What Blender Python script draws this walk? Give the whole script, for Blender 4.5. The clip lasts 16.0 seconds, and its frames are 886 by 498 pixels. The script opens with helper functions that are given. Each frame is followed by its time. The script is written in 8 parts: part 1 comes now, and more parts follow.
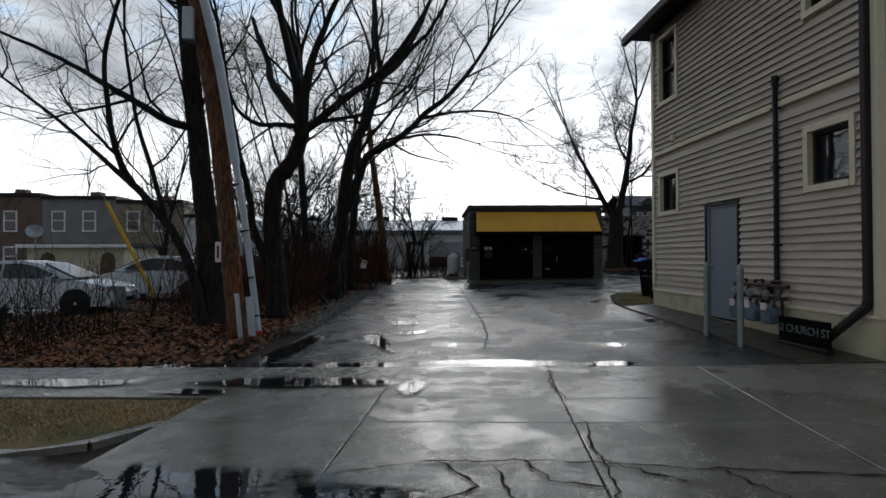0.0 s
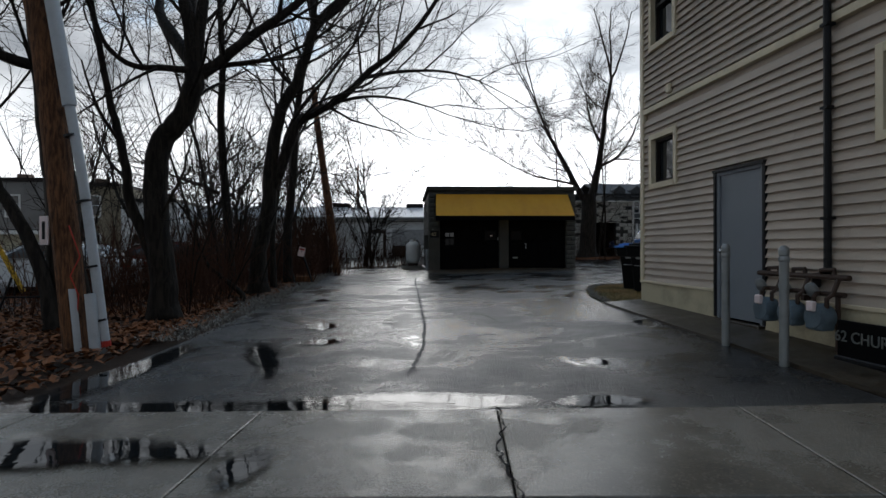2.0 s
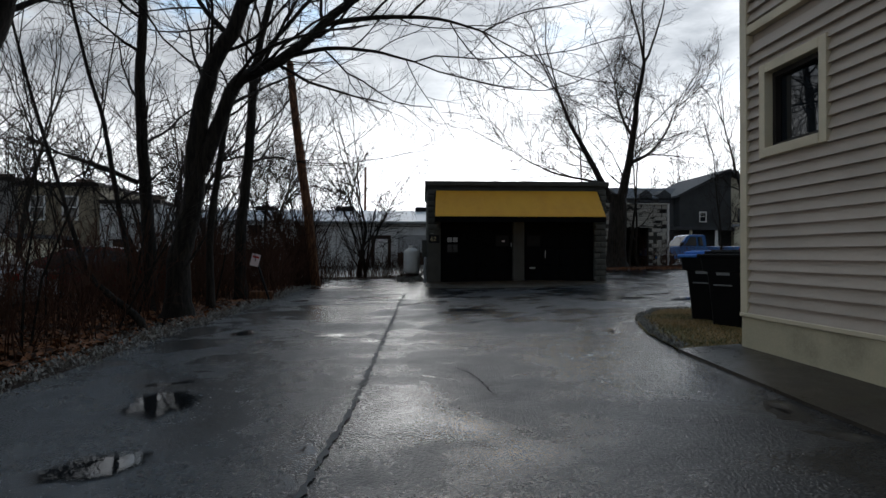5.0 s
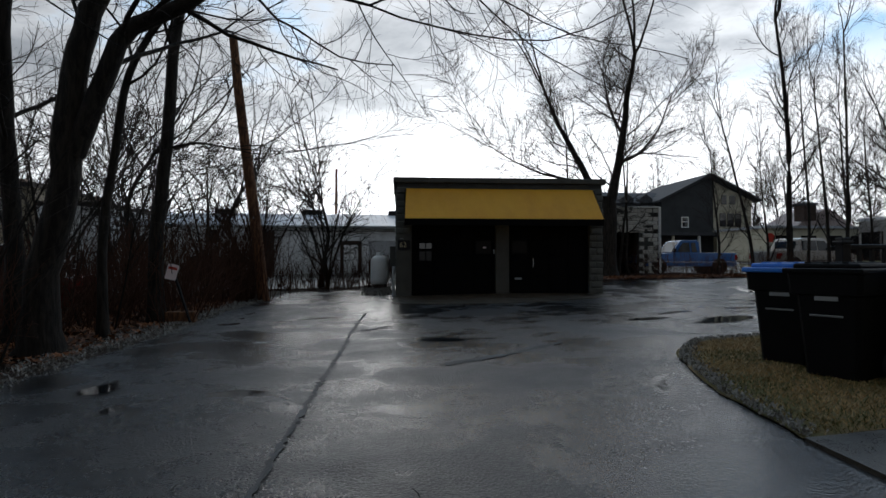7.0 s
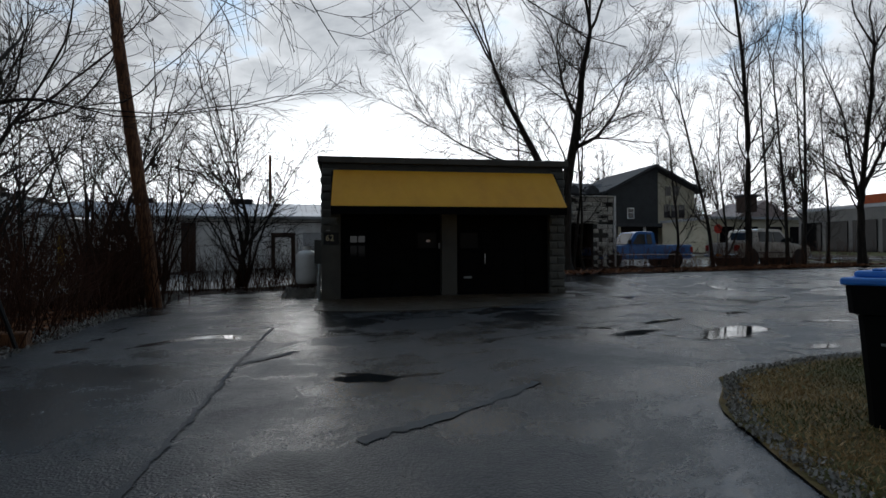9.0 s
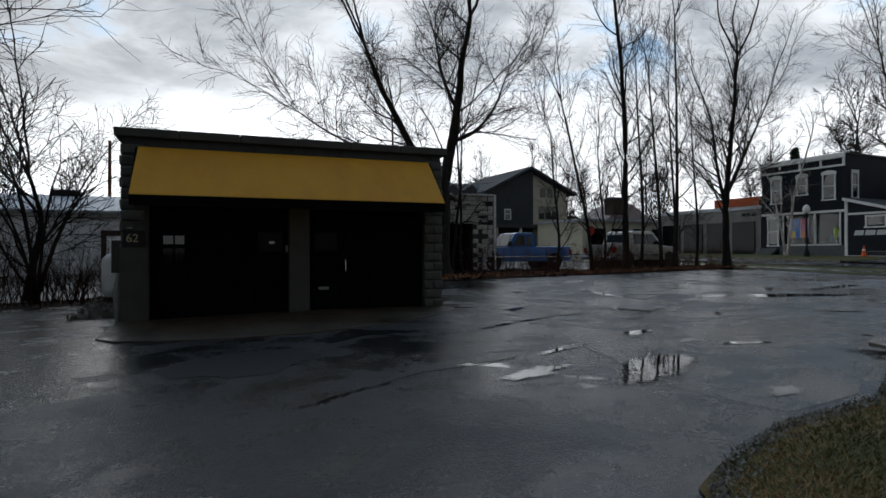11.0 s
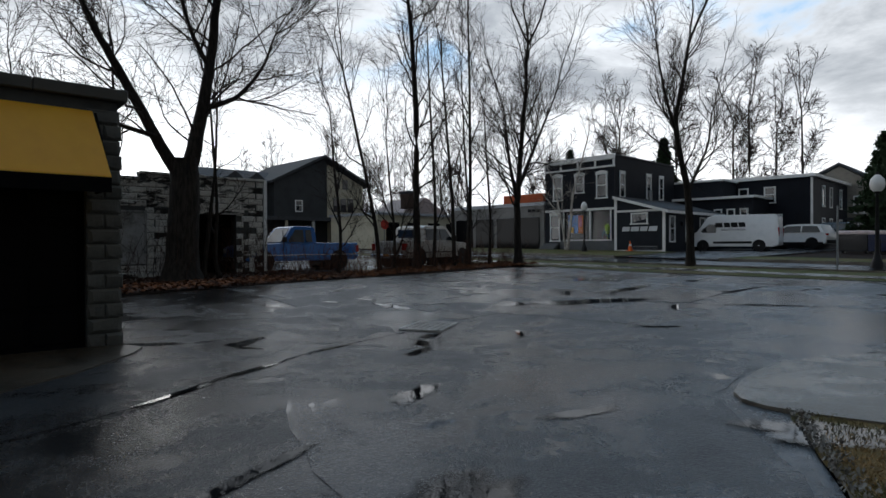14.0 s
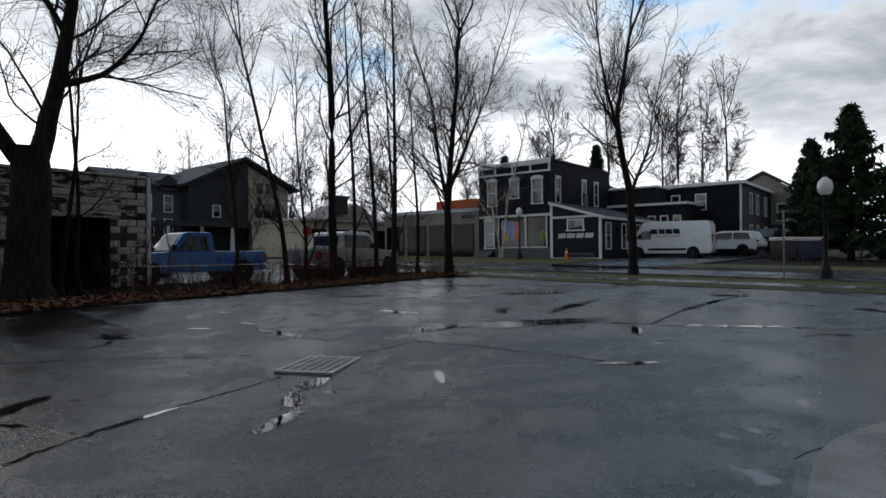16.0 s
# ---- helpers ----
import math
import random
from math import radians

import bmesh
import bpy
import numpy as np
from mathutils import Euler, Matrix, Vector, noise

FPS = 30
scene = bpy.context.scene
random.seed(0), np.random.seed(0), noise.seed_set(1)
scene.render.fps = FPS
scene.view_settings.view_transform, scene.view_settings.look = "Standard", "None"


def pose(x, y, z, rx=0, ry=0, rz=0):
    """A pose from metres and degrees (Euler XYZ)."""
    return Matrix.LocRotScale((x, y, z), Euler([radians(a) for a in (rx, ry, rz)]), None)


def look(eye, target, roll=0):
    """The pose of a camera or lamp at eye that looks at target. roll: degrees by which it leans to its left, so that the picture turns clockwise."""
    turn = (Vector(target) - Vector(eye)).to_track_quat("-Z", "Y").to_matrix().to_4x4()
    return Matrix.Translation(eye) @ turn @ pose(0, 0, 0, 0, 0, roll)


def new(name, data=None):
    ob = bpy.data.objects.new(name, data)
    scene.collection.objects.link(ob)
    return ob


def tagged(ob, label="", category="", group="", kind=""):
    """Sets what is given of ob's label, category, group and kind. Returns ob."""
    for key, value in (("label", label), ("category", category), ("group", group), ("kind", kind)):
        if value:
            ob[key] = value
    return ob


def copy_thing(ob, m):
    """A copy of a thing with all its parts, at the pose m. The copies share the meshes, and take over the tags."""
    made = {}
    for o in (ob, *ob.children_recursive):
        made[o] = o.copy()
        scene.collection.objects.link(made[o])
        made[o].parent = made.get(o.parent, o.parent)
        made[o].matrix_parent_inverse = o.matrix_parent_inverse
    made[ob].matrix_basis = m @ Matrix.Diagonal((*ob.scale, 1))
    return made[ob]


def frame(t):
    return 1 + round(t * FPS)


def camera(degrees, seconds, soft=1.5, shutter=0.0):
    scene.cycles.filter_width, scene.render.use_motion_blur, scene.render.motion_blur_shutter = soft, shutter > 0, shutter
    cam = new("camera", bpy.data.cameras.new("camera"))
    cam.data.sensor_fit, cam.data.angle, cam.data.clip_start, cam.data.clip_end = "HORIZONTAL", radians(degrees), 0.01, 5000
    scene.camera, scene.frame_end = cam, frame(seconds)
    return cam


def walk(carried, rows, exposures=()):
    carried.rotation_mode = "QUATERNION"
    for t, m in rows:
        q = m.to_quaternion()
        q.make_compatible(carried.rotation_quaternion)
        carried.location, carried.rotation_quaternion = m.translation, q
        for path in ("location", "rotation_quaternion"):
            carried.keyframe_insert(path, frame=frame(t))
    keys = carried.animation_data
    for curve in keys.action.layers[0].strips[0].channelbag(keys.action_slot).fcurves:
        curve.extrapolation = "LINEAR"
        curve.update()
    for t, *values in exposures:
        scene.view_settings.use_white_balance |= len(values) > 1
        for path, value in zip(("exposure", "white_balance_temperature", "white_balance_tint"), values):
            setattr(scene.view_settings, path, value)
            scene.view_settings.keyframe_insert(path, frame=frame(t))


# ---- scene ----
cam = camera(75.3, 16.0)
PATH = [
    (0, (0.032, 0.478, 1.433), (0.163, 2.474, 1.463), -0.2),
    (0.5, (0.202, 1.22, 1.405), (0.342, 3.215, 1.435), -0.3),
    (1, (0.449, 1.911, 1.375), (0.629, 3.902, 1.4), -0.2),
    (1.5, (0.648, 2.592, 1.342), (0.851, 4.582, 1.353), -0.2),
    (2, (0.875, 3.252, 1.307), (1.104, 5.239, 1.303), -0.2),
    (2.5, (1.062, 3.905, 1.279), (1.306, 5.89, 1.28), -0.2),
    (3, (1.315, 4.582, 1.265), (1.557, 6.567, 1.259), -0.2),
    (5.5, (2.032, 8.131, 1.338), (2.189, 10.124, 1.378), 0.1),
    (6, (2.121, 8.855, 1.352), (2.285, 10.848, 1.408), 0.2),
    (6.5, (2.244, 9.54, 1.399), (2.45, 11.529, 1.452), 0.1),
    (7, (2.351, 10.244, 1.417), (2.595, 12.228, 1.458), -0.0),
    (7.5, (2.53, 10.912, 1.459), (2.821, 12.89, 1.495), -0.0),
    (8, (2.658, 11.566, 1.49), (2.975, 13.541, 1.514), -0.1),
    (10.5, (3.697, 14.806, 1.603), (4.415, 16.672, 1.61), -0.3),
    (11, (4.085, 15.37, 1.629), (4.909, 17.193, 1.637), -0.2),
    (11.5, (4.496, 15.87, 1.615), (5.434, 17.637, 1.61), -0.0),
    (12, (5.03, 16.437, 1.643), (6.07, 18.145, 1.623), -0.1),
    (12.5, (5.529, 16.922, 1.661), (6.677, 18.56, 1.641), -0.2),
    (13, (6.028, 17.328, 1.7), (7.284, 18.885, 1.68), -0.2),
    (13.5, (6.499, 17.774, 1.719), (7.832, 19.264, 1.69), -0.3),
    (14, (6.996, 18.193, 1.778), (8.383, 19.635, 1.76), -0.3),
    (14.5, (7.504, 18.659, 1.771), (8.91, 20.081, 1.77), -0.3),
    (15, (8.046, 19.047, 1.788), (9.492, 20.429, 1.789), -0.3),
    (15.5, (8.634, 19.43, 1.791), (10.117, 20.771, 1.786), -0.4),
    (16, (9.266, 19.741, 1.788), (10.803, 21.02, 1.795), -0.5),
]
walk(cam, [(t, look(eye, target, roll)) for t, eye, target, roll in PATH],
     exposures=[(0, 0.82), (3, 0.82), (6, 0.74), (8, 0.64), (10.5, 0.48), (12, 0.54), (14, 0.62), (16, 0.6)])

# ---------------------------------------------------------------- world and light
SUN_AZ, SUN_EL = radians(6), radians(9)      # azimuth to the right of +y
SUN_DIR = Vector((math.sin(SUN_AZ) * math.cos(SUN_EL), math.cos(SUN_AZ) * math.cos(SUN_EL), math.sin(SUN_EL)))


class Nodes:
    """Small helper to wire node trees."""

    def __init__(self, tree):
        self.t = tree
        tree.nodes.clear()

    def n(self, kind, **kw):
        nd = self.t.nodes.new(kind)
        for k, v in kw.items():
            if k in nd.inputs:
                nd.inputs[k].default_value = v
            else:
                setattr(nd, k, v)
        return nd

    def l(self, a, b):
        self.t.links.new(a, b)

    def put(self, sock, val):
        if hasattr(val, "is_linked"):
            self.l(val, sock)
        else:
            sock.default_value = val

    def math(self, op, a, b=0.0, c=0.0, clamp=False):
        nd = self.t.nodes.new("ShaderNodeMath")
        nd.operation, nd.use_clamp = op, clamp
        for i, v in enumerate((a, b, c)):
            self.put(nd.inputs[i], v)
        return nd.outputs[0]

    def mix(self, f, a, b, blend="MIX"):
        nd = self.t.nodes.new("ShaderNodeMix")
        nd.data_type, nd.blend_type = "RGBA", blend
        self.put(nd.inputs[0], f)
        for i, v in ((6, a), (7, b)):
            self.put(nd.inputs[i], (*v, 1) if isinstance(v, tuple) and len(v) == 3 else v)
        return nd.outputs[2]

    def noise(self, vec, scale, detail=4.0, rough=0.55, dist=0.0):
        nd = self.t.nodes.new("ShaderNodeTexNoise")
        nd.inputs["Scale"].default_value, nd.inputs["Detail"].default_value = scale, detail
        nd.inputs["Roughness"].default_value, nd.inputs["Distortion"].default_value = rough, dist
        if vec is not None:
            self.l(vec, nd.inputs["Vector"])
        return nd.outputs[0]

    def ramp(self, f, lo, hi, a=0.0, b=1.0):
        nd = self.t.nodes.new("ShaderNodeMapRange")
        nd.interpolation_type = "SMOOTHSTEP"
        self.put(nd.inputs[0], f)
        for i, v in ((1, lo), (2, hi), (3, a), (4, b)):
            nd.inputs[i].default_value = v
        return nd.outputs[0]

    def stretch(self, vec, s):
        nd = self.t.nodes.new("ShaderNodeVectorMath")
        nd.operation = "MULTIPLY"
        self.l(vec, nd.inputs[0])
        nd.inputs[1].default_value = s
        return nd.outputs[0]


world = bpy.data.worlds.new("world")
scene.world = world
world.use_nodes = True
k = Nodes(world.node_tree)
co = k.n("ShaderNodeTexCoord").outputs["Generated"]
sky = k.n("ShaderNodeTexSky")
sky.sky_type, sky.sun_disc = "NISHITA", False
sky.sun_elevation, sky.sun_rotation = SUN_EL, SUN_AZ
sep = k.n("ShaderNodeSeparateXYZ")
k.l(co, sep.inputs[0])
lift = k.math("ADD", k.math("MAXIMUM", sep.outputs[2], 0.0), 0.16)
flat = k.n("ShaderNodeCombineXYZ")
k.l(k.math("DIVIDE", sep.outputs[0], lift), flat.inputs[0])
k.l(k.math("DIVIDE", sep.outputs[1], lift), flat.inputs[1])
big = k.noise(flat.outputs[0], 0.62, 6, 0.55, 0.4)
fine = k.noise(flat.outputs[0], 1.7, 7, 0.6, 0.3)
dot = k.n("ShaderNodeVectorMath", operation="DOT_PRODUCT")
k.l(co, dot.inputs[0])
dot.inputs[1].default_value = SUN_DIR
near = k.math("MAXIMUM", dot.outputs["Value"], 0.0)
glow = k.math("ADD", k.math("MULTIPLY", k.math("POWER", near, 30.0), 0.6), k.math("MULTIPLY", k.math("POWER", near, 9.0), 0.3))
side = k.n("ShaderNodeVectorMath", operation="DOT_PRODUCT")
k.l(co, side.inputs[0])
side.inputs[1].default_value = (0.86, 0.42, 0.28)
glow = k.math("MULTIPLY", glow, k.ramp(sep.outputs[2], 0.10, 0.36, 1.0, 0.12))
facing = k.ramp(side.outputs["Value"], 0.10, 0.90, 0.62, 1.0)
# added, unseen: sky behind the walker is dimmed so faces turned to him darken
rear = k.n("ShaderNodeVectorMath", operation="DOT_PRODUCT")
k.l(co, rear.inputs[0])
rear.inputs[1].default_value = (0.10, 0.99, 0.05)
rear_dim = k.ramp(rear.outputs["Value"], -0.55, 0.55, 0.34, 1.0)
facing = k.math("MULTIPLY", facing, rear_dim)
cover = k.ramp(k.math("ADD", k.math("MULTIPLY", big, 0.65), k.math("MULTIPLY", fine, 0.35)), 0.42, 0.50)
cover = k.math("MAXIMUM", cover, k.ramp(sep.outputs[2], 0.24, 0.34, 1.0, 0.0))
body = k.ramp(k.math("ADD", k.math("MULTIPLY", big, 0.5), k.math("MULTIPLY", fine, 0.5)), 0.42, 0.60)
cloud = k.mix(body, (0.91, 0.95, 1.0), (0.36, 0.395, 0.44))
low = k.ramp(sep.outputs[2], 0.04, 0.26, 1.0, 0.0)

dim = k.n("ShaderNodeCombineColor")
for i in range(3):
    k.l(facing, dim.inputs[i])
cloud = k.mix(1.0, cloud, dim.outputs[0], "MULTIPLY")
pale = k.n("ShaderNodeCombineColor")
for i, f in enumerate((1.50, 1.55, 1.60)):
    k.l(k.math("MULTIPLY", rear_dim, f), pale.inputs[i])
cloud = k.mix(k.math("MULTIPLY", low, 0.75), cloud, pale.outputs[0])
glowc = k.n("ShaderNodeMix", data_type="RGBA", blend_type="ADD")
glowc.inputs[0].default_value = 1.0
k.l(cloud, glowc.inputs[6])
gl = k.n("ShaderNodeCombineColor")
for i, f in enumerate((0.95, 0.98, 1.0)):
    k.l(k.math("MULTIPLY", glow, f), gl.inputs[i])
k.l(gl.outputs[0], glowc.inputs[7])
blue = k.mix(1.0, sky.outputs[0], (0.16, 0.16, 0.16), "MULTIPLY")
blue = k.mix(0.8, blue, (0.28, 0.54, 0.86))
total = k.mix(cover, blue, glowc.outputs[2])
bg = k.n("ShaderNodeBackground")
bg.inputs["Strength"].default_value = 0.80
k.l(total, bg.inputs["Color"])
k.l(bg.outputs[0], k.n("ShaderNodeOutputWorld").inputs[0])

sun = new("sun", bpy.data.lights.new("sun", "SUN"))
sun.data.energy, sun.data.angle, sun.data.color = 0.3, radians(30), (1.0, 0.98, 0.95)
sun.matrix_basis = look((0, 0, 60), Vector((0, 0, 60)) - SUN_DIR)


# ---------------------------------------------------------------- materials
def material(name):
    m = bpy.data.materials.new(name)
    m.use_nodes = True
    kk = Nodes(m.node_tree)
    b = kk.n("ShaderNodeBsdfPrincipled")
    kk.l(b.outputs[0], kk.n("ShaderNodeOutputMaterial").inputs[0])
    return m, kk, b


def plain(name, col, rough=0.6, metal=0.0, var=0.25, scale=3.0, fine=40.0, bump=0.15, tint=None, spread=0.0, wet=0.0, spec=0.3):
    """Two-scale mottled surface: col varies by var, tint (or a darker col) in stains; spread varies it by object."""
    m, kk, b = material(name)
    c = kk.n("ShaderNodeTexCoord").outputs["Object"]
    a, f = kk.noise(c, scale, 4), kk.noise(c, fine, 5, 0.65)
    dark = tint or tuple(v * 0.55 for v in col)
    base = kk.mix(kk.ramp(a, 0.42, 0.72, 0.0, min(1.0, var * 2.2)), col, dark)
    base = kk.mix(kk.math("MULTIPLY", kk.ramp(f, 0.35, 0.75), var), base, tuple(min(1, v * 1.35) for v in col))
    if spread:
        info = kk.n("ShaderNodeObjectInfo").outputs["Random"]
        hsv = kk.n("ShaderNodeHueSaturation")
        kk.l(base, hsv.inputs["Color"])
        kk.l(kk.math("ADD", kk.math("MULTIPLY", info, spread * 2), 1 - spread), hsv.inputs["Value"])
        base = hsv.outputs[0]
    kk.l(base, b.inputs["Base Color"])
    kk.l(kk.math("ADD", kk.math("MULTIPLY", f, 0.25), rough - 0.12 - wet * 0.2, clamp=True), b.inputs["Roughness"])
    b.inputs["Metallic"].default_value = metal
    b.inputs["Specular IOR Level"].default_value = spec
    if bump:
        bp = kk.n("ShaderNodeBump", Strength=bump, Distance=0.01)
        kk.l(f, bp.inputs["Height"])
        kk.l(bp.outputs[0], b.inputs["Normal"])
    return m


def wet_ground(name, col, dark, rlo, rhi, wetscale, grain, gbump, stain, lo=0.38, hi=0.62, pool=2.0, speck=0.5):
    """Wet paving: a film of water smooths the grain in patches and pools in the hollows; coarse aggregate stands out elsewhere."""
    m, kk, b = material(name)
    c = kk.n("ShaderNodeTexCoord").outputs["Object"]
    broad, mid = kk.noise(c, wetscale, 3, 0.5, 0.6), kk.noise(c, wetscale * 5, 4, 0.6, 0.3)
    film = kk.math("ADD", kk.math("MULTIPLY", broad, 0.55), kk.math("MULTIPLY", mid, 0.45))
    wet = kk.ramp(film, lo, hi)
    hollow = kk.ramp(kk.math("ADD", kk.math("MULTIPLY", kk.noise(c, wetscale * 2.2, 4, 0.55, 1.2), 0.85), kk.math("MULTIPLY", mid, 0.15)), pool, pool + 0.05)
    g = kk.noise(c, grain, 3, 0.75)
    coarse = kk.noise(c, grain * 0.3, 3, 0.6)
    vor = kk.n("ShaderNodeTexVoronoi", Scale=grain * 0.9)
    kk.l(c, vor.inputs["Vector"])
    stone = kk.math("ADD", kk.math("MULTIPLY", g, 0.45), kk.math("ADD", kk.math("MULTIPLY", vor.outputs["Distance"], 0.35), kk.math("MULTIPLY", coarse, 0.3)))
    spots = kk.noise(c, stain, 5, 0.6)
    base = kk.mix(kk.ramp(spots, 0.40, 0.70), col, dark)
    base = kk.mix(kk.math("MULTIPLY", kk.ramp(vor.outputs["Color"], 0.62, 0.85), speck), base, tuple(v * 3.2 for v in col))
    base = kk.mix(kk.math("MULTIPLY", wet, 0.4), base, tuple(v * 0.6 for v in dark))
    kk.l(base, b.inputs["Base Color"])
    rough = kk.math("ADD", kk.math("MULTIPLY", wet, rlo - rhi), rhi)
    rough = kk.math("ADD", rough, kk.math("MULTIPLY", kk.math("SUBTRACT", stone, 0.5), 0.5), clamp=True)
    rough = kk.math("ADD", kk.math("MULTIPLY", rough, kk.math("SUBTRACT", 1.0, hollow)), kk.math("MULTIPLY", hollow, 0.04))
    kk.l(rough, b.inputs["Roughness"])
    b.inputs["IOR"].default_value = 1.45
    bp = kk.n("ShaderNodeBump", Distance=0.02)
    strength = kk.math("SUBTRACT", gbump, kk.math("MULTIPLY", wet, gbump * 0.75))
    kk.l(kk.math("MULTIPLY", strength, kk.math("SUBTRACT", 1.0, hollow)), bp.inputs["Strength"])
    kk.l(stone, bp.inputs["Height"])
    kk.l(bp.outputs[0], b.inputs["Normal"])
    return m


ASPHALT = wet_ground("wet_asphalt", (0.024, 0.024, 0.024), (0.010, 0.010, 0.0103), 0.10, 0.46, 0.24, 52, 1.0, 0.9, 0.34, 0.62, 0.60, 0.4)
OLDASPHALT = wet_ground("older_grey_asphalt", (0.040, 0.0395, 0.039), (0.017, 0.017, 0.017), 0.10, 0.42, 0.28, 52, 1.0, 0.9, 0.33, 0.61, 0.61, 0.45)
ROADWAY = wet_ground("wet_road", (0.07, 0.072, 0.076), (0.04, 0.04, 0.043), 0.10, 0.3, 0.2, 60, 0.3, 0.5)
CONCRETE = wet_ground("wet_concrete", (0.175, 0.152, 0.122), (0.10, 0.085, 0.066), 0.08, 0.36, 0.55, 80, 0.5, 1.3, 0.38, 0.60, 0.64, 0.15)
PADCON = wet_ground("damp_pad_concrete", (0.052, 0.040, 0.026), (0.024, 0.018, 0.011), 0.28, 0.5, 0.8, 90, 0.3, 1.5, 0.4, 0.62, 2.0, 0.1)


def soil_material(name, a, b2, c2, scale, rough=0.85):
    m, kk, b = material(name)
    c = kk.n("ShaderNodeTexCoord").outputs["Object"]
    n1, n2 = kk.noise(c, scale, 5, 0.6), kk.noise(c, scale * 14, 5, 0.7)
    base = kk.mix(kk.ramp(n1, 0.38, 0.62), a, b2)
    base = kk.mix(kk.ramp(n2, 0.45, 0.7), base, c2)
    kk.l(base, b.inputs["Base Color"])
    b.inputs["Roughness"].default_value = rough
    b.inputs["Specular IOR Level"].default_value = 0.15
    bp = kk.n("ShaderNodeBump", Strength=0.8, Distance=0.03)
    kk.l(n2, bp.inputs["Height"])
    kk.l(bp.outputs[0], b.inputs["Normal"])
    return m


EARTH = soil_material("litter_earth", (0.022, 0.014, 0.009), (0.038, 0.020, 0.012), (0.012, 0.008, 0.006), 0.8)
TURF = soil_material("winter_turf", (0.08, 0.078, 0.025), (0.18, 0.12, 0.05), (0.06, 0.043, 0.02), 1.2)
FARTURF = soil_material("verge_turf", (0.085, 0.10, 0.03), (0.14, 0.11, 0.05), (0.05, 0.055, 0.02), 0.6)


def bark_material(name, col, dark, scale=7.0):
    m, kk, b = material(name)
    c = kk.n("ShaderNodeTexCoord").outputs["Object"]
    v = kk.stretch(c, (1, 1, 0.16))
    n1, n2 = kk.noise(v, scale * 2.2, 5, 0.65, 0.5), kk.noise(c, 1.4, 3)
    base = kk.mix(kk.ramp(n1, 0.36, 0.64), dark, col)
    base = kk.mix(kk.ramp(n2, 0.45, 0.75, 0, 0.5), base, tuple(x * 0.55 for x in dark))
    kk.l(base, b.inputs["Base Color"])
    b.inputs["Roughness"].default_value = 0.8
    b.inputs["Specular IOR Level"].default_value = 0.15
    bp = kk.n("ShaderNodeBump", Strength=0.9, Distance=0.03)
    kk.l(n1, bp.inputs["Height"])
    kk.l(bp.outputs[0], b.inputs["Normal"])
    return m


BARK = bark_material("wet_dark_bark", (0.028, 0.023, 0.018), (0.010, 0.008, 0.007))
BARK2 = bark_material("grey_brown_bark", (0.034, 0.027, 0.021), (0.012, 0.0095, 0.0075))
TWIG = plain("twig_bark", (0.030, 0.023, 0.019), 0.8, var=0.3, bump=0, spec=0.06)
BIRCH = bark_material("white_birch_bark", (0.62, 0.58, 0.52), (0.25, 0.21, 0.18), 4)
BRUSH = plain("reddish_brush_stem", (0.060, 0.030, 0.020), 0.8, var=0.4, bump=0, spread=0.3, spec=0.06)
POLEWOOD = bark_material("weathered_pole_wood", (0.19, 0.088, 0.042), (0.055, 0.028, 0.017), 12)
EVERGREEN = plain("conifer_needles", (0.028, 0.045, 0.022), 0.7, var=0.5, scale=2, bump=0, spec=0.06)
SIDING = plain("taupe_clapboard_paint", (0.43, 0.355, 0.285), 0.6, var=0.12, scale=1.2, fine=30, bump=0.08, spread=0.06)
CREAM = plain("cream_trim_paint", (0.62, 0.53, 0.37), 0.5, var=0.12, bump=0.05)
SKIRT = plain("cream_foundation_parge", (0.46, 0.40, 0.27), 0.7, var=0.3, scale=1.4, bump=0.3, tint=(0.16, 0.14, 0.10))
WHITEP = plain("white_trim_paint", (0.74, 0.73, 0.70), 0.5, var=0.12, bump=0.05)
FASCIA = plain("dark_brown_fascia", (0.025, 0.02, 0.018), 0.5, var=0.2, bump=0.05, spec=0.15)
SHINGLE = plain("asphalt_shingle", (0.06, 0.058, 0.058), 0.85, var=0.4, fine=25, bump=0.5)
GREYDOOR = plain("grey_steel_door_paint", (0.17, 0.185, 0.205), 0.42, var=0.12, scale=1.5, bump=0.03)
BLACKM = plain("black_painted_metal", (0.012, 0.012, 0.013), 0.4, var=0.3, bump=0.05, spec=0.15)
BLACKW = plain("black_door_paint", (0.004, 0.004, 0.0044), 0.6, var=0.3, bump=0.06, spec=0.03)
GALV = plain("galvanised_steel", (0.24, 0.25, 0.25), 0.5, metal=0.6, var=0.25, scale=5, bump=0.08)
CONDUIT = plain("grey_conduit_plastic", (0.42, 0.44, 0.46), 0.45, var=0.2, scale=3, bump=0.05)
METER = plain("blue_grey_meter_paint", (0.10, 0.135, 0.16), 0.5, var=0.3, scale=6, bump=0.1)
RUST = plain("rusty_pipe", (0.045, 0.026, 0.018), 0.7, var=0.4, scale=8, bump=0.3)
BLOCK = plain("dark_rockface_block", (0.075, 0.075, 0.066), 0.75, var=0.45, scale=2.2, fine=26, bump=0.7, spread=0.15, wet=0.4)
MORTAR = plain("grey_mortar", (0.06, 0.06, 0.055), 0.9, var=0.3, bump=0.3)
STUCCO = plain("grey_pier_stucco", (0.06, 0.058, 0.05), 0.75, var=0.25, scale=2, bump=0.3)
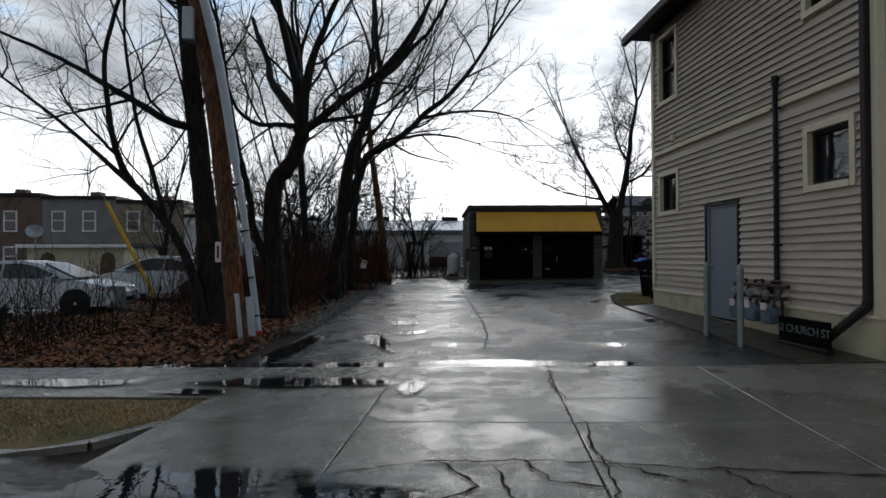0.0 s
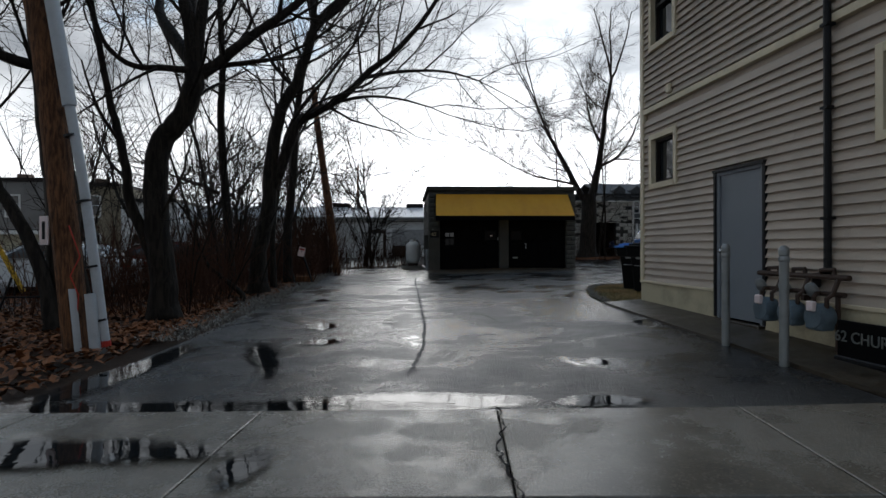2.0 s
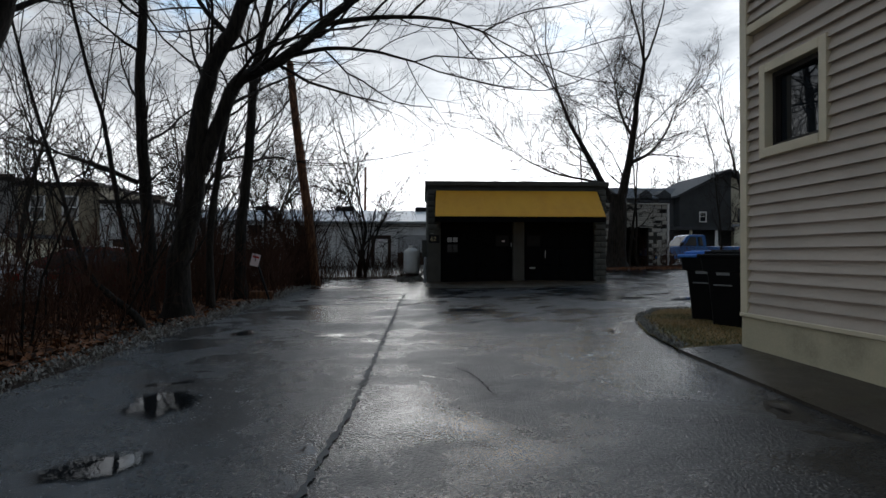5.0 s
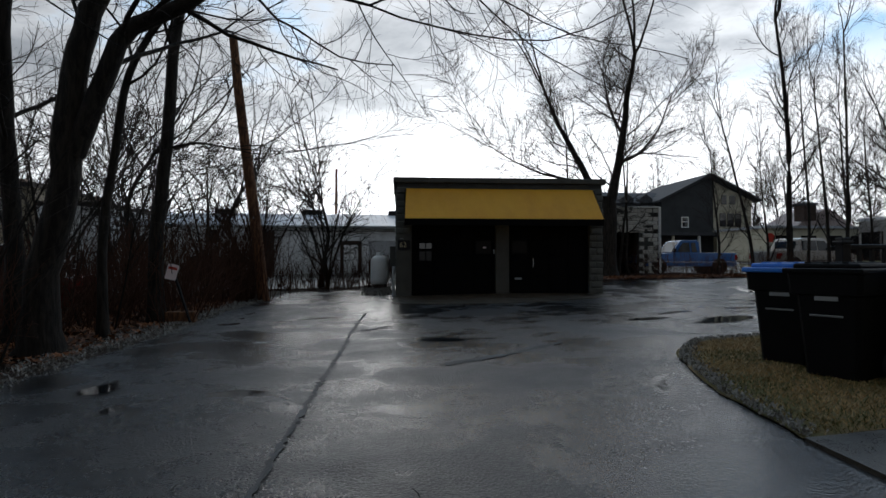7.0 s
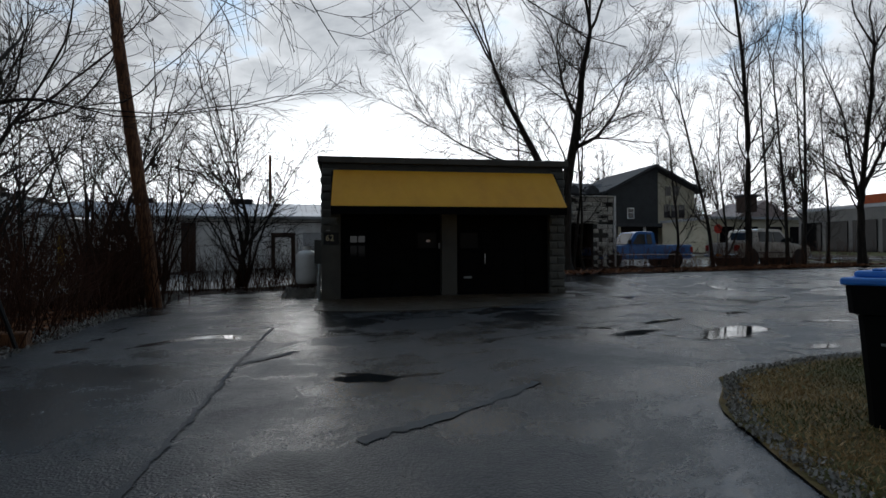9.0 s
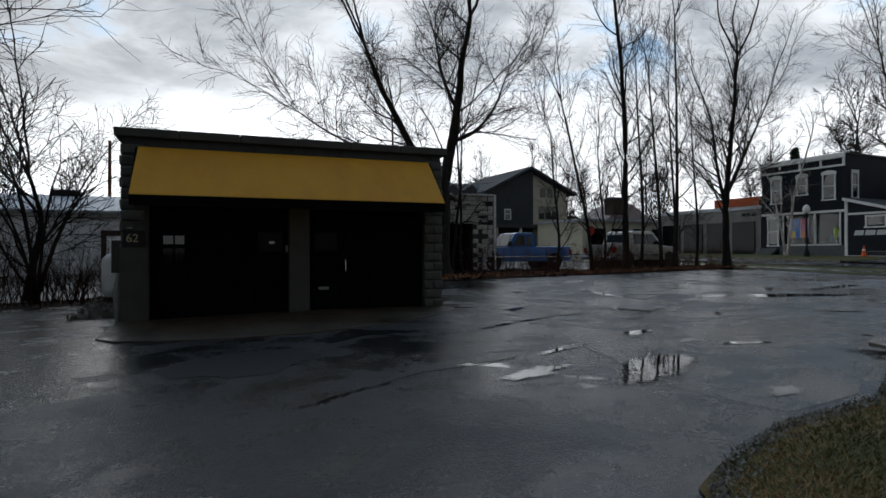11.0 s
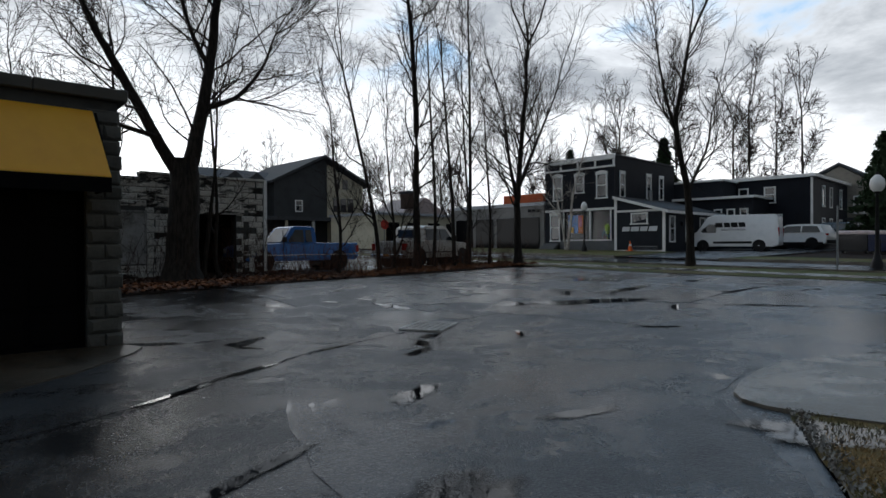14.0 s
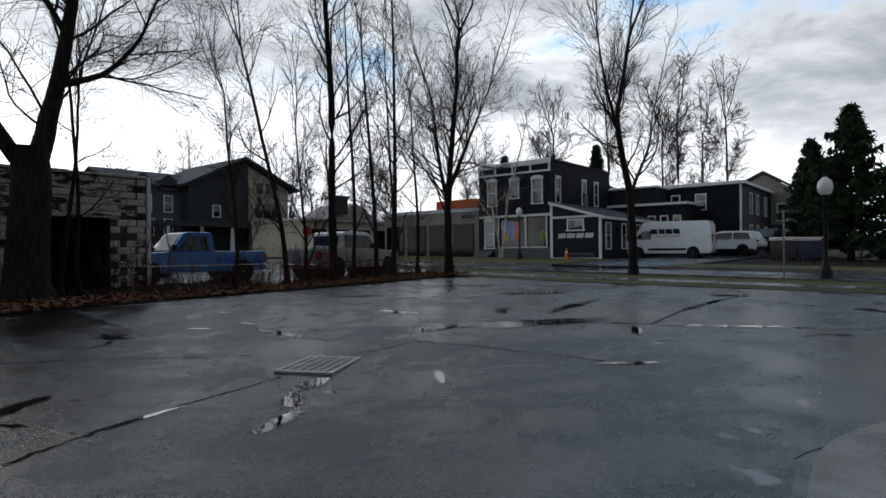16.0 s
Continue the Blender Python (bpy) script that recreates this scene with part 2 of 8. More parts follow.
def crusted(name, pale, crust, lo, hi):
    """Old white block with black crusts of moss and soot in ragged, level drifts."""
    m, kk, b = material(name)
    c = kk.n("ShaderNodeNewGeometry").outputs["Position"]
    drift = kk.noise(kk.stretch(c, (0.9, 0.9, 2.6)), 1.5, 6, 0.65, 0.5)
    fine = kk.noise(c, 22, 5, 0.7)
    info = kk.n("ShaderNodeObjectInfo").outputs["Random"]
    f = kk.math("ADD", drift, kk.math("ADD", kk.math("MULTIPLY", kk.math("SUBTRACT", info, 0.5), 0.16), kk.math("MULTIPLY", kk.math("SUBTRACT", fine, 0.5), 0.3)))
    base = kk.mix(kk.ramp(fine, 0.35, 0.7), pale, tuple(v * 0.62 for v in pale))
    kk.l(kk.mix(kk.ramp(f, lo, hi), base, crust), b.inputs["Base Color"])
    b.inputs["Roughness"].default_value = 0.85
    bp = kk.n("ShaderNodeBump", Strength=0.7, Distance=0.02)
    kk.l(fine, bp.inputs["Height"])
    kk.l(bp.outputs[0], b.inputs["Normal"])
    return m


CRUST = crusted("crusted_block", (0.58, 0.55, 0.49), (0.018, 0.016, 0.013), 0.47, 0.58)
PALEBLOCK = crusted("washed_white_block", (0.62, 0.59, 0.53), (0.035, 0.03, 0.025), 0.56, 0.70)
PLYWOOD = plain("stained_grey_board", (0.30, 0.29, 0.27), 0.8, var=0.6, scale=1.6, fine=14, bump=0.2, tint=(0.05, 0.045, 0.04))
# near-black that puts the shade of rooms, holes and cracks into colour
UNLITDARK = plain("unlit_hollow_dark", (0.010, 0.009, 0.009), 0.9, var=0.3, bump=0, spec=0.06)
BINPL = plain("black_bin_plastic", (0.005, 0.005, 0.0055), 0.5, var=0.2, scale=8, bump=0.1, spec=0.07)
BLUEPL = plain("blue_bin_lid_plastic", (0.03, 0.16, 0.52), 0.35, var=0.1, bump=0.05)
LEAFM = plain("fallen_brown_leaf", (0.20, 0.078, 0.032), 0.6, var=0.4, scale=2, fine=9, bump=0, tint=(0.06, 0.03, 0.018), spec=0.15)
GRAVELM = plain("grey_gravel", (0.22, 0.205, 0.18), 0.75, var=0.5, scale=6, fine=20, bump=0.2, tint=(0.10, 0.09, 0.08))
CHROME = plain("bare_metal", (0.55, 0.56, 0.57), 0.25, metal=1.0, var=0.1, bump=0)
TANKW = plain("white_tank_enamel", (0.72, 0.71, 0.68), 0.35, var=0.12, scale=3, bump=0.03)
PALE = plain("pale_sign_face", (0.70, 0.58, 0.57), 0.5, var=0.15, bump=0)
YELLOWP = plain("yellow_guard_plastic", (0.62, 0.36, 0.02), 0.45, var=0.15, bump=0.03)
ORANGE = plain("orange_cone_plastic", (0.75, 0.13, 0.02), 0.45, var=0.1, bump=0)
REDP = plain("red_paint", (0.42, 0.035, 0.02), 0.5, var=0.1, bump=0)
GOLD = plain("dull_gold_numeral", (0.42, 0.36, 0.22), 0.4, metal=0.3, var=0.1, bump=0)
LETTER = plain("dim_silver_letter", (0.12, 0.125, 0.115), 0.5, var=0.1, bump=0)
RUBBER = plain("tyre_rubber", (0.015, 0.015, 0.016), 0.7, var=0.2, bump=0.1)
IRON = plain("cast_iron_grate", (0.50, 0.48, 0.45), 0.35, metal=0.5, var=0.4, bump=0.3)


def awning_material():
    m, kk, b = material("yellow_awning_canvas")
    c = kk.n("ShaderNodeTexCoord").outputs["Object"]
    n1 = kk.noise(kk.stretch(c, (1.0, 1.0, 0.25)), 1.1, 4, 0.6)
    weave = kk.noise(c, 160, 2)
    base = kk.mix(kk.ramp(n1, 0.35, 0.75), (0.90, 0.46, 0.022), (0.80, 0.37, 0.018))
    kk.l(base, b.inputs["Base Color"])
    b.inputs["Roughness"].default_value = 0.6
    tr = kk.n("ShaderNodeBsdfTranslucent")
    kk.l(base, tr.inputs[0])
    mx = kk.n("ShaderNodeMixShader")
    mx.inputs[0].default_value = 0.40
    kk.l(b.outputs[0], mx.inputs[1])
    kk.l(tr.outputs[0], mx.inputs[2])
    kk.l(mx.outputs[0], [n for n in kk.t.nodes if n.type == "OUTPUT_MATERIAL"][0].inputs[0])
    bp = kk.n("ShaderNodeBump", Strength=0.15, Distance=0.004)
    kk.l(weave, bp.inputs["Height"])
    kk.l(bp.outputs[0], b.inputs["Normal"])
    return m


AWNING = awning_material()


def glass_material(name, tint=(0.012, 0.015, 0.018), rough=0.02):
    """Window glass over a dark room: dark body, mirror-like surface."""
    m, kk, b = material(name)
    c = kk.n("ShaderNodeTexCoord").outputs["Object"]
    b.inputs["Base Color"].default_value = (*tint, 1)
    b.inputs["Roughness"].default_value = rough
    b.inputs["IOR"].default_value = 1.6
    bp = kk.n("ShaderNodeBump", Strength=0.02, Distance=0.02)
    kk.l(kk.noise(c, 2.5, 2), bp.inputs["Height"])
    kk.l(bp.outputs[0], b.inputs["Normal"])
    return m


GLASS = glass_material("dark_window_glass")
GLASSDIM = glass_material("unlit_door_glass", (0.006, 0.006, 0.007), 0.05)
GLASSDIM.node_tree.nodes["Principled BSDF"].inputs["IOR"].default_value = 1.22


def water_material():
    """Clear standing water that thins out to nothing along its shore."""
    m, kk, b = material("standing_rain_water")
    c = kk.n("ShaderNodeTexCoord").outputs["Object"]
    b.inputs["Base Color"].default_value = (0.010, 0.011, 0.012, 1)
    b.inputs["Roughness"].default_value, b.inputs["IOR"].default_value = 0.015, 1.40
    bp = kk.n("ShaderNodeBump", Strength=0.03, Distance=0.02)
    kk.l(kk.noise(c, 9, 2), bp.inputs["Height"])
    kk.l(bp.outputs[0], b.inputs["Normal"])
    depth = kk.n("ShaderNodeAttribute", attribute_name="depth").outputs["Fac"]
    f = kk.math("ADD", depth, kk.math("MULTIPLY", kk.math("SUBTRACT", kk.noise(c, 3.2, 5, 0.65), 0.5), 1.1))
    mx, tr = kk.n("ShaderNodeMixShader"), kk.n("ShaderNodeBsdfTransparent")
    kk.l(kk.ramp(f, 0.10, 0.75), mx.inputs[0])
    kk.l(tr.outputs[0], mx.inputs[1])
    kk.l(b.outputs[0], mx.inputs[2])
    kk.l(mx.outputs[0], [n for n in kk.t.nodes if n.type == "OUTPUT_MATERIAL"][0].inputs[0])
    return m


WATER = water_material()


# ---------------------------------------------------------------- mesh helpers
def ground_z(x, y):
    """Height of the ground: it climbs to the right and ahead, dips to the drain, swells beside the house."""
    gx, gy = max(-40.0, min(x, 62.0)), max(4.0, min(y, 75.0))
    return (-0.09 + 0.016 * gx + 0.0133 * gy + 0.12 * math.exp(-((x - 6.2) / 1.4) ** 2 - ((y - 13) / 6) ** 2)
            - 0.27 * math.exp(-((x - 14.3) ** 2 + (y - 26.3) ** 2) / 13.5) + 0.06 * math.exp(-((x - 6) / 4) ** 2 - ((y - 27) / 2) ** 2))


def mesh_of(name, bm, mat):
    me = bpy.data.meshes.new(name)
    bmesh.ops.recalc_face_normals(bm, faces=bm.faces)
    bm.to_mesh(me)
    bm.free()
    me.materials.append(mat)
    return me


def part(name, bm, mat, parent, label="", smooth=False):
    me = mesh_of(name, bm, mat) if isinstance(bm, bmesh.types.BMesh) else bm
    if smooth:
        me.shade_smooth()
        try:
            me.set_sharp_from_angle(angle=radians(35))
        except AttributeError:
            pass
    ob = new(name, me)
    ob.parent = parent
    return tagged(ob, label)


def thing(name, m, label, category, group="", kind=""):
    ob = new(name)
    ob.empty_display_size = 0.2
    ob.matrix_basis = m
    return tagged(ob, label, category, group, kind)


def at(x, y, rz=0.0, dz=0.0):
    return pose(x, y, ground_z(x, y) + dz, 0, 0, rz)


def box(bm, x0, x1, y0, y1, z0, z1, bevel=0.0, m=None, seg=1):
    r = bmesh.ops.create_cube(bm, size=1.0)
    vs = r["verts"]
    for v in vs:
        v.co = Vector((x0 + (v.co.x + 0.5) * (x1 - x0), y0 + (v.co.y + 0.5) * (y1 - y0), z0 + (v.co.z + 0.5) * (z1 - z0)))
    if bevel:
        es = list({e for v in vs for e in v.link_edges})
        r = bmesh.ops.bevel(bm, geom=es, offset=bevel, segments=seg, affect="EDGES", profile=0.5)
        vs = list({v for f in r["faces"] for v in f.verts} | {v for v in vs if v.is_valid})
    if m is not None:
        bmesh.ops.transform(bm, matrix=m, verts=vs)
    return bm


def B(*args, **kw):
    return box(bmesh.new(), *args, **kw)


def tube(bm, pts, radii, sides=8, cap=True):
    """A tapered tube along points."""
    pts = [Vector(p) for p in pts]
    if not hasattr(radii, "__len__"):
        radii = [radii] * len(pts)
    rings = []
    ref = None
    for i, p in enumerate(pts):
        d = (pts[min(i + 1, len(pts) - 1)] - pts[max(i - 1, 0)]).normalized()
        if ref is None:
            ref = d.orthogonal().normalized()
        ref = (ref - d * ref.dot(d)).normalized()
        q = d.cross(ref)
        rings.append([bm.verts.new(p + (ref * math.cos(a) + q * math.sin(a)) * radii[i]) for a in (2 * math.pi * j / sides for j in range(sides))])
    for a, b in zip(rings, rings[1:]):
        for j in range(sides):
            bm.faces.new((a[j], a[(j + 1) % sides], b[(j + 1) % sides], b[j]))
    if cap:
        bm.faces.new(rings[0][::-1])
        bm.faces.new(rings[-1])
    return bm


def T(pts, radii, sides=8):
    return tube(bmesh.new(), pts, radii, sides)


def lathe(bm, prof, sides=20, m=None):
    """Turn a profile of (radius, z) about z."""
    rings = []
    for r, z in prof:
        rings.append([bm.verts.new((r * math.cos(2 * math.pi * j / sides), r * math.sin(2 * math.pi * j / sides), z)) for j in range(sides)])
    for a, b in zip(rings, rings[1:]):
        for j in range(sides):
            bm.faces.new((a[j], a[(j + 1) % sides], b[(j + 1) % sides], b[j]))
    bm.faces.new(rings[0][::-1])
    bm.faces.new(rings[-1])
    if m is not None:
        bmesh.ops.transform(bm, matrix=m, verts=[v for r in rings for v in r])
    return bm


def prism(bm, poly, y0, y1, axis="y"):
    """A polygon in (a, z) drawn out along y (or in (a, b) along z, or (y, z) along x)."""
    put = {"y": lambda a, b, c: (a, c, b), "z": lambda a, b, c: (a, b, c), "x": lambda a, b, c: (c, a, b)}[axis]
    lo = [bm.verts.new(put(a, b, y0)) for a, b in poly]
    hi = [bm.verts.new(put(a, b, y1)) for a, b in poly]
    n = len(poly)
    bm.faces.new(lo)
    bm.faces.new(hi[::-1])
    for i in range(n):
        bm.faces.new((lo[i], hi[i], hi[(i + 1) % n], lo[(i + 1) % n]))
    return bm


def data_mesh(name, verts, faces, mat):
    me = bpy.data.meshes.new(name)
    me.from_pydata(verts, [], faces)
    me.materials.append(mat)
    me.update()
    return me


def wall_with_holes(bm, a0, a1, z0, z1, d0, d1, holes, axis):
    """A slab along a (x or y) from depth d0 to d1 with rectangular holes (a0, a1, z0, z1) that go through it."""
    cuts = sorted({a0, a1, *[h[0] for h in holes], *[h[1] for h in holes]})
    for p, q in zip(cuts, cuts[1:]):
        mid = (p + q) / 2
        spans = [(z0, z1)]
        for h in holes:
            if h[0] < mid < h[1]:
                spans = [s for lo, hi in spans for s in ((lo, min(hi, h[2])), (max(lo, h[3]), hi)) if s[1] - s[0] > 1e-4]
        for lo, hi in spans:
            if axis == "x":
                box(bm, p, q, d0, d1, lo, hi)
            else:
                box(bm, d0, d1, p, q, lo, hi)
    return bm


def sheet(name, poly, mat, dz=0.0, step=1.0, label="", category="ground", thick=0.0, inset_noise=0.0):
    """A level patch of ground cut to a polygon, draped over the ground's height."""
    bm = bmesh.new()
    if inset_noise:
        q = []
        for (xa, ya), (xb, yb) in zip(poly, poly[1:] + poly[:1]):
            n = max(1, int(math.hypot(xb - xa, yb - ya) / 0.25))
            for i in range(n):
                x, y = xa + (xb - xa) * i / n, ya + (yb - ya) * i / n
                q.append((x + inset_noise * noise.noise((x * 1.7, y * 1.7, 3.1)), y + inset_noise * noise.noise((x * 1.7, y * 1.7, 9.4))))
        poly = q
    f = bm.faces.new([bm.verts.new((x, y, 0)) for x, y in poly])
    bmesh.ops.triangulate(bm, faces=bm.faces[:])
    xs, ys = [p[0] for p in poly], [p[1] for p in poly]
    for axis, lo, hi in ((0, min(xs), max(xs)), (1, min(ys), max(ys))):
        v = lo + step
        while v < hi:
            n = (1, 0, 0) if axis == 0 else (0, 1, 0)
            bmesh.ops.bisect_plane(bm, geom=bm.verts[:] + bm.edges[:] + bm.faces[:], plane_co=[v * c for c in n], plane_no=n)
            v += step
    for v in bm.verts:
        v.co.z = ground_z(v.co.x, v.co.y) + dz
    if thick:
        r = bmesh.ops.extrude_face_region(bm, geom=bm.faces[:])
        for v in r["geom"]:
            if isinstance(v, bmesh.types.BMVert):
                v.co.z -= thick
    me = mesh_of(name, bm, mat)
    if not thick:
        for p in me.polygons:
            if p.normal.z < 0:
                p.flip()
    return tagged(new(name, me), label, category, kind="structure")


# ---------------------------------------------------------------- ground and paving
def ground_sheet():
    near_x = [x * 1.0 for x in range(-30, 41)]
    near_y = [y * 1.0 for y in range(-6, 48)]
    xs = [-2500, -900, -300, -120, -80, -55, -40] + near_x + [48, 56, 62, 80, 120, 300, 900, 2500]
    ys = [-2500, -900, -300, -100, -40, -20, -12] + near_y + [54, 62, 75, 100, 150, 300, 900, 2500]
    vs = [(x, y, ground_z(x, y) - 0.06 + (0.03 * noise.noise((x * 0.4, y * 0.4, 0)) if -30 < x < -1.7 else 0)) for y in ys for x in xs]
    w = len(xs)
    fs = [(j * w + i, j * w + i + 1, (j + 1) * w + i + 1, (j + 1) * w + i) for j in range(len(ys) - 1) for i in range(w - 1)]
    ob = tagged(new("ground", data_mesh("ground", vs, fs, EARTH)), "dark damp earth with rotted leaf litter", "ground", kind="structure")
    ob.data.shade_smooth()


ground_sheet()
UX, UY = 0.9895, -0.144       # along the front street


def street(s, n):
    """A place from metres along and across the front street."""
    return s * UX - n * UY, s * UY + n * UX


LOT = [(-2.05, 8.12), (-1.95, 9.3), (-1.7, 12), (-1.55, 14.5), (-1.55, 17), (-1.25, 19), (-1.2, 21), (-1.1, 24.3), (-0.9, 27), (-0.75, 30.5),
       (0.5, 31.3), (2.4, 31.6), (3.2, 33.4), (9.5, 33.6), (15.2, 34.0), (20, 33.7), (26.0, 33.6), (27.2, 32.6), (26.6, 28.8), (27.0, 23.8),
       (27.3, 21.2), (27.6, 12), (16.6, 12), (16.2, 18.5), (15.6, 19.5), (13.65, 20.27), (12.6, 20.13), (12.38, 19.95), (12.3, 19.6), (11.1, 19.05),
       (9.7, 18.45), (8.2, 18.3), (7.2, 17.95), (6.7, 17.65), (6.1, 16.9), (5.8, 16.4), (5.33, 14.85), (5.16, 13.6), (5.03, 11.47),
       (4.92, 8.68), (4.85, 7.16), (3.54, 7.37), (1.78, 7.63)]
sheet("asphalt_lot", LOT, ASPHALT, 0.0, 1.0, "dark wet asphalt drive and parking lot with puddles", "pavement", 0.07)
sheet("old_lot", [(10.6, 24.85), (13.3, 26.3), (13.6, 33.8), (20, 33.55), (26.0, 33.45), (27.05, 32.5), (26.45, 28.8), (26.85, 23.8), (27.15, 21.2), (27.4, 12.2), (16.75, 12.2),
                  (16.35, 18.5), (15.7, 19.65), (13.7, 20.4), (12.5, 20.28), (11.0, 19.2), (9.7, 18.6), (8.6, 18.5), (8.4, 19.6), (9.2, 22.2)], OLDASPHALT, 0.004, 1.0,
      "older grey wet asphalt of the rear lot", "pavement", 0.0, 0.07)
sheet("side_lot", [(-45, 15.2), (-6.6, 15.2), (-5.6, 22), (-5.0, 30), (-3.5, 45), (-45, 45)], ROADWAY, -0.02, 4.0, "wet asphalt of the neighbouring car park", "pavement")
sheet("back_lot", [(-3.5, 45), (-4, 33.2), (1.5, 33.6), (3.2, 36), (4.5, 49.8), (-3.5, 49.8)], PADCON, -0.02, 4.0, "pale wet concrete yard beside the warehouse", "pavement")
sheet("neighbour_lot", [(17.9, 36.3), (28.5, 36.0), (30.4, 36), (30.4, 60), (17.9, 60)], ROADWAY, -0.02, 3.0, "wet asphalt parking pad behind the hedge row", "pavement")
sheet("road", [(31.1, -60), (37.0, -60), (37.0, 120), (31.1, 120)], ROADWAY, -0.05, 6.0, "wet grey asphalt street", "road")
sheet("front_road", [street(-60, -8), street(60, -8), street(60, 2.2), street(-60, 2.2)], ROADWAY, -0.03, 5.0, "wet grey asphalt street", "road")
sheet("lot_verge", [(27.2, 32.7), (26.6, 28.8), (27.0, 23.8), (27.3, 21.2), (27.6, 12), (27.6, 2), (28.4, 2), (28.35, 24), (27.9, 29.5), (27.8, 45), (27.3, 45)], FARTURF, 0.02, 2.0, "strip of winter grass beside the lot", "grass")
sheet("road_verge", [(29.35, 2), (30.95, 2), (30.95, 60), (29.2, 60), (29.2, 30)], FARTURF, 0.02, 2.0, "brown and green winter grass verge", "grass")
sheet("far_verge", [(37.25, -20), (41.2, -20), (41.2, 29.3), (37.25, 29.3)], FARTURF, 0.05, 3.0, "brown winter grass verge across the street", "grass")
sheet("shop_verge", [(37.25, 35.2), (45.5, 35.2), (45.5, 58), (37.25, 58)], FARTURF, 0.05, 3.0, "brown winter grass in front of the shop", "grass")
sheet("shop_driveway", [(37.05, 29.6), (75, 26.5), (75, 35.1), (46, 36.0), (37.05, 35.0)], ROADWAY, 0.02, 3.0, "wet asphalt shop driveway", "pavement")
sheet("lot_sidewalk", [(28.4, 2), (29.3, 2), (29.2, 60), (27.85, 60), (27.9, 29.5), (28.35, 24)], CONCRETE, 0.03, 2.0, "wet pale concrete sidewalk along the street", "pavement", 0.08)


def kerb(name, pts, w=0.15, h=0.14, dz=0.0, mat=None):
    bm = bmesh.new()
    for (xa, ya), (xb, yb) in zip(pts, pts[1:]):
        n = max(1, int(math.hypot(xb - xa, yb - ya) / 3.0))
        for i in range(n):
            p, q = [(xa + (xb - xa) * (i + f) / n, ya + (yb - ya) * (i + f) / n) for f in (0.002, 0.998)]
            d = Vector((q[0] - p[0], q[1] - p[1], 0)).normalized()
            o = Vector((-d.y, d.x, 0)) * w / 2
            vs = []
            for c in (p, q):
                z = ground_z(*c) + dz
                for sgn, zz in ((-1, z - 0.1), (1, z - 0.1), (1, z + h), (-0.8, z + h)):
                    vs.append(bm.verts.new((c[0] + o.x * sgn, c[1] + o.y * sgn, zz)))
            for f in ((0, 1, 2, 3), (7, 6, 5, 4), (0, 4, 5, 1), (1, 5, 6, 2), (2, 6, 7, 3), (3, 7, 4, 0)):
                bm.faces.new([vs[j] for j in f])
    return tagged(new(name, mesh_of(name, bm, mat or CONCRETE)), "worn wet concrete kerb", "kerb", kind="structure")


kerb("kerb_near", [(31.05, 2), (31.05, 34.5), (31.05, 60)], dz=-0.05)
kerb("kerb_far", [(37.12, 58), (37.12, 35.2)], dz=-0.05)
kerb("kerb_far_south", [(37.12, 29.4), (37.12, -20)], dz=-0.05)

# planting island behind the house, with its concrete walk
ISLAND = [(5.16, 13.7), (5.33, 14.85), (5.8, 16.4), (6.1, 16.9), (6.7, 17.65), (7.2, 17.95), (8.2, 18.3), (9.7, 18.45), (11.1, 19.05), (12.35, 19.65),
          (12.5, 18.9), (12.9, 12.5), (5.9, 13.7)]
sheet("lawn_island", ISLAND, TURF, 0.012, 0.7, "patchy brown and green winter lawn", "grass", 0.0, 0.06)
sheet("garden_walk", [(12.42, 20.02), (12.62, 20.16), (13.0, 20.24), (13.35, 20.27), (13.75, 20.29), (14.2, 20.24), (14.6, 20.1), (15.1, 19.88), (15.6, 19.5), (16.0, 19.0), (16.2, 18.4), (16.4, 12.5), (13.0, 12.5), (12.52, 18.9), (12.36, 19.45), (12.34, 19.8)], CONCRETE, 0.03, 0.8, "pale wet concrete walk with a rounded corner", "pavement", 0.12)
sheet("house_walk", [(4.9, 7.2), (5.8, 7.05), (5.83, 13.62), (5.14, 13.68), (5.02, 11.47), (4.94, 8.68)], PADCON, 0.03, 0.7, "brown stained wet concrete walk along the house", "pavement", 0.10)
sheet("front_verge", [street(-30, 4.6), street(-6.5, 4.6), street(-3.6, 4.75), street(-2.95, 5.4), street(-2.85, 6.25), street(-30, 6.25)], TURF, 0.0, 0.7, "trampled straw-coloured grass verge with mud", "grass", 0.0, 0.08)


# ---------------------------------------------------------------- house
HX, HY0, HY1, HTOP = 5.82, 7.1, 13.46, 6.62
OPEN = [(12.29, 13.05, 2.44, 3.22), (7.53, 8.3, 2.44, 3.2), (10.1, 11.08, 0.28, 2.38), (12.31, 13.05, 4.9, 6.3), (7.6, 8.3, 4.95, 6.3)]
house = thing("house", pose(0, 0, 0), "two-storey taupe clapboard house with cream trim beside the drive", "house")
wall = part("wall", wall_with_holes(bmesh.new(), HY0, HY1, 0.62, HTOP, HX + 0.03, HX + 0.22, OPEN, "y"), SIDING, house, "taupe painted clapboard wall")
bm = bmesh.new()
box(bm, HX + 0.22, 15.0, HY1 - 0.22, HY1, 0.2, HTOP)
box(bm, HX + 0.22, 15.0, HY0, HY0 + 0.2, 0.0, HTOP)
box(bm, 14.8, 15.0, HY0 + 0.2, HY1 - 0.22, 0.0, HTOP)
part("rear_walls", bm, SIDING, house)
# slab coloured as the darkness of unlit rooms
part("floor_inside", B(HX + 0.22, 14.8, HY0 + 0.2, HY1 - 0.22, 3.5, 3.7), UNLITDARK, house, "dark slab standing for unlit rooms behind the windows")
bm = bmesh.new()
